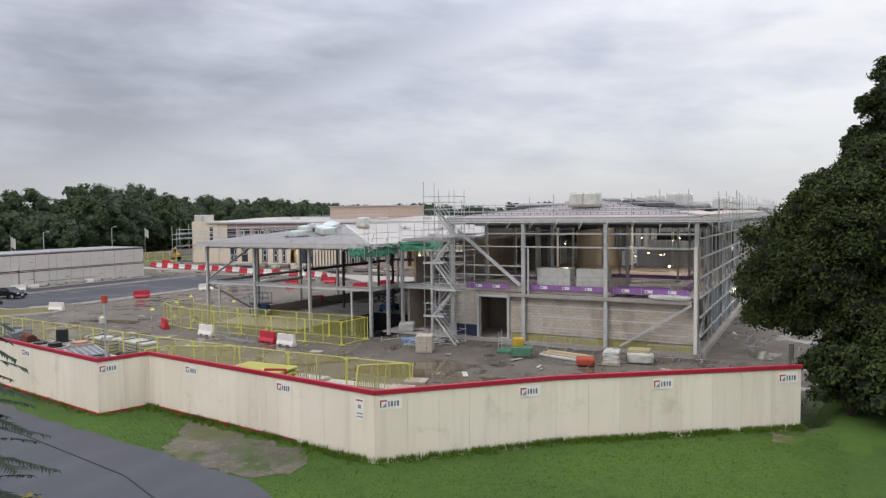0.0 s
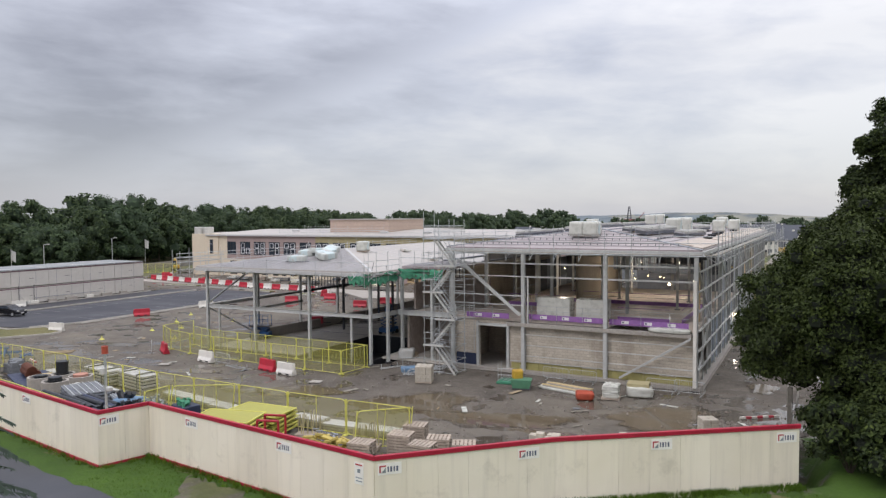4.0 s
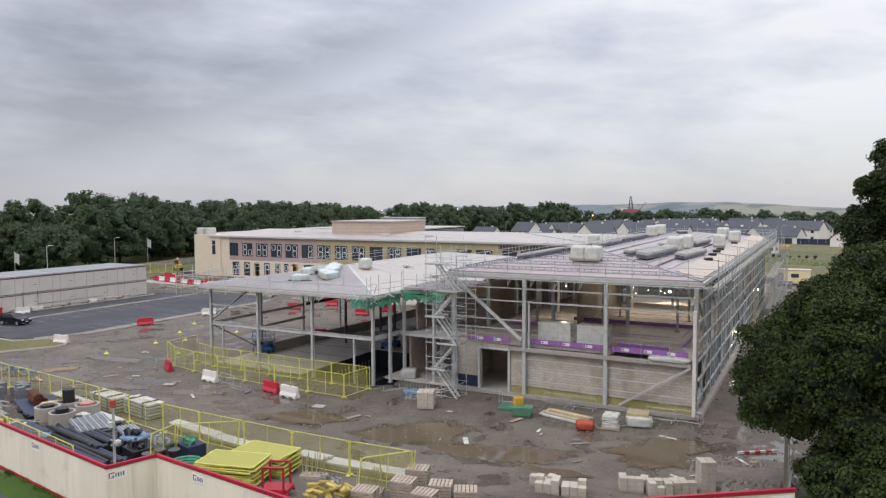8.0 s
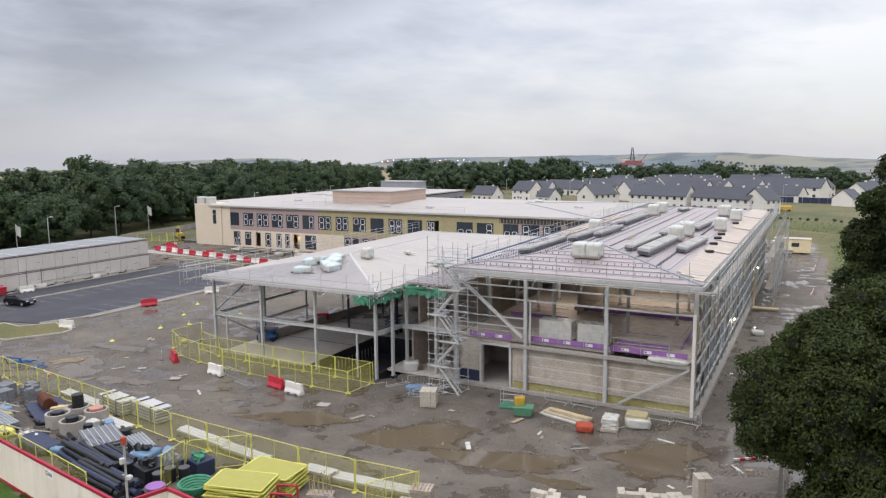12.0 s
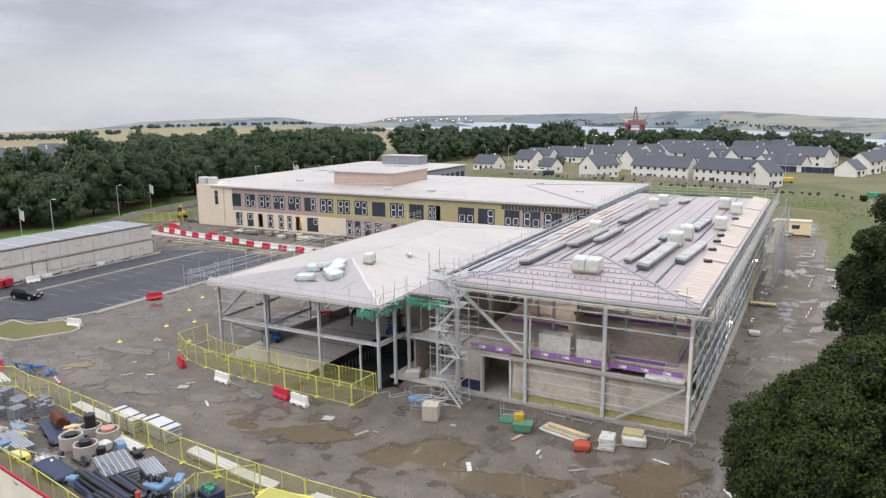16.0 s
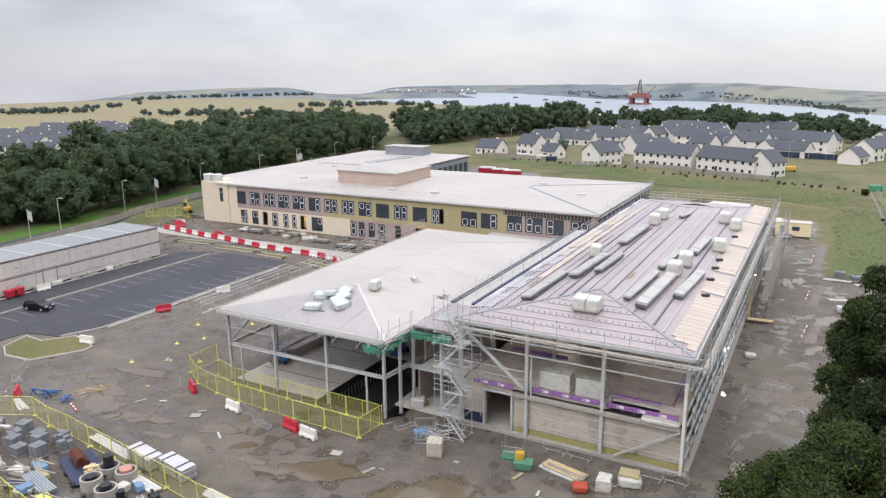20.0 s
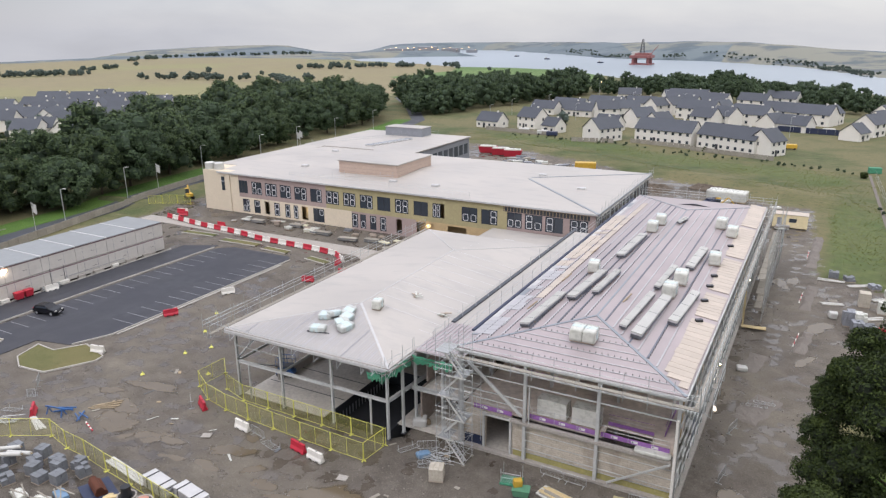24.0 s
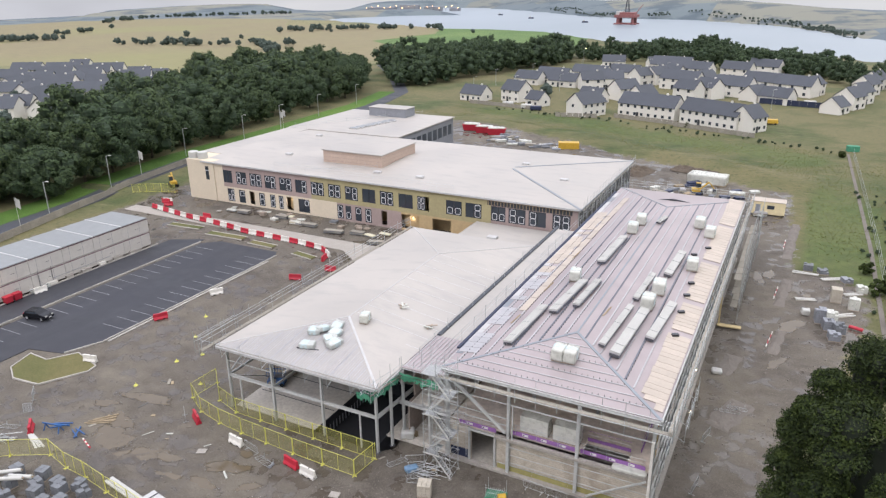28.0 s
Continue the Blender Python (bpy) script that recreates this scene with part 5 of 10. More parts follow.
bar(MAIN, "eaves_trim", (MX0 - ov, MY0 - ov, MTOP - 0.18), (MX1 + ov, MY0 - ov, MTOP - 0.18), 0.32, WHITEFLASH)
bar(MAIN, "eaves_trim", (MX1 + ov, MY0 - ov, MTOP - 0.18), (MX1 + ov, MY1, MTOP - 0.18), 0.32, GREYFLASH)
for q in ((MX1 + ov, MY0 - ov), (MX1 + ov, MY1 + ov)):
    bit("hip_flashing", box_mesh(0.5, 0.05, 28.0, GREYFLASH), MAIN, along((q[0], q[1], MTOP + 0.03), (MX1 - 20.5, 79.5, rz + 0.03)))
# facade: (left, right) of the upper openings, (left, right, kind) of the lower ones
UPPER = [(-107.1, -104.5), (-103.3, -100.4), (-99.4, -96.1), (-95.2, -92.2), (-91.2, -87.9), (-86.9, -83.9), (-82.8, -79.5), (-78.4, -75.3), (-74.2, -71.1),
         (-70.0, -66.9), (-65.8, -62.7), (-61.5, -58.3), (-57.3, -54.7), (-51.0, -47.7), (-46.9, -43.6), (-41.7, -38.8), (-38.2, -34.9), (-34.3, -31.0), (-29.8, -26.5)]
LOWER = [(-113.4 + 0.9, -110.9, 2), (-106.3, -104.3, 1), (-103.0, -101.2, 1), (-99.9, -98.5, 2), (-97.2, -95.6, 1), (-94.1, -92.7, 1), (-91.7, -90.5, 1), (-89.6, -87.8, 2),
         (-86.4, -83.5, 1), (-76.4, -74.9, 1), (-74.3, -72.9, 1), (-71.9, -70.4, 1), (-69.5, -68.0, 1), (-65.6, -64.3, 0), (-61, -57, 2), (-54, -50, 0), (-46, -42, 2)]
SILL, HEAD, BAND, LOW0, LOW1 = 5.35, 8.2, 4.45, 1.1, 4.05


def facade_fill(openings, z0, z1, o0, o1, xa, xb, mat_of):
    """Wall pieces round a row of openings between heights o0 and o1."""
    edge = xa
    for left, right in [o[:2] for o in openings] + [(xb, None)]:
        mat = mat_of((edge + min(left, xb)) / 2)
        if left > edge + 0.02:
            wall(MAIN, "wall_panel", edge, MY0, left, MY0, z0, z1, mat, 0.3)
        if right is None:
            break
        m2 = mat_of((left + right) / 2)
        if o0 > z0 + 0.02:
            wall(MAIN, "wall_panel", left, MY0, right, MY0, z0, o0, m2, 0.3)
        if z1 > o1 + 0.02:
            wall(MAIN, "wall_panel", left, MY0, right, MY0, o1, z1, m2, 0.3)
        edge = right


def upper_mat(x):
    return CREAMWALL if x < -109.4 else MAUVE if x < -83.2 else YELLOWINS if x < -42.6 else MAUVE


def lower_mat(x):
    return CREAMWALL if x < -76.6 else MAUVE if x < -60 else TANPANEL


facade_fill(UPPER, BAND, MTOP - 0.3, SILL, HEAD, MX0, MX1, upper_mat)
facade_fill(LOWER, MB, BAND, LOW0, LOW1, MX0, MX1, lower_mat)
wall(MAIN, "inner_lining", MX0 + 0.5, MY0 + 3.2, MX1, MY0 + 3.2, MB, MTOP - 0.4, TANPANEL, 0.1)
wall(MAIN, "floor_slab", MX0, MY0 + 1.7, MX1, MY0 + 1.7, BAND - 0.35, BAND, SLAB, 3.0)
rw = random.Random(11)


def loop_tape(bm, cx, cz, w, h, r, t=0.11):
    """A rounded rectangle of tape, w by h."""
    pts = []
    for sx, sz, a0 in ((1, 1, 0), (-1, 1, 90), (-1, -1, 180), (1, -1, 270)):
        for a in (0, 45, 90):
            ang = radians(a0 + a)
            pts.append((cx + sx * (w / 2 - r) + r * math.cos(ang), cz + sz * (h / 2 - r) + r * math.sin(ang)))
    for (ax, az), (bx, bz) in zip(pts, pts[1:] + pts[:1]):
        add_tube(bm, (ax, 0, az), (bx, 0, bz), t / 2, 4)


def window(x0, x1, z0, z1, tape, lights):
    w, h = x1 - x0, z1 - z0
    win = bit("window", box_mesh(round(w, 2), 0.06, round(h, 2), FRAMEDARK), MAIN, at((x0 + x1) / 2, MY0 - 0.02, z0))
    n = lights
    for k in range(n):
        pw = w / n
        bit("pane", box_mesh(round(pw - 0.14, 2), 0.03, round(h - 0.16, 2), GLASS), win, at(-w / 2 + pw * (k + 0.5), -0.035, 0.08))
    for k in range(n + 1):
        bit("mullion", box_mesh(0.07, 0.1, round(h, 2), FRAMEDARK), win, at(-w / 2 + w * k / n, -0.03, 0))
    if tape:
        for k in range(n):
            pw = w / n
            c = -w / 2 + pw * (k + 0.5)
            for chance, up, tall in ((0.75, 0.72, 0.36), (0.7, 0.3, 0.42)):
                if rw.random() < chance:
                    bm = bmesh.new()
                    loop_tape(bm, c, h * up, pw * 0.62, h * tall, 0.18)
                    part("protective_tape", bm, TAPE, win).matrix_basis = at(0, -0.09, 0)
    return win


for i, (a, b) in enumerate(UPPER):
    if i == 12:
        window(a, (a + b) / 2 + 0.4, SILL, HEAD, True, 2)
        continue
    window(a, b, SILL, HEAD, i not in (0, 9), 3 if i == 0 else 2)
for a, b, kind in LOWER:
    if kind == 1:
        window(a, b, LOW0, LOW1, True, 1 if b - a < 2 else 2)
    elif kind == 2:
        wall(MAIN, "lit_lining", a + 0.1, MY0 + 1.2, b - 0.1, MY0 + 1.2, LOW0, LOW1, TANPANEL, 0.08)
for k in range(26):
    x = -42.2 + k * 0.62
    bar(MAIN, "timber_nogging", (x, MY0 - 0.2, HEAD + 0.15), (x, MY0 - 0.2, HEAD + 0.95), 0.12, TIMBER)
# dark sheet behind the noggings stands for the shade in the void
wall(MAIN, "head_void", -42.4, MY0 - 0.17, -26.2, MY0 - 0.17, HEAD + 0.1, HEAD + 1.0, FRAMEDARK, 0.03)
bar(MAIN, "timber_plate", (-42.4, MY0 - 0.22, HEAD + 1.05), (-26.0, MY0 - 0.22, HEAD + 1.05), 0.14, TIMBER)
# right end of the main block: frame and glazing
for k in range(14):
    y0 = MY0 + 0.2 + k * 2.78
    wall(MAIN, "end_window", MX1, y0 + 0.3, MX1, y0 + 2.5, SILL, HEAD + 0.5, GLASS, 0.06)
    bar(MAIN, "end_mullion", (MX1 + 0.05, y0, MB), (MX1 + 0.05, y0, MTOP - 0.3), 0.22)
wall(MAIN, "end_panel", MX1 - 0.1, MY0, MX1 - 0.1, MY1, MB, SILL, GREYPANEL, 0.1)
bar(MAIN, "end_rail", (MX1 + 0.06, MY0, HEAD + 0.7), (MX1 + 0.06, MY1, HEAD + 0.7), 0.25)
wall(MAIN, "end_panel", MX1 - 0.12, MY0, MX1 - 0.12, MY1, HEAD + 0.8, MTOP - 0.3, GREYPANEL, 0.1)
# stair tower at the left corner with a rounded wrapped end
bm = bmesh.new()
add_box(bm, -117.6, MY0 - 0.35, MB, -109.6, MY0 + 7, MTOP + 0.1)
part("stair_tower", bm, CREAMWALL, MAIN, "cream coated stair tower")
for sx, sy in ((-116.6, MY0 + 1.0), (-114.2, MY0 + 1.4)):
    bm = bmesh.new()
    add_tube(bm, (sx, sy, MTOP), (sx, sy, MTOP + 1.6), 1.15, 16)
    chamfer(bm, 0.12)
    part("wrapped_cowl", bm, WHITEPAINT, MAIN, "white wrapped roof cowl")
slit = bit("window", box_mesh(0.95, 0.06, 3.1, FRAMEDARK), MAIN, at(-111.6, MY0 - 0.38, 5.5))
bit("pane", box_mesh(0.75, 0.03, 2.9, GLASS), slit, at(0, -0.035, 0.1))
bit("transom", box_mesh(0.95, 0.1, 0.08, TAPE), slit, at(0, -0.03, 2.1))
# rooftop plant room and the rear wing
plant = bit("plant_room", box_mesh(15.0, 14.6, 2.9, PLANT), MAIN, at(-78.4, 76.4, MTOP + 0.1))
bit("plant_roof", box_mesh(15.5, 15.1, 0.22, MEMBRANE), plant, at(0, 0, 2.9))
for z in (0.75, 1.5, 2.25):
    bit("cladding_joint", box_mesh(15.06, 14.66, 0.04, MAUVE), plant, at(0, 0, z))
wall(MAIN, "wing_wall", -85.0, MY1, -85.0, 131.5, MB, MTOP - 0.3, GREYPANEL, 0.3)
wall(MAIN, "wing_wall", -119.5, 131.5, -85.0, 131.5, MB, MTOP - 0.3, GREYPANEL, 0.3)
wall(MAIN, "wing_wall", -118.5, MY0 + 7, -119.5, 131.5, MB, MTOP - 0.3, GREYPANEL, 0.3)
wall(MAIN, "wing_roof", -120.0, 115.6, -84.5, 115.6, MTOP - 0.02, MTOP + 0.25, MEMBRANE, 32.6)
wall(MAIN, "wing_roof", -119.6, 83.0, -113.0, 83.0, MTOP - 0.04, MTOP + 0.22, MEMBRANE, 33.0)
for k in range(10):
    y0 = MY1 + 1.2 + k * 3.1
    wall(MAIN, "wing_window", -84.83, y0, -84.83, y0 + 2.2, SILL, HEAD, GLASS, 0.06)
wing_plant = bit("plant_room", box_mesh(12.5, 5.5, 2.4, GREYPANEL), MAIN, at(-103, 127.0, MTOP + 0.25))
bit("plant_roof", box_mesh(12.8, 5.8, 0.15, MEMBRANE), wing_plant, at(0, 0, 2.4))
for k in range(8):
    sk = bit("rooflight", box_mesh(2.6, 1.5, 0.35, WHITEFLASH, 0.05), MAIN, at(-101.5 + k * 0.5, 104.5 + k * 2.0, MTOP + 0.25))
    bit("pane", box_mesh(2.2, 1.1, 0.05, GREYFLASH), sk, at(0, 0, 0.34))
for x, y in ((-97, 71), (-90, 90), (-60, 66), (-44, 84), (-33, 76), (-70, 66), (-104, 92)):
    zz = MTOP + (0.85 * (1 - abs(y - 79.5) / 20)) * min(1, (MX1 - x) / 20.5)
    bit("roof_vent", box_mesh(1.6, 0.9, 0.45, WHITEFLASH, 0.06), MAIN, at(x, y, zz - 0.02, 10))
# single-storey link behind the wing
LOWLINK = thing("low_link", Matrix(), "single-storey link with flat pale roof", "building part")
wall(LOWLINK, "link_wall", -44, 44.0, -22, 44.0, 0, 4.7, BLOCK, 0.3)
wall(LOWLINK, "link_wall", -44, 44.2, -44, 59.6, 0.3, 4.7, BLOCK, 0.3)
wall(LOWLINK, "link_roof", -44.4, 51.8, -22.0, 51.8, 4.7, 4.95, MEMBRANE, 15.4)
for x, y in ((-38, 52), (-33, 48), (-28, 54)):
    bit("roof_upstand", box_mesh(1.8, 1.2, 0.4, WHITEFLASH, 0.05), LOWLINK, at(x, y, 4.95))
bar(LOWLINK, "roof_edge", (-44.4, 44.1, 4.9), (-22, 44.1, 4.9), 0.25, WHITEFLASH)

# ---- site cabins ----
CABINS = thing("site_cabins", Matrix(), "two-storey row of pale grey site cabins with maroon stripe", "site cabin")
cy0, cn, cl = -33.5, 11, 6.05
for k in range(cn):
    for s in range(2):
        mod = bit("cabin_unit", box_mesh(9.5, cl - 0.04, 2.55, CABIN, 0.03), CABINS, at(-106.0, cy0 + (k + 0.5) * cl, 0.25 + s * 2.68))
        bit("maroon_stripe", box_mesh(0.03, cl - 0.1, 0.13, MAROON), mod, at(4.76, 0, 2.36))
        for y in (-1.7, 0.9):
            bit("wall_seam", box_mesh(0.02, 0.04, 2.2, GREYPANEL), mod, at(4.755, y, 0.1))
        bit("vent", box_mesh(0.05, 0.7, 0.06, DARKSTEEL), mod, at(4.76, 0.2, 1.15))
    bit("roof_sheet", box_mesh(9.7, cl - 0.25, 0.12, CABINROOF), CABINS, at(-106.0, cy0 + (k + 0.5) * cl, 5.5))
    bit("roof_joint", box_mesh(9.7, 0.22, 0.17, WHITEFLASH), CABINS, at(-106.0, cy0 + k * cl, 5.5))
    bit("footing_block", box_mesh(0.5, 1.6, 0.25, CONCRETE), CABINS, at(-101.5, cy0 + (k + 0.5) * cl, 0))
for k in range(9):
    solid("concrete_block", box_mesh(0.55, 1.9 if k % 2 else 1.3, 0.6, CONCRETE if k % 3 else WHITEPLASTIC, 0.06), at(-100.95, 2 + k * 3.3, 0.02, 0), "weathered concrete kentledge block by the cabins", "concrete block", "blocks by the cabins")
for y in (10.0, 12.4):
    tube("cable_pipe", CABINS, (-101.2, y, 0.2), (-101.2, y, 3.2), 0.04, DARKSTEEL)
tube("cable_pipe", CABINS, (-101.2, 12.4, 1.0), (-101.2, 24, 1.0), 0.04, GREYPANEL)

# ---- hoarding ----
def hoarding():
    h = thing("hoarding", Matrix(), "cream painted plywood hoarding with dark red cap rail", "hoarding")
    for n, ((ax, ay), (bx, by)) in enumerate(zip(HOARDING, HOARDING[1:])):
        length, a = math.hypot(bx - ax, by - ay), math.degrees(math.atan2(by - ay, bx - ax))
        k = max(1, round(length / 1.22))
        for i in range(k):
            t = (i + 0.5) / k
            bit("panel", box_mesh(round(length / k - 0.006, 3), 0.05, 2.56, HOARD, 0.004), h, at(ax + (bx - ax) * t, ay + (by - ay) * t, 2.26, a))
        mx, my = (ax + bx) / 2, (ay + by) / 2
        bit("cap_rail", box_mesh(round(length + 0.1, 2), 0.14, 0.17, TRIM, 0.01), h, at(mx, my, 4.74, a))
        if n < 4:
            nx, ny = math.sin(radians(a)), -math.cos(radians(a))
            reach = length if n < 3 else 9.5
            cx, cy = ax + (bx - ax) * reach / length / 2, ay + (by - ay) * reach / length / 2
            bit("skirting", box_mesh(round(reach, 2), 0.05, 0.17, TRIM, 0.005), h, at(cx + nx * 0.05, cy + ny * 0.05, 2.3, a))
    return h


HOARD_THING = hoarding()


def on_hoarding(seg, dist):
    (ax, ay), (bx, by) = HOARDING[seg], HOARDING[seg + 1]
    length, a = math.hypot(bx - ax, by - ay), math.degrees(math.atan2(by - ay, bx - ax))
    nx, ny = math.sin(radians(a)), -math.cos(radians(a))
    return ax + (bx - ax) * dist / length + nx * 0.035, ay + (by - ay) * dist / length + ny * 0.035, a


for seg, dist in ((1, 3.2), (1, -3.0), (2, 0.42), (3, 3.2), (3, 9.0), (4, 0.55), (4, 5.9), (5, 4.3), (5, 9.6)):
    x, y, a = on_hoarding(seg, dist)
    s = bit("sign_board", box_mesh(0.86, 0.012, 0.42, SIGNWHITE), HOARD_THING, at(x, y, 4.2, a), "white sign with red and grey corner mark")
    bit("mark_red", box_mesh(0.05, 0.008, 0.26, LOGORED), s, at(-0.355, -0.008, 0.08))
    bit("mark_red", box_mesh(0.2, 0.008, 0.05, LOGORED), s, at(-0.23, -0.008, 0.29))
    bm = bmesh.new()
    v = [bm.verts.new(p) for p in ((-0.31, -0.018, 0.08), (-0.15, -0.018, 0.08), (-0.15, -0.018, 0.26), (-0.31, -0.012, 0.08), (-0.15, -0.012, 0.08), (-0.15, -0.012, 0.26))]
    for f in ((0, 1, 2), (5, 4, 3), (0, 3, 4, 1), (1, 4, 5, 2), (2, 5, 3, 0)):
        bm.faces.new([v[i] for i in f])
    part("mark_grey", bm, GREYFLASH, s)
    for k in range(4):
        bit("ink_bar", box_mesh(0.07 if k % 2 else 0.05, 0.006, 0.19, INK), s, at(-0.06 + k * 0.11, -0.008, 0.1))
x, y, a = on_hoarding(3, 12.9)
s = bit("notice_board", box_mesh(0.42, 0.012, 0.8, SIGNWHITE), HOARD_THING, at(x, y, 3.75, a), "white safety notice with red heading")
bit("ink_bar", box_mesh(0.32, 0.006, 0.05, LOGORED), s, at(0, -0.008, 0.69))
bit("ink_bar", box_mesh(0.14, 0.006, 0.14, GREYFLASH), s, at(0, -0.008, 0.42))
for z in (0.1, 0.22):
    bit("ink_bar", box_mesh(0.3, 0.006, 0.04, GREYFLASH), s, at(0, -0.008, z))
# the weathered return of the hoarding by the trees
ret = thing("timber_fence", Matrix(), "weathered grey timber return fence by the trees", "fence")
for k in range(11):
    y = -24.0 + (k + 0.5) * 1.2
    gz = float(GL(6.9, y))
    bit("board", box_mesh(0.06, 1.17, 2.6, BOARD, 0.006), ret, at(7.35 - k * 0.05, y, gz - 0.1))
bit("post", box_mesh(0.28, 0.28, 3.4, BOARD, 0.02), ret, at(6.75, -10.6, 0.0))
bit("rail", box_mesh(0.1, 13.0, 0.1, BOARD), ret, at(7.18, -17.4, 3.2))


# ---- mesh fencing ----
def frame_loop(bm, w, h, r=0.02, corner=0.22):
    pts = []
    for sx, sz, a0 in ((1, 1, 0), (-1, 1, 90), (-1, -1, 180), (1, -1, 270)):
        for a in (0, 45, 90):
            g = radians(a0 + a)
            pts.append((sx * (w / 2 - corner) + corner * math.cos(g), sz * (h / 2 - corner) + corner * math.sin(g) + h / 2))
    for (ax, az), (bx, bz) in zip(pts, pts[1:] + pts[:1]):
        add_tube(bm, (ax, 0, az), (bx, 0, bz), r, 6)


FENCE_CACHE = {}


def fence_panel(p, q, group, lean=0.0):
    """One tubular mesh panel between two ground points."""
    (ax, ay), (bx, by) = p, q
    w = round(math.hypot(bx - ax, by - ay), 1)
    a = math.degrees(math.atan2(by - ay, bx - ax))
    cx, cy = (ax + bx) / 2, (ay + by) / 2
    za, zb = float(GL(ax, ay)), float(GL(bx, by))
    m = Matrix.Translation((cx, cy, (za + zb) / 2)) @ Euler((radians(lean), -math.atan2(zb - za, max(w, 0.1)), radians(a))).to_matrix().to_4x4()
    if w in FENCE_CACHE:
        return copy_thing(FENCE_CACHE[w], m)
    ob = thing("mesh_fence_panel", m, "yellow tubular mesh fence panel standing on the dirt", "fence panel", group)
    bm = bmesh.new()
    frame_loop(bm, w - 0.08, 1.95, 0.027)
    fr = part("frame", bm, YELLOW, ob)
    fr.matrix_basis = at(0, 0, 0.08)
    bit("mid_post", tube_mesh(1.9, 0.02, YELLOW), ob, at(0, 0, 0.1))
    bit("mesh_infill", box_mesh(w - 0.16, 0.006, 1.86, MESH), ob, at(0, 0, 0.12))
    for s in (-1, 1):
        bit("foot", box_mesh(0.13, 0.5, 0.08, YELLOW, 0.02), ob, at(s * (w / 2 - 0.06), 0, 0.0))
        bit("end_post", tube_mesh(2.05, 0.03, YELLOW), ob, at(s * (w / 2 - 0.03), 0, 0.02))
    FENCE_CACHE[w] = ob
    return ob


def fence_run(points, group, tall=1.0):
    for p, q in zip(points, points[1:]):
        ob = fence_panel(p, q, group)
        ob.scale.z = tall


G1 = "yellow panels round the open wing"
fence_run([(-53.2, 0.4), (-53.4, -3.6), (-50.2, -5.4), (-46.6, -6.2), (-43.0, -6.6), (-39.3, -6.8), (-35.5, -7.0), (-31.6, -7.1), (-27.6, -7.2)], G1)
fence_run([(-27.6, -7.2), (-27.2, -3.8)], G1)
fence_run([(-53.2, 0.4), (-50.0, -2.6), (-46.4, -3.7), (-42.7, -3.75), (-39.0, -3.8), (-35.2, -3.85), (-31.4, -3.9), (-27.4, -3.95)], G1)
G2 = "yellow panels round the store"
fence_run([(-64.5, -24.0), (-61.3, -21.2), (-58.0, -19.0), (-54.4, -19.8), (-51.2, -20.0), (-47.4, -20.6), (-43.6, -21.1), (-39.7, -21.7), (-35.6, -22.3), (-31.3, -23.0), (-27.5, -23.3), (-23.4, -23.5), (-19.4, -23.7), (-15.3, -23.6), (-11.3, -23.3)], G2)
fence_run([(-11.3, -23.3), (-12.7, -26.6)], G2)
fence_run([(-23.6, -23.9), (-25.6, -27.0)], G2)
fence_run([(-25.6, -27.0), (-24.4, -29.8)], G2)
fence_run([(-46.0, -29.8), (-41.9, -30.6), (-37.8, -31.3), (-33.9, -31.9), (-29.8, -32.6), (-25.8, -33.3)], G2)


# ---- water-filled barriers ----
def barrier_mesh(mat):
    bm = bmesh.new()
    prof = [(-0.3, 0), (0.3, 0), (0.3, 0.18), (0.16, 0.45), (0.12, 0.98), (-0.12, 0.98), (-0.16, 0.45), (-0.3, 0.18)]
    ends = [[bm.verts.new((sx, y, z)) for y, z in prof] for sx in (-1.0, -0.97, 0.97, 1.0)]
    for v in ends[0] + ends[3]:
        v.co.y *= 0.9
    for a, b in zip(ends, ends[1:]):
        for i in range(8):
            j = (i + 1) % 8
            bm.faces.new((a[i], a[j], b[j], b[i]))
    bm.faces.new(ends[0])
    bm.faces.new(ends[3][::-1])
    bmesh.ops.recalc_face_normals(bm, faces=bm.faces)
    return mesh_of(bm, "barrier_body", mat)


def make_barrier(mat, word):
    b = thing("road_barrier", at(0, 0, -50), f"{word} plastic water-filled barrier standing on the ground", "barrier", f"{word} barriers")
    bit("barrier_body", barrier_mesh(mat), b)
    for s in (-1, 1):
        bit("forklift_slot", box_mesh(0.36, 0.64, 0.1, BLACKPLASTIC), b, at(s * 0.45, 0, 0.03))
        bit("end_lug", box_mesh(0.1, 0.16, 0.5, mat, 0.02), b, at(s * 1.03, 0, 0.25))
    bit("filler_cap", tube_mesh(0.05, 0.07, BLACKPLASTIC, 10), b, at(0.2, 0, 0.97))
    return b


RED, WHITE = make_barrier(REDPLASTIC, "red"), make_barrier(WHITEPLASTIC, "white")
ROW = [(-119.5, 50.6), (-108.2, 48.7), (-99.2, 47.8), (-90.4, 46.6), (-82.8, 46.2), (-75.6, 45.9), (-70.0, 45.2), (-66.8, 43.0), (-66.2, 40.5)]
walked, flip = 0.0, 0
for (ax, ay), (bx, by) in zip(ROW, ROW[1:]):
    length, a = math.hypot(bx - ax, by - ay), math.degrees(math.atan2(by - ay, bx - ax))
    while walked < length:
        px, py = ax + (bx - ax) * walked / length, ay + (by - ay) * walked / length
        copy_thing((RED, WHITE)[flip % 2], at(px, py, float(GL(px, py)) + (0.16 if py > 46.6 else 0.0), a + 180 * (flip % 3 == 0)))
        walked, flip = walked + 2.14, flip + 1
    walked -= length
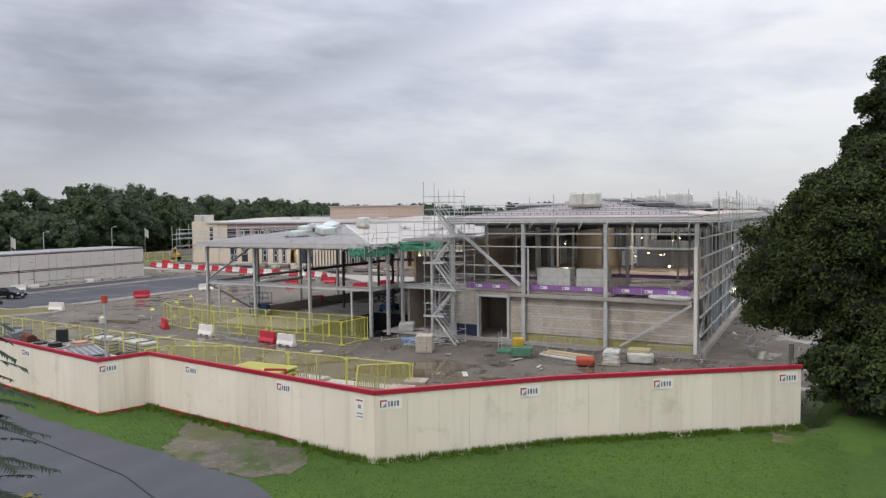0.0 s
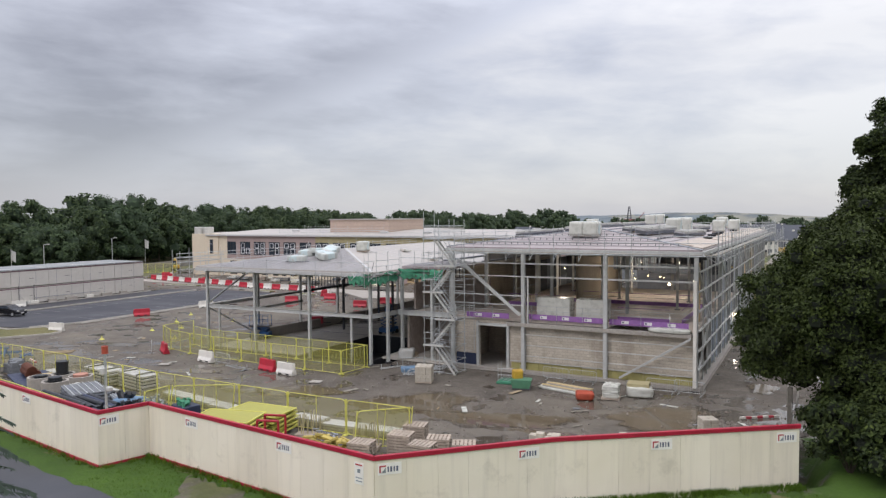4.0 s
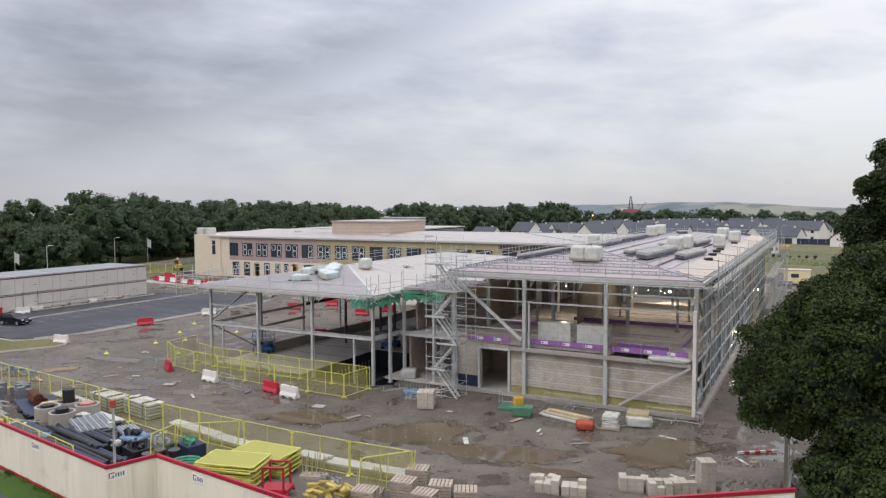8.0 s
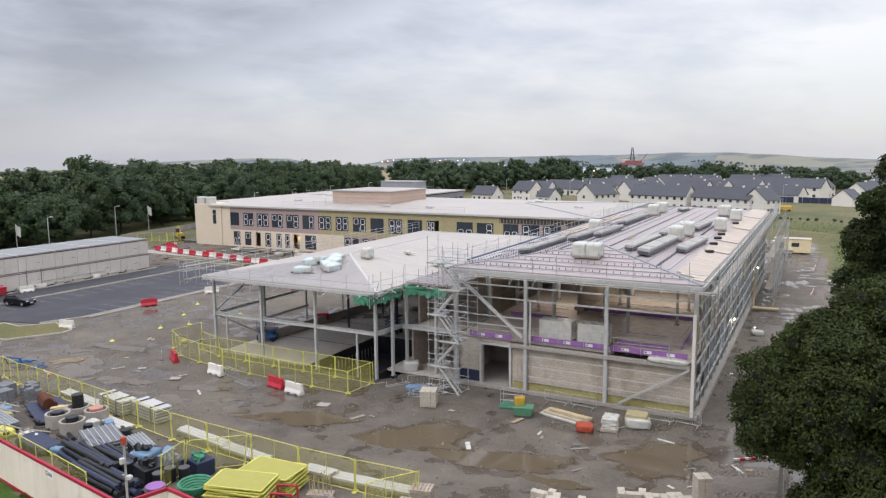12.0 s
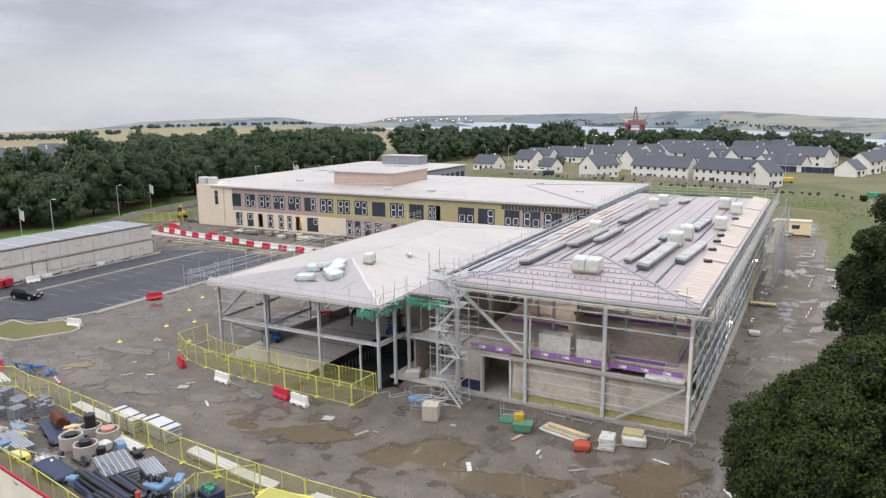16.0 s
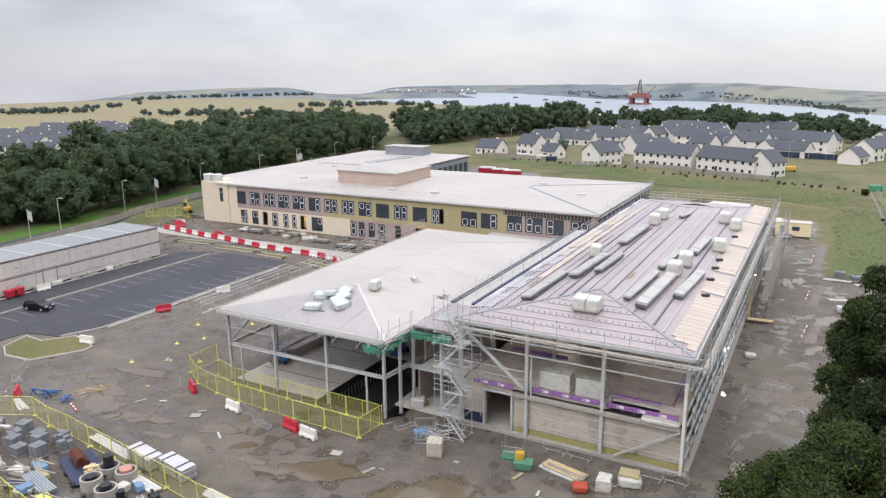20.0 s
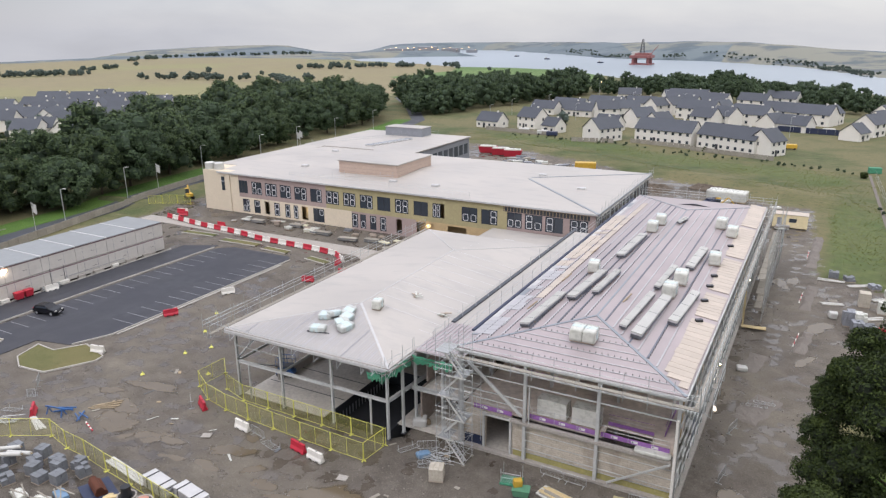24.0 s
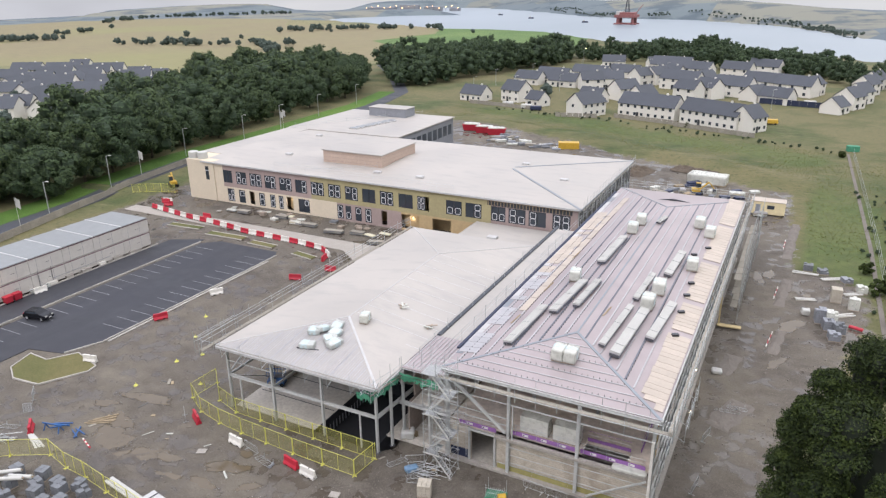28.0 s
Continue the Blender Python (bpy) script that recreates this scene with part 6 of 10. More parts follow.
for mat, x, y, a in ((1, -42.2, -8.3, -8), (0, -34.4, -8.7, -12), (1, -31.9, -9.2, -8), (0, -49.4, -6.9, -30), (0, -74.0, 10.4, 60), (1, -72.4, -3.0, 12), (1, -73.0, 21.0, 55),
                     (0, -65.3, 31.4, 20), (0, -62.1, 37.1, 10), (0, -64.5, -16.8, -40), (0, -119.8, 54.0, 10), (0, -103.8, 50.4, 0),
                     (0, -52.0, 31.0, 15), (0, -50.5, 36.0, 30), (1, -99.8, 9.0, 80)):
    copy_thing((RED, WHITE)[mat], at(x, y, float(GL(x, y)) + (0.16 if y > 46.6 else 0.02), a))
for o in (RED, WHITE):
    o.matrix_basis = at(-118.0 if o is RED else -120.2, 53.0 if o is RED else 55.0, float(GL(-118, 54)) + 0.02, 25)


# ---- scaffolding ----
def guard_run(name, p, q, eave, label, low=1.3, high=1.6, gap=2.1, rails=(0.55, 1.05), boards=True, extra_ground=False, out=(0, 0)):
    """Edge scaffold: standards, guard rails and a run of boards between two plan points."""
    s = thing(name, Matrix(), label, "scaffolding", "edge scaffolds")
    (ax, ay), (bx, by) = p, q
    length = math.hypot(bx - ax, by - ay)
    n = max(1, round(length / gap))
    r = random.Random(int(ax * 10 + by))
    for k in range(n + 1):
        x, y = ax + (bx - ax) * k / n, ay + (by - ay) * k / n
        tube("standard", s, (x, y, 0 if extra_ground else eave - low * r.uniform(0.7, 1.1)), (x, y, eave + high * r.uniform(0.75, 1.25)), 0.026)
        if not extra_ground:
            tube("bracket", s, (x, y, eave - low * 0.7), (x - out[0] * 1.1, y - out[1] * 1.1, eave - low * 0.2), 0.022)
    for z in rails:
        tube("guard_rail", s, (ax, ay, eave + z), (bx, by, eave + z), 0.026)
    if boards:
        a = math.degrees(math.atan2(by - ay, bx - ax))
        for o in (0.15, 0.4):
            m = max(1, round(length / 3.9))
            for k in range(m):
                t = (k + 0.5) / m
                bit("scaffold_board", box_mesh(round(length / m - 0.03, 2), 0.22, 0.04, BOARD), s, at(ax + (bx - ax) * t - out[0] * o, ay + (by - ay) * t - out[1] * o, eave - 0.32, a))
        tube("ledger", s, (ax, ay, eave - 0.4), (bx, by, eave - 0.4), 0.026)
    return s


guard_run("edge_scaffold", (-20.9, -1.75), (1.7, -1.75), EAVE, "galvanised tube edge scaffold along the front eave", out=(0, -1))
guard_run("edge_scaffold", (1.75, -1.75), (1.75, 74.4), EAVE, "galvanised tube edge scaffold along the long eave", out=(1, 0))
guard_run("edge_scaffold", (2.6, -1.2), (2.6, 6.0), EAVE, "short outer scaffold bay at the corner", rails=(0.2, 0.9), boards=False, out=(1, 0))
guard_run("edge_scaffold", (1.7, 74.6), (-21.5, 74.6), EAVE, "galvanised tube edge scaffold along the rear eave", rails=(0.3, 0.8, 1.25), out=(0, 1))
guard_run("edge_scaffold", (-21.9, 3.0), (-21.9, 72.0), EAVE, "guard rail scaffold above the box gutter", rails=(0.5, 1.0), boards=False, gap=3.2, low=0.9, high=1.2, out=(-1, 0))
guard_run("edge_scaffold", (-26.0, 4.0), (-26.0, 42.0), 8.7, "thin guard rail posts along the gutter walkway", rails=(0.9,), boards=False, gap=3.4, low=0.05, high=1.3)
guard_run("edge_scaffold", (-49.5, -5.0), (-49.5, 43.5), BEAVE, "galvanised guard rails along the wing eave", rails=(0.45, 0.95, 1.3), out=(-1, 0))
guard_run("edge_scaffold", (-50.6, -4.6), (-50.6, 2.0), BEAVE, "outer scaffold bay at the wing corner", rails=(0.3, 0.8), boards=False, out=(-1, 0))
guard_run("edge_scaffold", (-49.4, -4.7), (-26.4, -4.7), BEAVE, "standards and rail along the wing front", rails=(0.9,), boards=False, gap=3.0, low=0.9, high=1.5, out=(0, -1))
guard_run("edge_scaffold", (-26.9, -4.6), (-26.2, 0.1), BEAVE, "scaffold return by the green netting", rails=(0.5, 1.0), gap=1.5)
guard_run("edge_scaffold", (-26.0, 0.1), (-21.6, 0.0), 8.6, "scaffold over the link bay", rails=(0.5, 1.0), gap=1.3)
guard_run("edge_scaffold", (-24.3, 60.0), (-24.3, 99.0), MTOP, "guard rails on the school block end", rails=(0.4, 0.9), out=(1, 0))
guard_run("edge_scaffold", (-94.0, 62.0), (-50.0, 61.2), MTOP, "thin guard rails on the school roof edge", rails=(0.5, 1.0), boards=False, low=0.05, high=0.9, gap=3.6)
guard_run("edge_scaffold", (-118.0, 100.0), (-96.0, 133.0), MTOP, "guard rails at the rear of the school roof", rails=(0.5, 1.0), boards=False, low=0.3, gap=3.0)
guard_run("edge_scaffold", (-84.6, 60.8), (-71.0, 67.5), MTOP + 0.3, "guard rails by the plant room", rails=(0.5, 1.0), boards=False, low=0.3, gap=2.5)
side = guard_run("edge_scaffold", (3.0, 46.0), (3.0, 73.0), EAVE - 1.2, "full-height tube scaffold along the hall side", rails=(-6.5, -4.4, -2.3, 0.2), boards=False, extra_ground=True, gap=2.4)
for k in range(10):
    y = 47.0 + k * 2.7
    for z in (2.6, 4.7, 6.8):
        bit("scaffold_board", box_mesh(0.9, 2.6, 0.04, BOARD), side, at(2.4, y, z))
    if k % 2 == 0:
        tube("bracing_tube", side, (3.05, y, 0.1), (3.05, y + 2.4, 4.6), 0.024)
guard_run("edge_scaffold", (3.2, 73.0), (3.2, 84.0), 7.4, "independent scaffold bay beyond the hall", rails=(-5, -3, -1, 0.6), boards=False, extra_ground=True, gap=1.8)
guard_run("edge_scaffold", (0.5, 76.0), (0.5, 84.0), 8.4, "independent scaffold bay beyond the hall", rails=(-6, -4, -2, 0.6), boards=False, extra_ground=True, gap=1.8)


ALLOY = plain("pale_aluminium_deck", rgb("a6a8a8"), 0.5, 0.2, vary=0.15, grain=4, by_object=0.2)


def stair_tower():
    s = thing("scaffold_stair_tower", Matrix(), "tall galvanised scaffold stair tower with zigzag flights", "scaffold tower")
    x0, x1, y0, y1, lift, top = -21.6, -18.7, -3.4, -1.5, 2.27, 12.9
    for x in (x0, (x0 + x1) / 2, x1):
        for y in (y0, y1):
            tube("standard", s, (x, y, 0), (x, y, top + (0.9 if x == x0 else 0.2)), 0.028)
            bit("base_plate", box_mesh(0.3, 0.3, 0.06, BOARD), s, at(x, y, 0))
    for y in (y0, y1):
        tube("standard", s, (x1 + 0.9, y, 2.0), (x1 + 0.9, y, top - 1.6), 0.026)
    for k in range(6):
        z = k * lift + 0.15
        for y in (y0, y1):
            for dz in (0.0, 0.55, 1.05):
                if z + dz < top:
                    tube("ledger", s, (x0 - 0.15, y, z + dz), (x1 + (1.0 if 1 < k < 5 else 0.15), y, z + dz), 0.022)
        for x in (x0, x1):
            for dz in (0.0, 1.05):
                tube("transom", s, (x, y0 - 0.1, z + dz), (x, y1 + 0.1, z + dz), 0.022)
        if k < 5:
            tube("bracing_tube", s, (x0, y1, z), (x1, y1, z + lift), 0.022)
    for k in range(5):
        za, zb = k * lift + 0.1, (k + 1) * lift + 0.1
        up_left = k % 2 == 0
        xa, xb = (x1 - 0.1, x0 + 0.9) if up_left else (x0 + 0.3, x1 - 0.6)
        y = y0 + (0.45 if up_left else 1.35)
        fl = bit("stair_flight", box_mesh(0.01, 0.01, 0.01, GALV), s, at(0, 0, 0))
        for dy in (-0.32, 0.32):
            bit("stringer", box_mesh(0.05, 0.17, round(math.hypot(xb - xa, zb - za), 2), WHITEPAINT), fl, along((xa, y + dy, za), (xb, y + dy, zb)))
            tube("handrail", fl, (xa, y + dy, za + 0.95), (xb, y + dy, zb + 0.95), 0.024)
            tube("handrail", fl, (xa, y + dy, za + 0.55), (xb, y + dy, zb + 0.55), 0.02)
        for i in range(9):
            t = (i + 0.5) / 9
            bit("tread", box_mesh(0.18, 0.6, 0.03, ALLOY), fl, at(xa + (xb - xa) * t, y, za + (zb - za) * t))
        if k < 4:
            lx = x0 + 0.35 if up_left else x1 - 0.85
            bit("landing", box_mesh(1.15, y1 - y0, 0.05, ALLOY), s, at(lx + 0.3, (y0 + y1) / 2, zb - 0.04))
            for dx in (-0.55, 0.0, 0.55):
                tube("landing_post", s, (lx + 0.3 + dx, y0 - 0.05, zb), (lx + 0.3 + dx, y0 - 0.05, zb + 1.05), 0.02)
            bit("toe_board", box_mesh(1.9, 0.03, 0.16, WHITEPAINT), s, at(lx + (0.5 if up_left else 0.0), y0 - 0.03, zb - 0.04))
    bit("landing", box_mesh(1.5, y1 - y0, 0.06, ALLOY), s, at(x0 + 0.6, (y0 + y1) / 2, 5 * lift + 0.06))
    return s


stair_tower()
# struts and short tubes knotted round the wing corner
knot = thing("corner_scaffold", Matrix(), "tangle of short scaffold tubes round the eave corner", "scaffold")
rk = random.Random(44)
for k in range(16):
    t = rk.random()
    p = Vector((-28.3 + 1.9 * t, -4.5 + rk.uniform(-0.2, 0.4), 8.1 + rk.uniform(-0.3, 0.5))) if k < 8 else Vector((-26.95 + 0.7 * t, -4.4 + 4.4 * t, 8.2 + rk.uniform(-0.3, 0.5)))
    q = p + Vector((rk.uniform(-0.7, 0.7), rk.uniform(-0.7, 0.7), rk.uniform(-0.5, 0.9)))
    tube("scaffold_tube", knot, p, q, 0.026)
# green debris netting under the eave corner
net = thing("debris_netting", Matrix(), "torn green debris netting hung under the eave scaffold", "netting")
rn = random.Random(8)
for (ax, ay), (bx, by), z, drop in (((-28.6, -4.5), (-27.0, -4.6), 8.2, 0.8), ((-26.95, -4.6), (-26.3, 0.0), 8.4, 1.1), ((-26.25, 0.05), (-21.6, -0.05), 8.6, 0.95), ((-28.2, -4.0), (-26.6, -1.0), 8.1, 0.8)):
    n, m = 26, 6
    verts, faces = [], []
    hem = [drop * (0.75 + 0.55 * abs(noise.noise(Vector((k * 0.31, ax, z))))) for k in range(n + 1)]
    for k in range(n + 1):
        t = k / n
        for j in range(m):
            sway = 0.16 * noise.noise(Vector((t * 5 + ax, j * 0.6, z)))
            verts.append((ax + (bx - ax) * t + sway, ay + (by - ay) * t + sway * 0.8, z - hem[k] * j / (m - 1) - 0.1 * math.sin(t * math.pi * 4) ** 2))
    for k in range(n):
        for j in range(m - 1):
            if rn.random() > 0.03 * j:
                faces.append((k * m + j, (k + 1) * m + j, (k + 1) * m + j + 1, k * m + j + 1))
    ob = bit("net_sheet", shell("net_sheet", verts, faces, GREENNET), net)
    ob.modifiers.new("thickness", "SOLIDIFY").thickness = 0.012


# ---- on the roofs ----
def sheet_bundle(x0, y0, x1, y1, w, h, group="roof sheet bundles"):
    cx, cy = (x0 + x1) / 2, (y0 + y1) / 2
    length, a = math.hypot(x1 - x0, y1 - y0), math.degrees(math.atan2(y1 - y0, x1 - x0))
    tilt = side_slope if cx > RCX else -side_slope
    m = Matrix.Translation((cx, cy, hall_roof_z(cx, cy) + 0.07)) @ Euler((0, radians(tilt), 0)).to_matrix().to_4x4() @ Matrix.Rotation(radians(a), 4, "Z")
    b = thing("sheet_bundle", m, "strapped bundle of long grey roof sheets on the deck", "sheet bundle", group)
    n = 4
    for k in range(n):
        # side shade painted in: lower layers shadow-dark, top layer pale
        bit("sheet_layer", box_mesh(round(length - 0.1 * (k % 2), 2), w, round(h / n - 0.025, 3), (SEAM, SEAM, RIB, WHITEPAINT)[k], 0.015), b, at(0, 0, 0.08 + k * h / n))
    for k in range(5):
        bit("sheet_rib", box_mesh(round(length, 2), 0.07, 0.05, WHITEPAINT), b, at(0, -w / 2 + w * (k + 0.5) / 5, 0.08 + h - 0.02))
    for t in (-0.35, 0.0, 0.35):
        bit("bearer", box_mesh(0.1, w + 0.1, 0.09, TIMBER), b, at(length * t, 0, 0))
        bit("strap", box_mesh(0.03, w + 0.03, h + 0.05, GALV), b, at(length * t, 0, 0.07))
    for s in (-1, 1):
        # dark plate stands for the shadow between the sheet ends
        bit("end_shadow_gap", box_mesh(0.02, w * 0.8, h * 0.5, DARKSTEEL), b, at(s * (length / 2 - 0.01), 0, 0.1))
    return b


for q in ((-16.4, 5.6, -15.9, 15.6, 1.0, 0.42), (-14.4, 14.2, -13.7, 24.0, 1.05, 0.5), (-12.4, 16.3, -12.0, 24.4, 0.8, 0.45), (-13.5, 31.0, -13.1, 42.0, 1.1, 0.5), (-7.4, 8.6, -6.9, 19.4, 0.7, 0.4),
          (-5.8, 7.4, -5.3, 19.2, 1.05, 0.6), (-3.5, 13.0, -2.9, 23.2, 0.95, 0.5), (-6.9, 21.5, -6.6, 30.2, 0.7, 0.4), (-5.0, 31.0, -4.7, 40.2, 1.0, 0.5), (-10.0, 50.0, -9.4, 53.5, 0.6, 0.3)):
    sheet_bundle(*q)


def rounded_block(sx, sy, sz, mat, puff=0.12):
    key = ("puff", sx, sy, sz, mat.name, puff)
    if key not in CACHE:
        bm = bmesh.new()
        add_box(bm, -sx / 2, -sy / 2, 0, sx / 2, sy / 2, sz)
        bmesh.ops.subdivide_edges(bm, edges=list(bm.edges), cuts=5, use_grid_fill=True)
        bm.normal_update()
        small = min(sx, sy, sz)
        for v in bm.verts:
            d = Vector((v.co.x / (sx / 2), v.co.y / (sy / 2), (v.co.z - sz / 2) / (sz / 2)))
            k = 1 - puff * 0.62 * max(0, d.length - 1.12)
            crease = noise.noise(v.co * (1.6 / small)) * 0.09 + noise.noise(v.co * (4.2 / small)) * 0.05
            c = Vector((v.co.x * k, v.co.y * k, sz / 2 + (v.co.z - sz / 2) * k)) + v.normal * crease * small * (1.5 if puff > 0.15 else 0.7)
            v.co = Vector((c.x, c.y, max(0, c.z)))
        for f in bm.faces:
            f.smooth = True
        CACHE[key] = mesh_of(bm, "bale", mat)
    return CACHE[key]


def insulation_pack(x, y, z, a, s=1.0, rolls=2, tilt=0.0):
    p = thing("insulation_pack", Matrix.Translation((x, y, z)) @ Euler((0, radians(tilt), radians(a))).to_matrix().to_4x4(), "shrink-wrapped pale insulation pack resting on the roof deck", "insulation pack", "roof insulation packs")
    for k in range(rolls):
        bit("wrapped_bale", rounded_block(round(1.25 * s, 2), round(1.9 * s, 2), round(1.25 * s, 2), WRAP, 0.06), p, at((k - (rolls - 1) / 2) * 1.3 * s, 0, 0.1))
        bit("printed_band", rounded_block(round(1.29 * s, 2), round(0.6 * s, 2), round(1.29 * s, 2), WRAPBLUE, 0.06), p, at((k - (rolls - 1) / 2) * 1.3 * s, 0.1, 0.09))
    bit("pallet", box_mesh(round(1.25 * s * rolls, 2), round(1.8 * s, 2), 0.13, PALLETWOOD), p, at(0, 0, 0))
    return p


for x, y, a, s, r in ((-10.1, 5.2, 2, 0.95, 2), (-15.2, 25.2, 8, 1.0, 1), (-12.7, 45.4, 5, 1.1, 1), (-12.4, 49.8, 5, 1.1, 1), (-5.0, 25.8, 4, 1.15, 1), (-5.3, 21.0, 0, 1.1, 1), (-2.7, 36.0, 6, 1.1, 1), (-4.3, 53.5, 0, 1.15, 1), (-2.4, 50.4, 0, 1.1, 1)):
    insulation_pack(x, y, hall_roof_z(x, y) + 0.07, a, s, r, 0)
rb = random.Random(3)
for k, (x, y, a, tilt, lift) in enumerate(((-38.7, 2.3, 20, 6, 0.0), (-37.9, 2.9, 65, -10, 0.1), (-36.7, 3.8, 100, 16, 0.1), (-36.1, 2.6, 80, 18, 0.2), (-35.1, 1.0, 75, 8, 0.05), (-37.9, -0.2, 15, 3, 0.0), (-36.0, 1.6, 55, 10, 0.1))):
    bag = thing("insulation_bag", Matrix.Translation((x, y, wing_roof_z(x, y) + 0.03 + lift)) @ Euler((radians(tilt), radians(-tilt * 0.5), radians(a))).to_matrix().to_4x4(), "crumpled pale blue wrapped insulation roll on the white deck", "insulation bag", "bags on the wing roof")
    bit("wrapped_roll", rounded_block(1.75 if k % 3 else 1.5, 1.05, 0.55 if k % 2 else 0.62, BAGWRAP, 0.14), bag)
    bit("printed_band", rounded_block(0.85, 1.08, 0.57 if k % 2 else 0.64, WRAPBLUE, 0.14), bag, at(rb.uniform(-0.3, 0.3), 0, 0))
solid("spacer_bar", box_mesh(2.6, 0.12, 0.1, DARKSTEEL), at(-37.6, -0.6, wing_roof_z(-37.6, -0.6) + 0.04, 12), "dark spacer bar lying on the ribbed deck", "bar")
insulation_pack(-34.7, 6.7, wing_roof_z(-34.7, 6.7) + 0.03, 15, 0.78, 1)
for x, y in ((-28.2, 10.4), (-33.0, 12.5)):
    off = thing("offcut_heap", at(x, y, wing_roof_z(x, y) + 0.02, 20), "small heap of timber offcuts and sheets on the roof", "offcuts", "roof clutter")
    for k in range(5):
        bit("offcut", box_mesh(rb.choice((0.9, 1.4)), 0.22, 0.06, PALLETWOOD if k % 2 else WRAP), off, at(rb.uniform(-0.5, 0.5), rb.uniform(-0.4, 0.4), k * 0.06, rb.uniform(0, 180)))
# small things on the hall roof
for x, y in ((-2.0, 31.0), (-1.9, 27.0), (-1.7, 22.0), (-1.9, 45.0), (-1.3, 16.0), (-3.2, 41.0)):
    t = thing("tool_case", at(x, y, hall_roof_z(x, y) + 0.1, 30), "small dark tool case on the roof panels", "tool case", "tool cases")
    bit("case_body", box_mesh(0.75, 0.45, 0.22, BLACKPLASTIC, 0.04), t)
    bit("case_lid", box_mesh(0.73, 0.43, 0.05, DARKSTEEL, 0.01), t, at(0, 0, 0.22))
for x, y, l in ((-17.6, 22.0, 2.4), (-18.0, 12.0, 2.0), (-8.9, 16.5, 2.2), (-17.8, 34.0, 2.6)):
    o = solid("loose_batten", box_mesh(l, 0.14, 0.08, TIMBER), Matrix.Translation((x, y, hall_roof_z(x, y) + 0.12)) @ Euler((0, radians(-side_slope), radians(80))).to_matrix().to_4x4(), "loose timber batten lying on the deck", "batten", "roof battens")

# stacked block packs on the hall's first floor
for x, w in ((-11.7, 2.9), (-8.4, 2.6)):
    pk = thing("board_stack", at(x, 1.9, SLABZ + 0.02), "tall shrink-wrapped stack of pale boards on the slab edge", "board stack", "stacks on the slab")
    bit("pallet", box_mesh(w, 1.4, 0.14, PALLETWOOD), pk)
    for k in range(5):
        bit("board_layer", box_mesh(w, 1.35, 0.335, WRAP, 0.015), pk, at(0, 0, 0.14 + k * 0.338))


# ---- clutter in front of the hall ----
def pallet(name, x, y, a, n=1, label="weathered timber pallet on the dirt", group="pallets", z=None):
    gz = float(GL(x, y)) if z is None else z
    p = thing(name, at(x, y, gz, a), label, "pallet", group)
    for k in range(n):
        base = k * 0.15
        for i in range(3):
            bit("bearer", box_mesh(1.2, 0.1, 0.09, PALLETWOOD), p, at(0, -0.45 + i * 0.45, base))
        for i in range(6):
            bit("deck_board", box_mesh(0.16, 1.0, 0.03, PALLETWOOD), p, at(-0.52 + i * 0.208, 0, base + 0.09))
    return p


def block_pack(x, y, a, nx, ny, nz, mat, label, group, cell=(0.45, 0.45, 0.22), z=None, drop=0.0):
    gz = float(GL(x, y)) if z is None else z
    p = thing("block_pack", at(x, y, gz, a), label, "block pack", group)
    bit("pallet", box_mesh(nx * cell[0], ny * cell[1], 0.13, PALLETWOOD), p)
    r = random.Random(int(x * 31 + y * 7))
    for i in range(nx):
        for j in range(ny):
            for k in range(nz):
                if k == nz - 1 and r.random() < drop:
                    continue
                bit("block", box_mesh(cell[0] - 0.02, cell[1] - 0.02, cell[2] - 0.01, mat, 0.015), p, at((i - (nx - 1) / 2) * cell[0] + r.uniform(-0.01, 0.01), (j - (ny - 1) / 2) * cell[1], 0.13 + k * cell[2]))
    return p


block_pack(-20.0, -6.3, 20, 3, 3, 4, SANDBLOCK, "strapped cube of buff concrete blocks on the mud", "block packs", (0.45, 0.45, 0.3))
for x, y, a, nz in ((-4.9, -19.3, 10, 3), (-3.5, -19.0, 15, 3), (-1.1, -15.9, 20, 3), (0.5, -15.9, 25, 3), (1.6, -14.9, 30, 3), (-5.6, -18.2, 0, 2), (-0.1, -14.8, 12, 2)):
    block_pack(x, y, a, 3, 2, nz, SANDBLOCK, "broken stack of buff concrete blocks on a pallet", "block packs", (0.45, 0.45, 0.24), drop=0.4)
block_pack(2.7, -13.9, 30, 2, 2, 7, SANDBLOCK, "tall stack of buff concrete blocks on a pallet", "block packs", (0.45, 0.45, 0.25))
for x, y, a, n in ((-11.0, -23.2, 15, 8), (-10.7, -25.2, 10, 7), (-9.1, -24.1, 20, 6), (-7.8, -23.8, 25, 5), (-9.0, -26.0, 5, 6), (-11.9, -27.0, 10, 5)):
    pallet("pallet_stack", x, y, a, n, "stack of weathered timber pallets inside the hoarding", "pallet stacks")
# green and yellow mixing trolley
t = thing("tool_skip", at(-12.1, -5.0, 0, 15), "small green steel skip with yellow machine in it", "skip")
bm = bmesh.new()
add_box(bm, -0.8, -0.55, 0.1, 0.8, 0.55, 0.75)
for v in bm.verts:
    if v.co.z < 0.2:
        v.co.x *= 0.8
        v.co.y *= 0.85
part("skip_body", bm, GREENSTEEL, t)
bit("machine_cover", rounded_block(0.8, 0.6, 0.7, YELLOWSTEEL, 0.15), t, at(-0.35, 0.3, 0.7, 20))
bit("skid", box_mesh(1.4, 0.9, 0.1, DARKSTEEL), t)
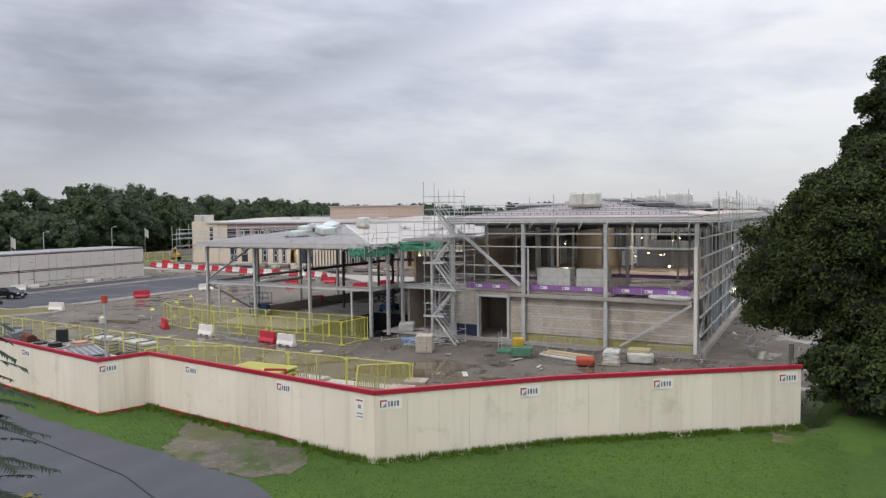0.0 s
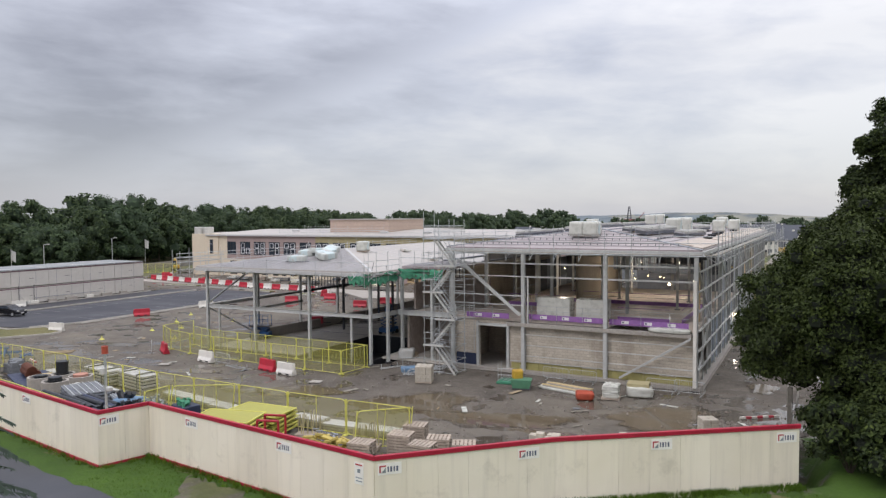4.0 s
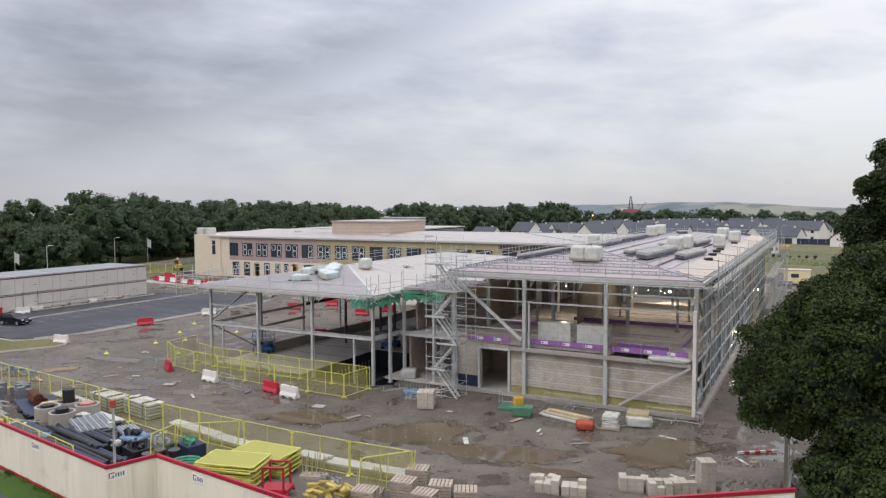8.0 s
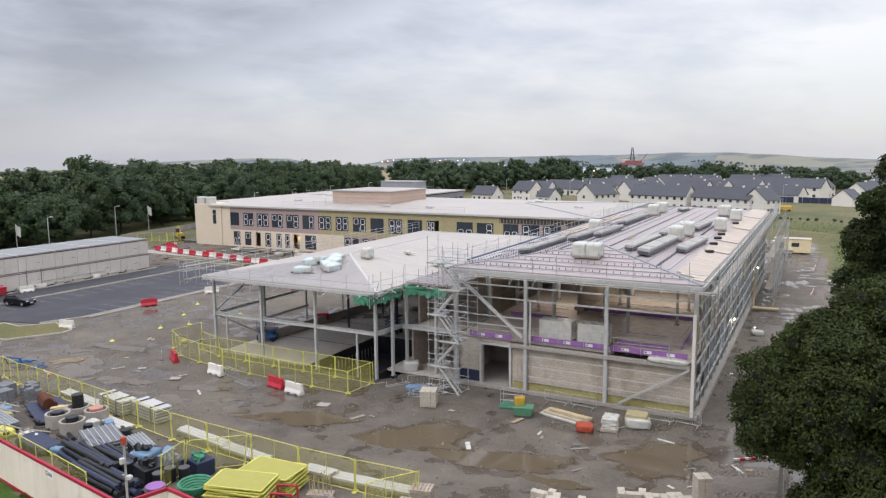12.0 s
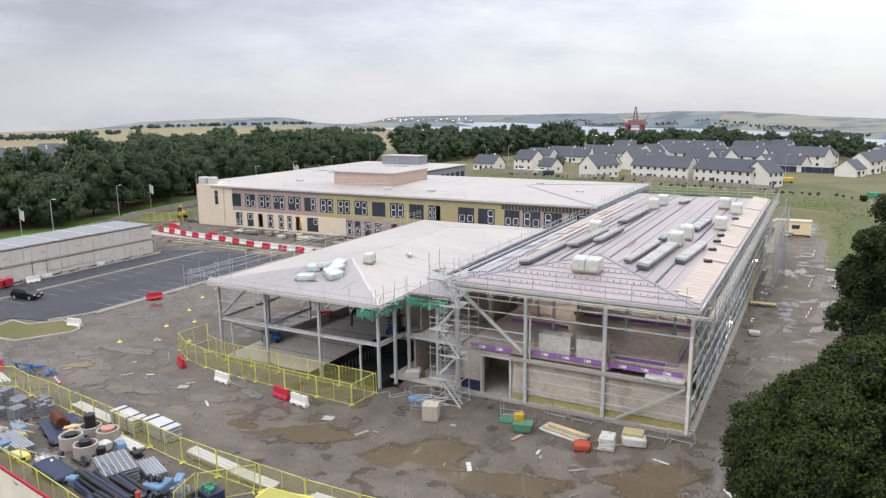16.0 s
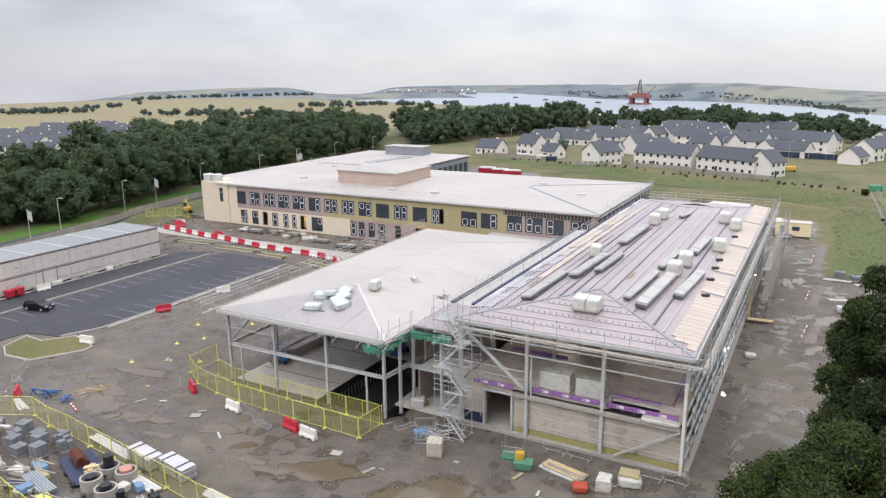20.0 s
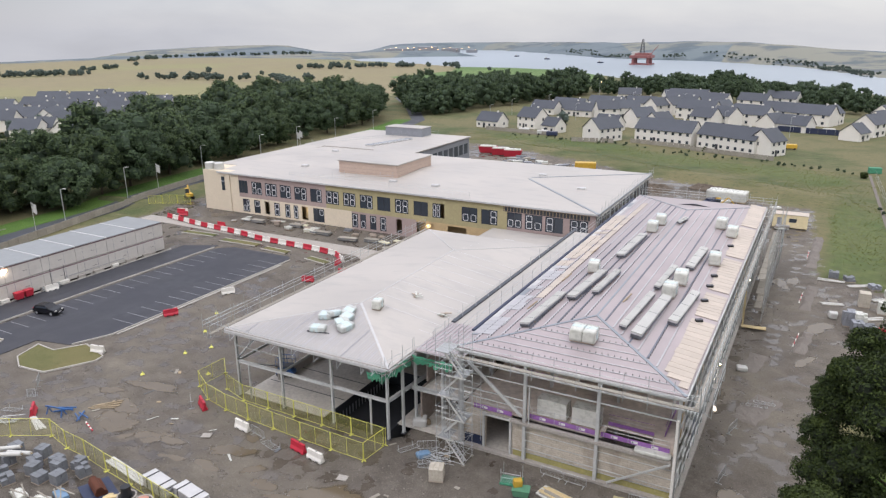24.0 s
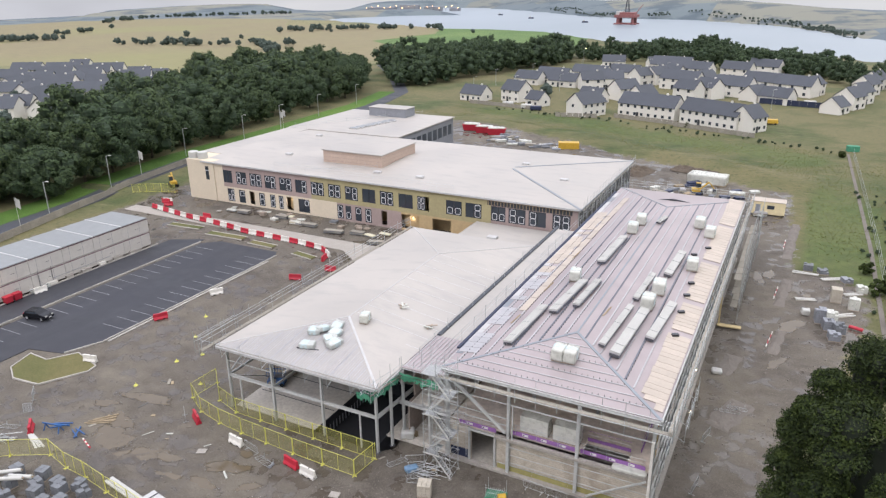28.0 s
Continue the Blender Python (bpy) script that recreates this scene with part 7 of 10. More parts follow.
# scaffold oddments on a mat beside it
t = thing("scaffold_heap", at(-13.6, -3.6, 0, 10), "low stand of scaffold tubes and fittings on the mud", "scaffold heap")
for k in range(9):
    tube("scaffold_tube", t, (-0.9 + k * 0.2, -0.6, 0.25 + 0.05 * (k % 2)), (-0.7 + k * 0.2, 0.8, 0.3), 0.025)
for sx in (-0.9, 0.9):
    for sy in (-0.5, 0.6):
        tube("stand_post", t, (sx, sy, 0), (sx, sy, 1.6), 0.025)
bit("stand_base", box_mesh(2.0, 1.4, 0.2, GREENNET, 0.03), t)
for z in (0.7, 1.2):
    tube("stand_rail", t, (-0.95, -0.5, z), (0.95, -0.5, z), 0.022)
# long boards on a dumped sheet
t = thing("timber_heap", at(-8.9, -4.0, 0, -14), "heap of long pale boards on crumpled white sheet", "timber heap")
bit("white_sheet", rounded_block(4.0, 1.6, 0.2, WRAP, 0.1), t)
for k in range(8):
    bit("board", box_mesh(3.6, 0.2, 0.06, PLY if k % 2 else BOARD), t, at(rb.uniform(-0.2, 0.5), -0.6 + k * 0.16, 0.2 + 0.05 * (k % 3), rb.uniform(-3, 3)))
solid("orange_bag", rounded_block(1.3, 1.0, 0.55, ORANGE, 0.3), at(-6.8, -5.9, 0, 20), "crumpled bright orange sheet bag on the mud", "bag")
t = thing("sack_stack", at(-5.2, -4.7, 0, 8), "stack of grey plastic sacks on a pallet", "sack stack")
bit("pallet", box_mesh(1.3, 1.5, 0.13, PALLETWOOD), t)
for k in range(5):
    for j in (-0.35, 0.35):
        bit("sack", rounded_block(1.15, 0.7, 0.2, WRAP, 0.2), t, at(rb.uniform(-0.05, 0.05), j, 0.13 + k * 0.17, rb.uniform(-6, 6)))
t = thing("insulation_stack", at(-3.6, -2.9, 0, 10), "open pack of yellow insulation boards under torn wrap", "insulation stack")
for k in range(3):
    bit("insulation_board", box_mesh(1.6, 1.2, 0.3, YELLOWINS, 0.03), t, at(0, 0, k * 0.31, rb.uniform(-4, 4)))
bit("torn_wrap", rounded_block(1.9, 1.0, 0.7, WRAP, 0.2), t, at(0.1, -0.5, 0, 5))


def crowd_barrier(x, y, a, lay=False, group="steel crowd barriers"):
    gz = float(GL(x, y))
    m = at(x, y, gz, a) if not lay else Matrix.Translation((x, y, gz + 0.12)) @ Euler((radians(82), 0, radians(a))).to_matrix().to_4x4()
    if "crowd" in CACHE:
        return copy_thing(CACHE["crowd"], m)
    c = thing("crowd_barrier", m, "galvanised steel pedestrian barrier on the dirt", "barrier", group)
    bm = bmesh.new()
    frame_loop(bm, 2.2, 0.85, 0.02, 0.15)
    part("frame", bm, GALV, c).matrix_basis = at(0, 0, 0.2)
    bm = bmesh.new()
    for k in range(16):
        add_tube(bm, (-1.0 + k * 0.133, 0, 0.22), (-1.0 + k * 0.133, 0, 1.03), 0.009, 5)
    tagged(part("barrier_infill", bm, GALV, c), kind="stuff")
    for s in (-0.8, 0.8):
        bit("foot", box_mesh(0.06, 0.6, 0.04, GALV), c, at(s, 0, 0))
        tube("leg", c, (s, 0, 0.02), (s, 0, 0.22), 0.018)
    CACHE["crowd"] = c
    return c


for x, y, a, lay in ((-10.6, -1.3, -4, 0), (-8.3, -1.4, -2, 0), (-2.2, -1.7, 0, 0), (-0.2, -1.5, -5, 0), (3.4, 5.8, 80, 0), (3.2, 15.0, 75, 0), (-50.9, -7.2, -40, 0), (-39.8, -8.6, -12, 0), (-37.2, -8.9, -15, 1),
                     (-23.0, -2.6, 30, 0), (-22.4, -4.0, 50, 1), (-21.6, -4.6, 20, 1), (-25.3, -3.2, 60, 1), (4.8, 22.0, 10, 1), (5.6, 23.0, 0, 1), (-71.0, -12.0, -40, 0), (-69.0, -13.5, -30, 1), (-67.3, -17.0, 20, 1)):
    crowd_barrier(x, y, a, lay)
# heap of tubes and blue sheeting at the foot of the stair tower
t = thing("scaffold_heap", at(-22.2, -3.9, 0, 20), "tangled heap of scaffold tubes and blue sheeting", "scaffold heap")
for k in range(26):
    p = (rb.uniform(-1.4, 1.4), rb.uniform(-0.9, 0.9), rb.uniform(0.05, 0.5))
    d = rb.uniform(-0.6, 0.6)
    tube("scaffold_tube", t, p, (p[0] + 1.6 * math.cos(d), p[1] + 1.6 * math.sin(d), rb.uniform(0.05, 0.7)), 0.025)
bit("blue_sheet", rounded_block(1.4, 0.8, 0.5, BLUEPLASTIC, 0.3), t, at(-0.6, 0.3, 0, 30))
t = thing("board_offcuts", at(-26.0, 1.0, 0.1, 25), "white sheet with tipped timber offcuts", "offcuts")
bit("white_bag", rounded_block(1.5, 1.2, 0.9, WHITEPAINT, 0.25), t)
for k in range(4):
    bit("offcut", box_mesh(1.1, 0.5, 0.05, TIMBER), t, pose(0.6, 0.1, 0.15 + k * 0.16, 0, 30, 10))
for x, y, a in ((-59.4, -12.0, 40), (-59.0, -11.2, 44)):
    o = thing("loose_boards", at(x, y, 0.02, a), "loose sawn boards lying on the mud", "boards", "loose boards")
    for k in range(4):
        bit("board", box_mesh(2.6, 0.14, 0.05, TIMBER), o, at(rb.uniform(-0.4, 0.4), -0.4 + 0.27 * k, 0, rb.uniform(-8, 8)))
solid("cover_plate", box_mesh(1.0, 0.8, 0.05, CONCRETE), at(-27.8, -10.4, 0.03, 12), "pale square cover plate on the dirt", "plate", "loose plates")
solid("cover_plate", box_mesh(1.0, 0.8, 0.05, CONCRETE), at(-44.6, -11.0, 0.03, 25), "pale square cover plate on the dirt", "plate", "loose plates")
for x, y in ((-62.0, 2.1), (-54.9, -0.8), (-62.0, -4.6), (-65, 8.4), (-60.3, 5.0), (-58.6, 12), (-68.5, 14.0)):
    gz = float(GL(x, y))
    o = thing("yellow_marker", at(x, y, gz), "small yellow plastic base marking a buried service", "marker base", "yellow markers")
    bm = bmesh.new()
    add_tube(bm, (0, 0, 0), (0, 0, 0.16), 0.3, 10, 0, 0.15)
    part("base", bm, YELLOW, o)
    tube("stub_post", o, (0, 0, 0.12), (0, 0, 0.4), 0.05, YELLOW)
for x, y, a in ((-62.3, -14.6, 10), (-59.4, -14.8, -30)):
    o = thing("trestle", at(x, y, 0.02, a), "fallen blue painted trestle on the mud", "trestle", "blue trestles")
    for k in range(3):
        bit("leg", box_mesh(2.1, 0.12, 0.12, BLUESTEEL), o, pose(0, -0.3 + 0.3 * k, 0.2, 0, rb.uniform(-8, 8), rb.uniform(-30, 30)))
o = thing("striped_pole", at(-56.9, -15.6, 0.05, -20), "red and white banded pole lying on the ground", "pole")
for k in range(6):
    bit("band", box_mesh(0.38, 0.14, 0.14, REDPLASTIC if k % 2 else WHITEPLASTIC), o, at(k * 0.39 - 1, 0, 0))
o = thing("striped_pole", at(4.7, -5.8, 0.02, 35), "red and white banded pole lying by the fence", "pole")
for k in range(7):
    bit("band", box_mesh(0.38, 0.14, 0.14, REDPLASTIC if k % 2 else WHITEPLASTIC), o, at(k * 0.39 - 1, 0, 0))


# ---- the fenced store ----
def gzat(x, y):
    return float(GL(x, y))


for k, (x, y, a) in enumerate(((-19.9, -28.0, 14), (-19.8, -25.6, 8))):
    st = thing("fence_panel_stack", at(x, y, gzat(x, y), a), "stack of bright yellow mesh fence panels laid flat", "fence panel stack", "yellow panel stacks")
    for i in range(13 if k == 0 else 14):
        lay = bit("panel", box_mesh(0.01, 0.01, 0.01, YELLOW), st, at(0.12 * math.sin(i * 2.1), 0.1 * math.cos(i * 1.7), 0.06 + i * 0.085, 5 * math.sin(i * 1.3)))
        for s in (-1, 1):
            bit("frame_tube", box_mesh(3.4, 0.06, 0.06, YELLOW), lay, at(0, s * 1.05, 0))
            bit("frame_tube", box_mesh(0.06, 2.1, 0.06, YELLOW), lay, at(s * 1.7, 0, 0))
        bit("mesh_sheet", box_mesh(3.34, 2.06, 0.02, STACKMESH), lay, at(0, 0, 0.02))
bits = thing("stillage", at(-16.3, -28.6, gzat(-16, -29), 20), "dark red steel stillage with two hooped frames", "stillage")
for s in (-0.5, 0.5):
    for sx in (-0.55, 0.55):
        bit("hoop_leg", box_mesh(0.1, 0.1, 1.35, REDSTEEL, 0.015), bits, at(sx, s, 0.1))
    bit("hoop_top", box_mesh(1.2, 0.1, 0.12, REDSTEEL, 0.03), bits, at(0, s, 1.42))
    bit("base_rail", box_mesh(1.6, 0.12, 0.14, REDSTEEL, 0.015), bits, at(0, s, 0))
bit("base_tray", box_mesh(1.5, 1.0, 0.25, REDSTEEL, 0.02), bits, at(0, 0, 0.1))
# yellow feet, clamps, upright panels
for x, y, mat, lab in ((-13.8, -28.2, FEETYELLOW, "heap of amber plastic fence feet"), (-12.9, -27.6, FEETYELLOW, "heap of amber plastic fence feet"), (-14.6, -26.4, GREYFLASH, "tangled heap of galvanised clips")):
    o = thing("fitting_heap", at(x, y, gzat(x, y), 15), lab, "fittings heap", "fittings heaps")
    for k in range(24):
        bit("fitting", box_mesh(0.6 if mat is FEETYELLOW else 0.35, 0.2 if mat is FEETYELLOW else 0.06, 0.12 if mat is FEETYELLOW else 0.06, mat, 0.01), o, pose(rb.uniform(-0.6, 0.6), rb.uniform(-0.5, 0.5), 0.05 + 0.032 * k, rb.uniform(-20, 20), rb.uniform(-20, 20), rb.uniform(0, 180)))
for x, y in ((-16.6, -25.2), (-12.6, -25.6)):
    o = thing("post_rack", at(x, y, gzat(x, y), 20), "rack of upright pale yellow fence posts", "post rack", "post racks")
    bit("rack_base", box_mesh(1.5, 0.7, 0.2, PALLETWOOD), o)
    for k in range(12):
        tube("fence_post", o, (-0.65 + k * 0.12, rb.uniform(-0.25, 0.25), 0.15), (-0.65 + k * 0.12, rb.uniform(-0.25, 0.25), rb.uniform(1.1, 1.5)), 0.03, YELLOWINS)
# white boards in long stacks outside the fence
for x, y, l, a, n in ((-29.4, -21.9, 5.2, -8, 3), (-24.9, -22.5, 4.2, -6, 2), (-18.4, -23.0, 2.2, 0, 4), (-14.6, -22.6, 6.0, 4, 3), (-45.6, -19.7, 6.5, -9, 1), (-38.0, -22.9, 5.0, -9, 2)):
    o = thing("board_stack", at(x, y, gzat(x, y), a), "low stack of long white cladding boards by the fence", "board stack", "white board stacks")
    for k in range(n):
        for j in range(3):
            bit("board", box_mesh(l, 0.3, 0.12, WHITEPAINT if k == n - 1 else BOARD, 0.01), o, at(rb.uniform(-0.1, 0.1), -0.32 + 0.32 * j, 0.1 + 0.13 * k))
    for t in (-0.35, 0.35):
        bit("bearer", box_mesh(0.1, 1.1, 0.1, TIMBER), o, at(l * t, 0, 0))
for x, y, a in ((-40.6, -20.2, -10), (-36.8, -20.1, -10)):
    o = thing("trough_stack", at(x, y, gzat(x, y), a), "banded stack of pale steel troughs with dark ends", "steel stack", "trough stacks")
    for k in range(5):
        bit("trough", box_mesh(3.5, 1.35, 0.16, WHITEFLASH if k == 4 else RIB, 0.02), o, at(0.06 * (k % 2), 0, 0.12 + k * 0.24))
        bit("packer", box_mesh(3.3, 1.2, 0.08, NAVY), o, at(0, 0, 0.28 + k * 0.24 - 0.24))
    for t in (-1.0, 1.0):
        bit("strap", box_mesh(0.06, 1.4, 1.28, DARKSTEEL), o, at(t, 0, 0.05))
# precast rings with chambers
for k, (x, y) in enumerate(((-40.3, -25.4), (-41.0, -23.3), (-37.9, -25.9), (-39.2, -23.1))):
    o = thing("manhole_ring", at(x, y, gzat(x, y)), "grey precast concrete manhole ring on the dirt", "concrete ring", "manhole rings")
    bm = bmesh.new()
    n = 24
    rings = []
    for r_, z in ((0.85, 0), (0.85, 1.0), (0.7, 1.0), (0.7, 0)):
        rings.append([bm.verts.new((r_ * math.cos(2 * math.pi * i / n), r_ * math.sin(2 * math.pi * i / n), z)) for i in range(n)])
    for a_, b_ in zip(rings, rings[1:] + rings[:1]):
        for i in range(n):
            bm.faces.new((a_[i], a_[(i + 1) % n], b_[(i + 1) % n], b_[i]))
    bmesh.ops.recalc_face_normals(bm, faces=bm.faces)
    part("ring", bm, RINGCONC, o)
    if k < 3:
        bm = bmesh.new()
        add_tube(bm, (0, 0, 0.1), (0, 0, (1.1, 1.9, 1.25)[k]), 0.42, 18)
        part("plastic_chamber", bm, BLACKPLASTIC, o, "black ribbed plastic chamber")
        for z in range(4):
            bm = bmesh.new()
            add_tube(bm, (0, 0, 0.4 + 0.2 * z), (0, 0, 0.46 + 0.2 * z), 0.47, 18)
            part("chamber_rib", bm, BLACKPLASTIC, o)
    else:
        bm = bmesh.new()
        add_tube(bm, (0, 0, 0.8), (0, 0, 1.12), 0.5, 18)
        part("cover", bm, CLAY, o, "pale terracotta inner cover")
# grey mesh and kerb stacks
for x, y, l, w, h, a in ((-32.9, -27.2, 3.4, 2.2, 1.1, -24), (-31.6, -25.4, 2.8, 1.3, 0.5, -22), (-43.6, -27.6, 4.0, 1.2, 0.5, -12)):
    o = thing("panel_stack", at(x, y, gzat(x, y), a), "stack of galvanised grey panels in the store", "panel stack", "grey panel stacks")
    n = int(h / 0.12)
    for k in range(n):
        bit("panel", box_mesh(l, w, 0.07, GREYFLASH if k % 2 else GREYBLOCK, 0.01), o, at(rb.uniform(-0.06, 0.06), rb.uniform(-0.06, 0.06), 0.1 + k * 0.12))
    for t in (-0.3, 0.3):
        bit("bearer", box_mesh(0.1, w, 0.1, TIMBER), o, at(l * t, 0, 0))
    for t in range(6):
        bit("top_rib", box_mesh(l, 0.06, 0.05, GALV), o, at(0, -w / 2 + (t + 0.5) * w / 6, 0.1 + n * 0.12 - 0.05))
for px, py, pa, count, wide in ((-30.6, -29.3, -12, 22, 7), (-27.4, -30.6, -9, 14, 5)):
    pipes = thing("pipe_stack", at(px, py, gzat(px, py), pa), "loose stack of black and navy drainage pipes", "pipe stack", "pipe stacks")
    for k in range(count):
        row, col = k // wide, k % wide
        y0, z0 = -1.1 + col * 0.33 + row * 0.16, 0.16 + row * 0.28
        tube("drain_pipe", pipes, (-2.9 + rb.uniform(-0.5, 0.3), y0 + rb.uniform(-0.06, 0.06), z0), (2.6 + rb.uniform(-0.8, 0.5), y0 + rb.uniform(-0.16, 0.16), z0 + 0.02), 0.155, NAVY if k % 3 == 1 else BLACKPLASTIC, 12)
        if k % 2:
            tube("pipe_socket", pipes, (2.1, y0, z0), (2.45, y0, z0), 0.185, BLACKPLASTIC, 12)
tarp = thing("tarpaulin", at(-36.6, -29.2, gzat(-36.6, -29.2), -10), "dark tarpaulin thrown over a low heap", "tarpaulin")
bit("sheet", rounded_block(3.6, 1.5, 0.6, NAVY, 0.22), tarp)
coil = thing("hose_coil", at(-22.6, -28.9, gzat(-22.6, -28.9)), "coil of green drainage hose on the ground", "hose coil")
for k in range(5):
    bm = bmesh.new()
    for q in range(20):
        a0, a1 = q * math.pi / 10, (q + 1) * math.pi / 10
        rr_ = 0.55 + 0.09 * k
        add_tube(bm, (rr_ * math.cos(a0), rr_ * math.sin(a0), 0.1 + 0.13 * k), (rr_ * math.cos(a1), rr_ * math.sin(a1), 0.1 + 0.13 * k), 0.075, 7)
    part("loop", bm, GREENNET, coil)
tub = thing("tub", at(-24.2, -30.3, gzat(-24.2, -30.3)), "round purple plastic tub in the store", "tub")
bm = bmesh.new()
add_tube(bm, (0, 0, 0), (0, 0, 0.5), 0.36, 16, 0, 0.5)
part("shell", bm, PURPLE, tub)
bit("rim", tube_mesh(0.06, 0.53, PURPLE, 16), tub, at(0, 0, 0.48))
o = thing("bulk_bag", at(-28.3, -27.6, gzat(-28.3, -27.6), 10), "open pale blue bulk bag with black fittings", "bulk bag")
bit("bag_body", rounded_block(1.5, 1.3, 1.1, BLUEPLASTIC, 0.12), o)
for k in range(5):
    tube("fitting", o, (rb.uniform(-0.4, 0.4), rb.uniform(-0.3, 0.3), 0.9), (rb.uniform(-0.6, 0.6), rb.uniform(-0.5, 0.5), 1.45), 0.14, BLACKPLASTIC, 10)
for x, y, top in ((-26.2, -27.6, GREYFLASH), (-24.9, -26.4, GREENNET), (-26.3, -29.0, BLACKPLASTIC)):
    o = thing("fittings_crate", at(x, y, gzat(x, y), -15), "dark wire crate heaped with pipe fittings", "crate", "fittings crates")
    bit("crate_body", box_mesh(1.5, 1.2, 0.95, NAVY if top is not BLACKPLASTIC else BLACKPLASTIC, 0.03), o)
    for k in range(16):
        p = (rb.uniform(-0.55, 0.55), rb.uniform(-0.4, 0.4), 0.9)
        tube("fitting", o, p, (p[0] + rb.uniform(-0.2, 0.2), p[1] + rb.uniform(-0.2, 0.2), rb.uniform(1.1, 1.4)), rb.uniform(0.07, 0.16), top, 8)
for x, y in ((-27.9, -29.2), (-27.2, -28.7), (-25.2, -28.4), (-24.6, -27.9), (-25.0, -29.4)):
    o = thing("drum", at(x, y, gzat(x, y)), "black plastic drum standing in the store", "drum", "black drums")
    bit("drum_body", tube_mesh(0.85, 0.32, BLACKPLASTIC, 14), o)
    bit("drum_rim", tube_mesh(0.06, 0.34, DARKSTEEL, 14), o, at(0, 0, 0.8))
o = thing("steel_sheet", at(-43.4, -24.0, gzat(-43.4, -24), -22), "dark steel sheet carrying a rusty mesh roll", "steel sheet")
bit("sheet", box_mesh(5.4, 2.6, 0.12, NAVY, 0.01), o, at(0, 0, 0.35))
for t in (-2, 0, 2):
    bit("bearer", box_mesh(0.3, 2.2, 0.35, TIMBER), o, at(t, 0, 0))
for k in range(7):
    tube("mesh_roll", o, (-2.2, -0.2 + 0.08 * k, 0.75 + 0.3 * math.sin(k)), (0.0, -0.2 + 0.08 * k, 0.75 + 0.3 * math.sin(k)), 0.3, RUST, 10)
for k in range(5):
    bit("offcut", box_mesh(1.2, 0.4, 0.08, PLY), o, pose(1.2, 0.4, 0.5 + k * 0.08, 0, rb.uniform(-8, 8), rb.uniform(0, 180)))
rk = random.Random(21)
for x, y, n in ((-48.4, -22.2, 4), (-49.8, -21.6, 4), (-50.9, -22.9, 4), (-52.2, -22.2, 3), (-53.4, -23.6, 4), (-54.6, -22.0, 4), (-52.3, -24.4, 4), (-50.6, -24.9, 3), (-49.0, -24.2, 4), (-55.9, -24.6, 4), (-54.6, -26.0, 3), (-57.2, -23.0, 4), (-57.6, -26.0, 3), (-52.7, -26.6, 3), (-59.4, -24.4, 3)):
    block_pack(x, y, rk.uniform(-20, 20), 2, 2, n, GREYBLOCK, "banded cube of grey kerb blocks in the store", "grey block packs", (0.55, 0.55, 0.26), drop=0.15)
for x, y, mat in ((-46.6, -25.6, BLUEPLASTIC), (-47.2, -27.0, WRAP), (-45.0, -26.6, YELLOWINS), (-49.6, -27.4, WRAP), (-44.8, -28.6, NAVY), (-38.6, -28.4, WRAP), (-41.0, -28.8, YELLOW)):
    o = thing("material_pack", at(x, y, gzat(x, y), rk.uniform(-30, 30)), "small wrapped pack of mixed materials in the store", "material pack", "store packs")
    bit("pack_body", rounded_block(1.6, 0.9, 0.5, mat, 0.2), o)
    for k in range(3):
        bit("strip", box_mesh(2.2, 0.12, 0.06, BOARD), o, at(0, -0.4 + 0.4 * k, 0.48, rk.uniform(-20, 20)))
for x, y, a, l in ((-55.6, -24.9, 28, 3.0), (-54.9, -24.0, 20, 2.4), (-56.6, -24.0, 35, 2.2)):
    o = thing("membrane_roll", at(x, y, gzat(x, y) + 1.05, a), "white wrapped membrane roll on the block packs", "roll", "white rolls")
    tube("roll", o, (-l / 2, 0, 0.2), (l / 2, 0, 0.28), 0.2, WHITEPAINT, 12)
    tube("core", o, (-l / 2 - 0.15, 0, 0.2), (l / 2 + 0.15, 0, 0.28), 0.07, TIMBER, 8)
o = thing("trestle", at(-62.4, -15.6, 0.02, 12), "blue painted trestle standing on the mud", "trestle", "blue trestles")
for sx in (-1.0, 1.0):
    bar(o, "leg", (sx, -0.4, 0), (sx * 0.9, 0, 0.85), 0.1, BLUESTEEL)
    bar(o, "leg", (sx, 0.4, 0), (sx * 0.9, 0, 0.85), 0.1, BLUESTEEL)
bar(o, "top_rail", (-1.3, 0, 0.9), (1.3, 0, 0.9), 0.13, BLUESTEEL)
o = thing("board_stack", at(-62.0, -18.0, gzat(-62, -18), -22), "long white boards lying on the mud", "board stack", "white board stacks")
for k in range(3):
    bit("board", box_mesh(3.4, 0.24, 0.08, WHITEPAINT), o, at(0.1 * k, -0.28 + 0.26 * k, 0.03 + 0.04 * (k % 2), 3 * k))
o = thing("steel_tube_heap", at(-65.0, -19.6, gzat(-65, -19.6), 10), "loose galvanised tubes on the mud", "tubes")
for k in range(9):
    d = rk.uniform(-0.5, 0.5)
    tube("tube", o, (-1.2, -0.8 + 0.2 * k, 0.06), (-1.2 + 2.6 * math.cos(d), -0.8 + 0.2 * k + 2.6 * math.sin(d), 0.1 + 0.03 * k), 0.04)
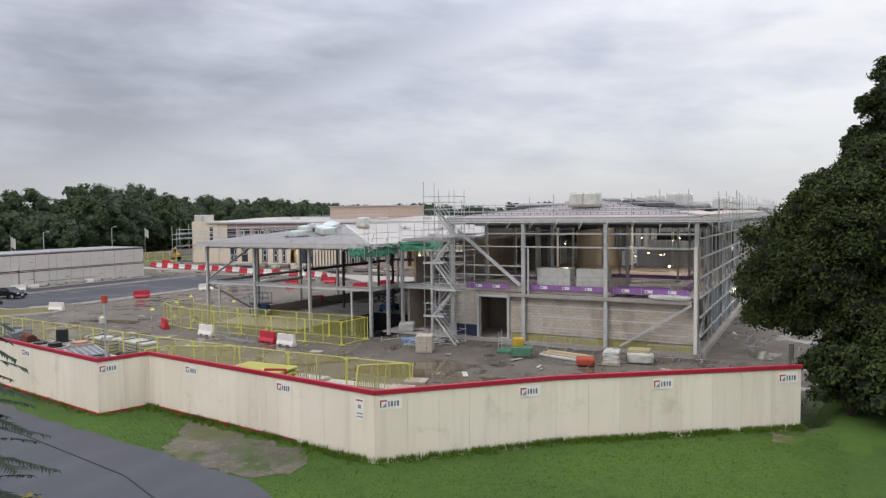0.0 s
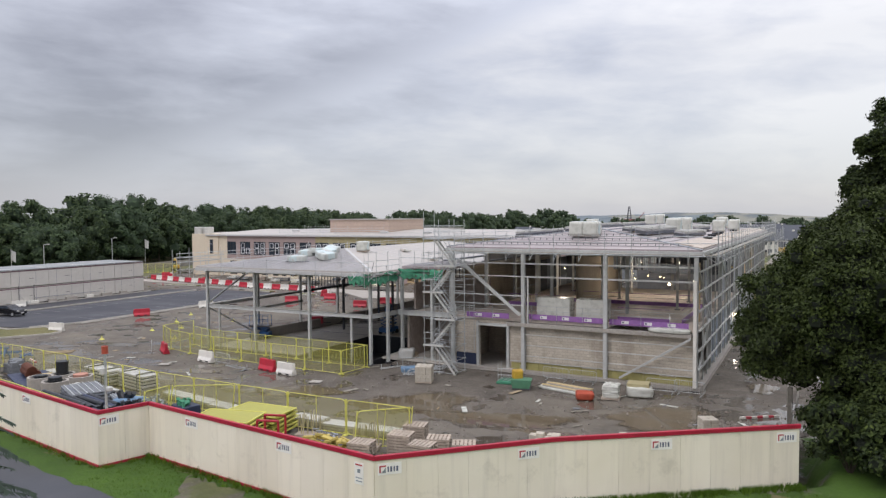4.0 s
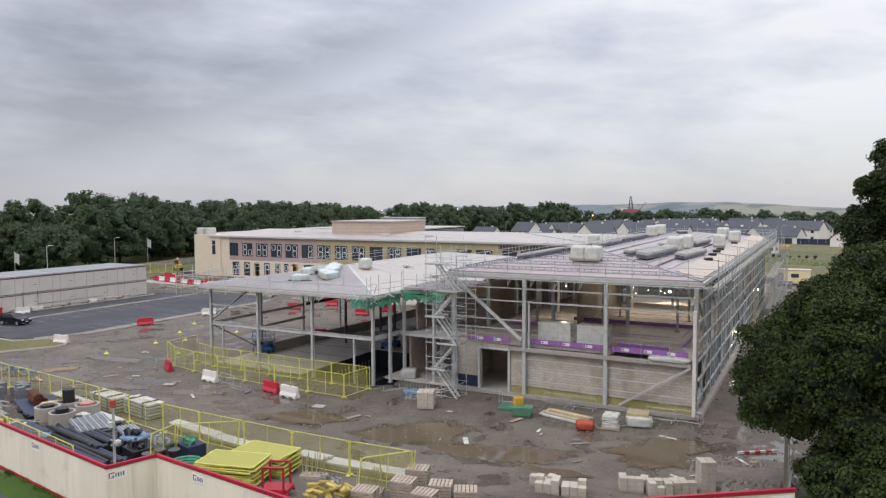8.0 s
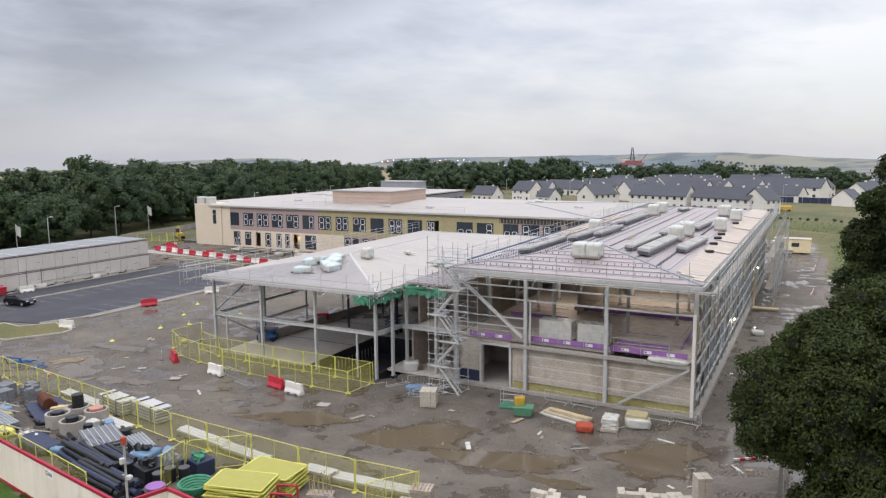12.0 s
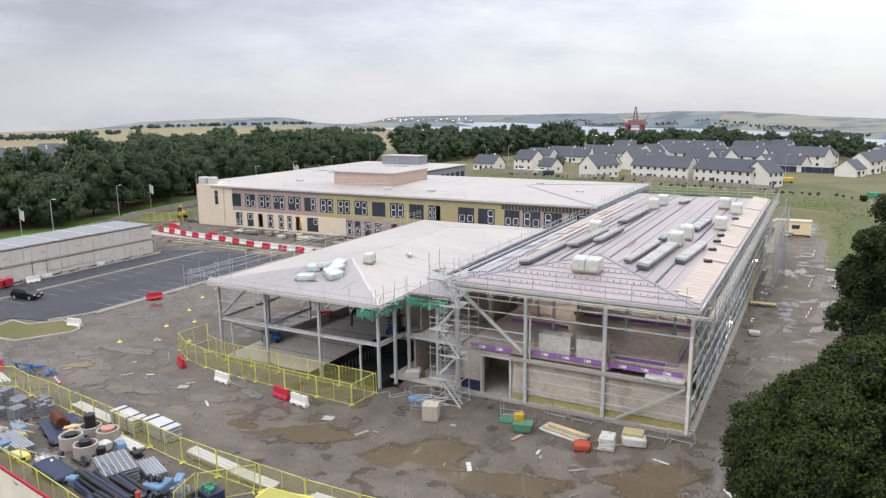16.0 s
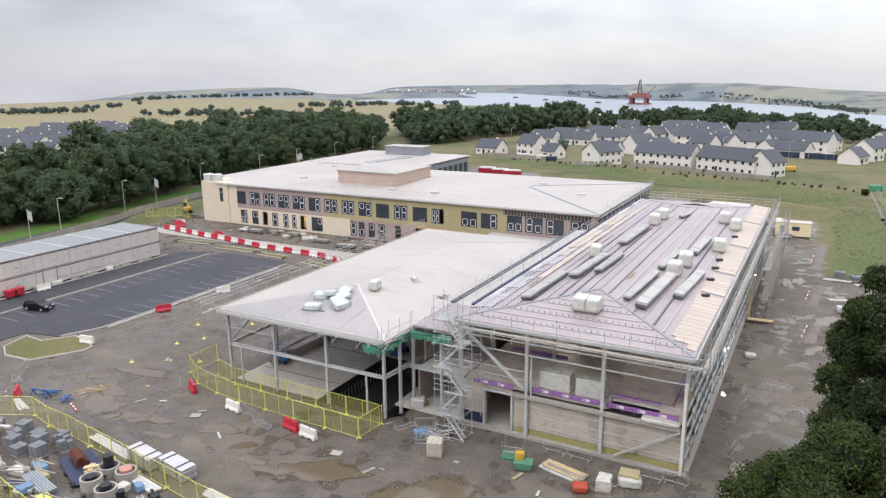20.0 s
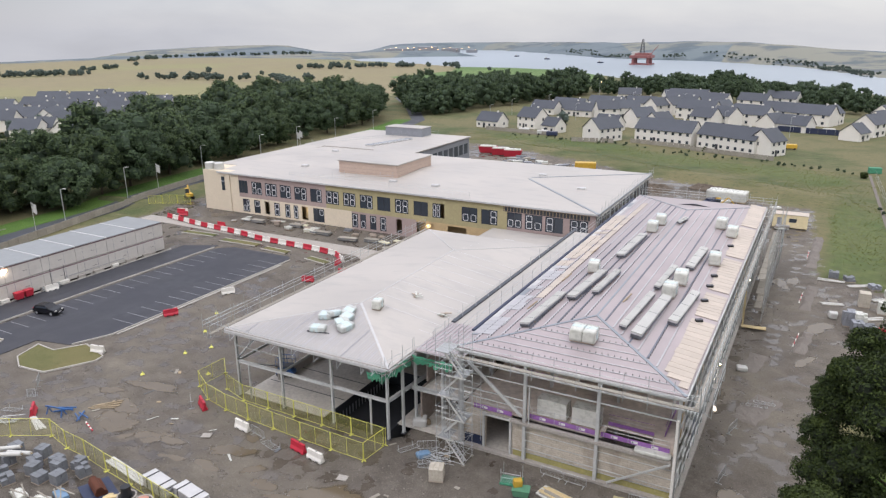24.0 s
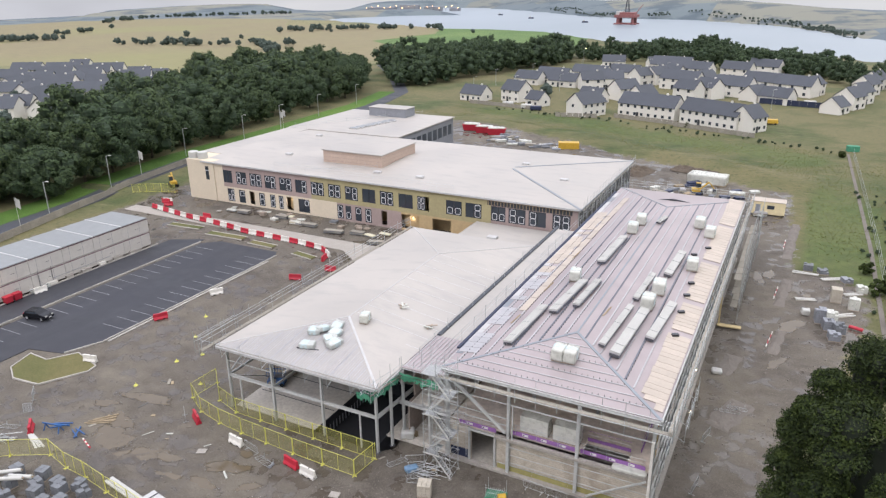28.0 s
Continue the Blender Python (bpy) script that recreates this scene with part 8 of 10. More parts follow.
# mast with beacon behind the hoarding corner
o = thing("camera_mast", at(-20.7, -34.7, 2.2), "thin grey mast with camera and orange beacon", "mast")
tube("mast_pole", o, (0, 0, 0), (0, 0, 5.0), 0.06, GALV, 10)
bit("camera_dome", tube_mesh(0.25, 0.13, WHITEPAINT, 12), o, at(0, -0.15, 4.1))
bit("beacon", tube_mesh(0.35, 0.14, ORANGE, 12), o, at(0, 0, 5.0))
bit("arm", box_mesh(0.5, 0.05, 0.05, GALV), o, at(0, 0, 3.4))
bit("speaker_horn", box_mesh(0.25, 0.25, 0.2, WHITEPAINT, 0.04), o, at(0.25, 0, 3.3))


# ---- machines ----
def scissor_lift(x, y, a, h):
    s = thing("scissor_lift", at(x, y, 0.14, a), "blue scissor lift parked on the slab", "scissor lift", "scissor lifts")
    bit("chassis", box_mesh(2.2, 1.1, 0.5, BLUESTEEL, 0.05), s, at(0, 0, 0.25))
    for sx in (-0.8, 0.8):
        for sy in (-0.5, 0.5):
            bit("wheel", tube_mesh(0.22, 0.25, TYRE, 12), s, pose(sx, sy + 0.11, 0.25, 90, 0, 0))
    for k in range(3):
        z = 0.75 + k * h / 3
        for sy in (-0.4, 0.4):
            bar(s, "scissor_arm", (-0.9, sy, z), (0.9, sy, z + h / 3), 0.08, BLUESTEEL)
            bar(s, "scissor_arm", (0.9, sy, z), (-0.9, sy, z + h / 3), 0.08, BLUESTEEL)
    bit("platform", box_mesh(2.2, 1.1, 0.12, DARKSTEEL), s, at(0, 0, 0.8 + h))
    for z in (0.55, 1.1):
        for sy in (-0.52, 0.52):
            tube("platform_rail", s, (-1.05, sy, 0.9 + h + z), (1.05, sy, 0.9 + h + z), 0.03, BLUESTEEL)
    for sx in (-1.05, 0, 1.05):
        for sy in (-0.52, 0.52):
            tube("rail_post", s, (sx, sy, 0.9 + h), (sx, sy, 2.0 + h), 0.03, BLUESTEEL)


scissor_lift(-46.0, 3.2, 20, 0.5)
scissor_lift(-34.9, 11.9, 80, 1.2)
g = thing("generator", at(-45.6, 12.6, 0.14, 30), "red wheeled generator on the slab", "generator")
bit("canopy", box_mesh(1.5, 0.9, 0.9, REDSTEEL, 0.08), g, at(0, 0, 0.35))
bit("draw_bar", box_mesh(1.0, 0.08, 0.08, DARKSTEEL), g, at(1.2, 0, 0.4))
for sy in (-0.5, 0.5):
    bit("wheel", tube_mesh(0.16, 0.3, TYRE, 12), g, pose(0, sy + 0.08, 0.3, 90, 0, 0))
bit("white_cover", rounded_block(0.9, 0.7, 0.5, WRAP, 0.2), g, at(-1.3, 0, 0, 20))
for x, y in ((-44.6, 16.5), (-41.6, 18.0), (-38.4, 24.0)):
    o = thing("timber_heap", at(x, y, 0.14, 20), "low heap of frames and boards on the slab", "timber heap", "heaps on the slab")
    for k in range(8):
        bit("board", box_mesh(2.4, 0.2, 0.07, BOARD if k % 2 else DARKSTEEL), o, at(rk.uniform(-0.3, 0.3), -0.8 + k * 0.22, 0.07 * (k % 4), rk.uniform(-15, 15)))


def car(x, y, a):
    c = thing("car", at(x, y, 0.06, a), "black hatchback parked in a marked bay", "car")
    prof = [(-2.05, 0.35), (-2.1, 0.75), (-1.9, 0.95), (-1.45, 1.42), (0.15, 1.47), (0.95, 1.02), (1.85, 0.88), (2.1, 0.6), (2.08, 0.32)]
    bm = bmesh.new()
    rows = []
    for s, k in ((-0.86, 0.9), (-0.82, 1.0), (0.82, 1.0), (0.86, 0.9)):
        rows.append([bm.verts.new((px * (0.98 if abs(s) > 0.85 else 1), s * (1 - 0.16 * max(0, pz - 0.9)), 0.3 + (pz - 0.3) * k)) for px, pz in prof])
    for p, q in zip(rows, rows[1:]):
        for i in range(len(prof)):
            j = (i + 1) % len(prof)
            bm.faces.new((p[i], p[j], q[j], q[i]))
    bm.faces.new(rows[0])
    bm.faces.new(rows[3][::-1])
    bmesh.ops.recalc_face_normals(bm, faces=bm.faces)
    part("body", bm, CARPAINT, c)
    for s in (-1, 1):
        bit("side_glass", box_mesh(1.9, 0.03, 0.34, GLASS, 0.01), c, at(-0.45, s * 0.81, 0.98))
    bit("windscreen", box_mesh(0.03, 1.3, 0.72, GLASS), c, pose(0.5, 0, 1.0, 0, 60 - 90 - 28, 0))
    bit("rear_glass", box_mesh(0.03, 1.2, 0.5, GLASS), c, pose(-1.76, 0, 1.0, 0, 40, 0))
    for sx in (-1.3, 1.3):
        for sy in (-0.82, 0.82):
            w = bit("wheel", tube_mesh(0.2, 0.31, TYRE, 16), c, pose(sx, sy + 0.1, 0.31, 90, 0, 0))
            bit("rim", tube_mesh(0.22, 0.2, GALV, 12), w, at(0, 0, -0.01))
    for s in (-0.6, 0.6):
        bit("headlight", box_mesh(0.12, 0.36, 0.16, WHITEPAINT, 0.03), c, at(2.0, s, 0.66))
        bit("tail_light", box_mesh(0.08, 0.3, 0.22, REDPLASTIC, 0.03), c, at(-2.06, s, 0.74))
    bit("number_plate", box_mesh(0.02, 0.5, 0.11, STICKER), c, at(2.11, 0, 0.42))
    bit("grille", box_mesh(0.04, 1.0, 0.14, BLACKPLASTIC), c, at(2.07, 0, 0.5))


car(-90.9, 2.5, 12)


def excavator(x, y, a, mat):
    e = thing("excavator", at(x, y, gzat(x, y) + 0.02, a), "small yellow tracked excavator near the stair tower", "excavator")
    for s in (-0.75, 0.75):
        bit("track", rounded_block(2.6, 0.45, 0.6, TYRE, 0.08), e, at(0, s, 0))
    bit("house", box_mesh(1.9, 1.5, 0.8, mat, 0.08), e, at(-0.3, 0, 0.65))
    bit("cab", box_mesh(1.0, 0.8, 1.2, GLASS, 0.06), e, at(0.3, 0.35, 1.3))
    bit("cab_roof", box_mesh(1.1, 0.9, 0.1, mat, 0.02), e, at(0.3, 0.35, 2.5))
    bar(e, "boom", (0.5, -0.3, 1.2), (2.4, -0.3, 2.9), 0.28, mat)
    bar(e, "dipper", (2.4, -0.3, 2.9), (3.7, -0.3, 1.4), 0.22, mat)
    bit("bucket", rounded_block(0.7, 0.8, 0.6, DARKSTEEL, 0.1), e, at(3.8, -0.3, 0.7))


excavator(-128.5, 64.5, 150, YELLOWSTEEL)
excavator(-12.5, 113.5, 20, YELLOWSTEEL)
for x, y, a, l in ((-98, 55.5, 5, 3), (-80, 54.5, 0, 4), (-73, 53.5, 8, 4), (-68, 54.5, 4, 3), (-88, 56.0, 2, 3), (-62, 52, 20, 3)):
    o = thing("board_stack", at(x, y, gzat(x, y) + 0.02, a), "low stack of grey boards before the facade", "board stack", "stacks by the facade")
    for k in range(4):
        bit("board", box_mesh(l, 1.1, 0.12, BOARD if k % 2 else GREYBLOCK, 0.01), o, at(rk.uniform(-0.1, 0.1), 0, 0.05 + k * 0.16, rk.uniform(-3, 3)))
fence_run([(-133.5, 56.5), (-130.4, 58.0), (-127.2, 59.6), (-123.8, 60.6)], G2)
for y in (3.9, 5.4):
    o = thing("wheeled_bin", at(-100.3, y, 0.05, 90), "large red wheeled waste bin by the cabins", "bin", "red wheeled bins")
    bm = bmesh.new()
    add_box(bm, -0.65, -0.5, 0.18, 0.65, 0.5, 1.15)
    for v in bm.verts:
        if v.co.z < 0.5:
            v.co.x *= 0.86
            v.co.y *= 0.8
    chamfer(bm, 0.03)
    part("bin_body", bm, REDPLASTIC, o)
    bit("lid", box_mesh(1.36, 1.06, 0.12, REDPLASTIC, 0.04), o, at(0, 0, 1.15))
    for sx in (-0.45, 0.45):
        for sy in (-0.33, 0.33):
            bit("wheel", tube_mesh(0.08, 0.1, TYRE, 10), o, pose(sx, sy + 0.04, 0.1, 90, 0, 0))
# white and red crates by the cabins, steps
for y in (2.2, 4.6):
    o = thing("welfare_step", at(-100.2, y + 6, 0.05, 0), "small steel step unit at a cabin door", "steps", "cabin steps")
    for k in range(3):
        bit("tread", box_mesh(0.3, 1.0, 0.05, GALV), o, at(-k * 0.28, 0, 0.18 + k * 0.18))
    for s in (-0.5, 0.5):
        tube("handrail", o, (0.1, s, 0.9), (-0.7, s, 1.4), 0.02, WHITEPAINT)
        tube("post", o, (0.1, s, 0), (0.1, s, 0.95), 0.02, WHITEPAINT)

# ---- beside and behind the hall ----
for x, y, a, nz, mat in ((13.8, 51.6, 8, 6, GREYPANEL), (15.2, 51.2, 8, 6, WRAP), (14.9, 49.6, 12, 4, GREYPANEL), (16.2, 48.9, 15, 4, GREYBLOCK), (15.9, 60.6, 4, 6, SANDBLOCK), (18.3, 58.6, 0, 5, WRAP), (11.8, 72.8, 0, 3, GREYBLOCK), (14.1, 72.2, 20, 2, GREYBLOCK), (17.6, 69.6, 25, 2, GREYPANEL), (19.6, 66.0, 10, 3, WRAP), (15.6, 46.4, 10, 3, GREYPANEL)):
    block_pack(x, y, a, 3, 3, nz, mat, "wrapped pallet of blocks at the meadow edge", "packs at the meadow edge", (0.5, 0.5, 0.35), drop=0.2)
for x, y, a, l in ((11.8, 59.4, 18, 3.0), (16.9, 55.4, 35, 3.5), (11.6, 71.0, 0, 4.0), (15.4, 70.0, 30, 3.5), (18.4, 64.6, 30, 3)):
    o = thing("board_stack", at(x, y, gzat(x, y), a), "loose stack of pale boards on the dirt", "board stack", "boards by the meadow")
    for k in range(5):
        bit("board", box_mesh(l, 0.25, 0.07, WHITEPAINT if k % 2 else BOARD), o, at(rk.uniform(-0.2, 0.2), -0.5 + k * 0.25, 0.02 + 0.06 * (k % 2), rk.uniform(-5, 5)))
solid("bulk_bag", rounded_block(1.1, 1.1, 0.9, WHITEPAINT, 0.25), at(11.9, 53.6, 0, 10), "full white bulk bag on the dirt", "bulk bag")
solid("crumpled_sheet", rounded_block(3.2, 0.9, 0.34, WRAP, 0.3), at(-1.95, 0.12, 4.3), "crumpled pale sheet lying on the slab edge", "sheet")
solid("bulk_bag", rounded_block(1.3, 1.0, 0.5, WHITEPAINT, 0.35), at(2.4, 30.2, 0, 10), "slumped white bulk bag beside the hall", "bulk bag")
o = solid("plastic_pipe", tube_mesh(1.8, 0.25, REDPLASTIC, 12), pose(17.6, 51.4, 0.27, 90, 0, 70), "short red plastic duct lying on the dirt", "pipe")
EARTH = plain("tipped_brown_earth", rgb("5d5246"), 0.95, vary=0.35, grain=3, stain=0.5, bump=0.6)


def heap_mesh(l, w, h, seed, mat):
    """A low irregular heap with a ragged outline."""
    nx, ny = max(10, int(l / 0.35)), max(7, int(w / 0.25))
    verts, faces = [], []
    for j in range(ny + 1):
        for i in range(nx + 1):
            u, v = i / nx * 2 - 1, j / ny * 2 - 1
            x, y = u * l / 2, v * w / 2 * (1 + 0.35 * noise.noise(Vector((u * l * 0.3, seed, 0))))
            fall = max(0.0, 1 - max(abs(u) ** 6, abs(v) ** 2.2))
            z = h * fall * (0.75 + 0.6 * noise.noise(Vector((x * 0.8, y * 1.1, seed)))) + 0.09 * noise.noise(Vector((x * 3, y * 3, seed))) * fall
            verts.append((x, y, max(z, 0.0) - 0.04))
    for j in range(ny):
        for i in range(nx):
            k = j * (nx + 1) + i
            faces.append((k, k + 1, k + nx + 2, k + nx + 1))
    return shell("heap", verts, faces, mat)


for q, (x, y, a, l, w, h) in enumerate(((8.7, 42.5, 84, 8, 1.5, 0.35), (8.6, 61.0, 86, 12, 1.6, 0.4), (8.7, 88.0, 88, 22, 1.7, 0.5))):
    o = thing("spoil_bank", at(x, y, gzat(x, y), a), "low ragged bank of grey trench spoil", "spoil heap", "spoil banks")
    bit("spoil", heap_mesh(l, w, h, q * 7.3, GRAVEL), o)
    for k in range(5):
        bit("band_pole", box_mesh(1.0, 0.1, 0.1, REDPLASTIC if k % 2 else WHITEPLASTIC), o, at(-l * 0.25 + k * 1.05, 1.0, 0.03, 4))
for q, (x, y, a, l, w, h, mat, lab) in enumerate(((5.0, 21.0, 70, 7, 3.0, 0.25, GRAVEL, "scatter of pale gravel spilled beside the hall"), (4.6, -10.0, 20, 5, 2.6, 0.4, GRAVEL, "grey rubble heap by the fence return"), (-37, 130, -14, 22, 9, 1.7, EARTH, "brown earth heap behind the school"), (-16, 134, -20, 12, 6, 1.2, EARTH, "brown earth heap behind the school"), (3.4, 33, 80, 6, 2.2, 0.2, GRAVEL, "scatter of pale gravel spilled beside the hall"))):
    solid("spoil_mound", heap_mesh(l, w, h, 40 + q * 3.1, mat), at(x, y, gzat(x, y), a), lab, "spoil mound", "spoil mounds")
o = thing("timber_platform", at(2.3, 43.9, 0.3, 5), "pale timber loading board propped by the hall", "timber board")
bit("board", box_mesh(3.2, 0.9, 0.12, PLY), o)
bit("upright", box_mesh(0.2, 0.2, 4.0, PLY), o, at(-1.4, 0.3, 0.1))
bit("upright", box_mesh(0.2, 0.2, 4.0, PLY), o, at(-1.4, 3.2, 0.1))
cab = thing("site_cabin", at(3.3, 104.2, 0, 2), "cream steel site cabin beyond the hall", "site cabin")
bit("body", box_mesh(6.6, 3.0, 2.7, CREAMCABIN, 0.04), cab, at(0, 0, 0.2))
bit("roof", box_mesh(6.8, 3.2, 0.1, CREAMDECK), cab, at(0, 0, 2.9))
bit("window", box_mesh(1.4, 0.05, 0.8, GLASS), cab, at(0.5, -1.52, 1.4))
bit("door", box_mesh(0.9, 0.05, 2.0, GREYPANEL), cab, at(-2.0, -1.52, 0.3))
for x, y, a, mat in ((-91.2, 158.5, 12, REDSTEEL), (-85.6, 156.3, 12, REDSTEEL), (-80.8, 155.0, 14, REDSTEEL)):
    s = thing("skip", at(x, y, gzat(x, y), a), "red steel waste skip at the rear of the site", "skip", "red skips")
    bm = bmesh.new()
    add_box(bm, -3, -1.2, 0.1, 3, 1.2, 2.0)
    for v in bm.verts:
        if v.co.z < 1:
            v.co.x *= 0.85
    part("skip_body", bm, mat, s)
    bit("skip_rim", box_mesh(6.1, 2.5, 0.12, mat), s, at(0, 0, 1.95))
    bit("waste", rounded_block(5.4, 2.1, 0.6, WRAP, 0.3), s, at(0, 0, 1.9))
s = thing("shipping_container", at(-53.6, 145.2, 0, 20), "yellow steel storage container at the rear", "container")
bit("body", box_mesh(6.0, 2.5, 2.6, YELLOWSTEEL, 0.03), s)
for k in range(14):
    bit("corrugation", box_mesh(0.12, 0.06, 2.3, YELLOWSTEEL), s, at(-2.8 + k * 0.43, -1.27, 0.15))
for k in range(34):
    x, y = rk.uniform(-80, -55), 0
    y = 151 - (x + 80) * 0.3 + rk.uniform(-5, 4)
    o = thing("material_pack", at(x, y, gzat(x, y), rk.uniform(0, 60)), "flat pack of boards and sheets in the rear yard", "material pack", "rear yard packs")
    bit("pack_body", box_mesh(rk.choice((2.4, 3.2)), 1.2, rk.choice((0.4, 0.7)), rk.choice((GREYBLOCK, GREYPANEL, WRAP, BOARD)), 0.03), o)
for k in range(20):
    x, y = rk.uniform(-24, 2), rk.uniform(108, 124)
    if x > -9 and y > 112 - x * 0.3 + 8:
        continue
    o = thing("material_pack", at(x, y, gzat(x, y), rk.uniform(0, 90)), "loose pack of building materials behind the hall", "material pack", "packs behind the hall")
    bit("pack_body", box_mesh(rk.choice((2.2, 3.4)), 1.3, rk.choice((0.5, 0.9)), rk.choice((WRAP, BOARD, REDSTEEL, NAVY, TIMBER, GREYBLOCK)), 0.03), o)
for k in range(30):
    x, y = rk.uniform(-23, 5), rk.uniform(101, 116)
    o = thing("material_pack", at(x, y, gzat(x, y), rk.choice((0, 20, 95)) + rk.uniform(-12, 12)), "strapped stack of boards and tubes behind the hall", "material pack", "packs behind the hall")
    l, w = rk.choice((1.6, 2.6, 3.8)), rk.choice((0.8, 1.2))
    for j in range(rk.randrange(2, 5)):
        bit("board_layer", box_mesh(l, w, 0.16, rk.choice((WRAP, BOARD, TIMBER, GREYBLOCK, PLY, RIB)), 0.01), o, at(rk.uniform(-0.15, 0.15), rk.uniform(-0.05, 0.05), 0.1 + j * 0.19, rk.uniform(-4, 4)))
    for t in (-0.3, 0.3):
        bit("bearer", box_mesh(0.1, w, 0.1, TIMBER), o, at(l * t, 0, 0))
for k in range(26):
    x, y = rk.uniform(-104, -50), rk.uniform(54.2, 58.0)
    if k % 3 == 0:
        pallet("pallet_stack", x, y, rk.uniform(-30, 30), rk.randrange(2, 6), "stack of weathered pallets before the school wing", "pallets by the school")
    else:
        o = thing("material_pack", at(x, y, gzat(x, y), rk.uniform(-25, 25)), "low pack of slabs and sheets before the school wing", "material pack", "packs by the school")
        w = rk.choice((1.0, 1.6, 2.4))
        for j in range(rk.randrange(1, 4)):
            bit("slab_layer", box_mesh(w, 1.0, 0.18, rk.choice((GREYBLOCK, CONCRETE, WRAP, INSUL)), 0.01), o, at(rk.uniform(-0.08, 0.08), 0, 0.1 + j * 0.2))
        bit("bearer", box_mesh(w, 0.9, 0.1, TIMBER), o)
s = thing("covered_stack", at(-11.6, 124.5, 0, -6), "long pale sheeted stack of materials", "material stack")
bit("sheeted_body", rounded_block(9.0, 4.0, 2.4, WRAP, 0.06), s)
bit("base", box_mesh(9.0, 4.0, 0.2, TIMBER), s)

# stones and scraps over the mud
def stones(name, places, label, mat):
    r = random.Random(len(places))
    verts, faces = [], []
    for x, y, size in places:
        z = float(GL(x, y))
        b = len(verts)
        a = r.uniform(0, 6.28)
        for k in range(5):
            t = a + k * 1.2566
            d = size * r.uniform(0.7, 1.2)
            verts.append((x + d * math.cos(t), y + d * math.sin(t), z - 0.03))
        for k in range(3):
            t = a + k * 2.094
            d = size * r.uniform(0.3, 0.6)
            verts.append((x + d * math.cos(t), y + d * math.sin(t), z + size * r.uniform(0.5, 0.9)))
        for k in range(5):
            faces.append((b + k, b + (k + 1) % 5, b + 5 + int((k + 1) % 5 * 0.6)))
            if int(k * 0.6) != int((k + 1) % 5 * 0.6):
                faces.append((b + k, b + 5 + int((k + 1) % 5 * 0.6), b + 5 + int(k * 0.6)))
        faces.append((b + 5, b + 6, b + 7))
    return solid(name, shell(name, verts, faces, mat), Matrix(), label, "stones", kind="stuff")


def strewn(seed, count, x0, x1, y0, y1, low, high):
    r = random.Random(seed)
    got = []
    for _ in range(count):
        x, y = r.uniform(x0, x1), r.uniform(y0, y1)
        if noise.noise(Vector((x * 0.12, y * 0.12, seed))) + 0.35 > r.random() * 0.9 and bool(inside(x, y, SITE)) and not (-20.8 < x < 0.4 and 0 < y < 74) and not (-48.5 < x < -20.8 and -3 < y < 45):
            got.append((x, y, low + (high - low) * r.random() ** 4))
    return got


SCREE = plain("crushed_grey_stone", rgb("817a72"), 0.95, vary=0.3, grain=9, bump=0.4)
stones("loose_stones", strewn(1, 9000, -70, 7, -24, 0, 0.03, 0.14) + strewn(2, 5000, 0.5, 20, -20, 74, 0.04, 0.2) + strewn(3, 3000, -75, -48, -20, 40, 0.03, 0.12), "scattered grey stones trodden into the mud", SCREE)
stones("rubble", [(4.6 + random.Random(k).gauss(0, 1.4), -10 + random.Random(k + 999).gauss(0, 1.2), random.Random(k + 77).uniform(0.06, 0.22)) for k in range(500)], "loose rubble beside the fence return", SCREE)
rs = random.Random(64)
for k in range(46):
    x, y = rs.uniform(-60, 6), rs.uniform(-13, -2)
    if x > -53 and x < -27 and y > -7.5 or -20 < x < -1 and y > -3:
        continue
    solid("scrap_board", box_mesh(rs.choice((0.5, 0.8, 1.3)), rs.choice((0.1, 0.2, 0.35)), 0.04, rs.choice((TIMBER, BOARD, WRAP, GREYBLOCK)), 0.006), at(x, y, gzat(x, y) + 0.01, rs.uniform(0, 180)), "small scrap of board dropped on the mud", "scrap", "scraps on the mud")
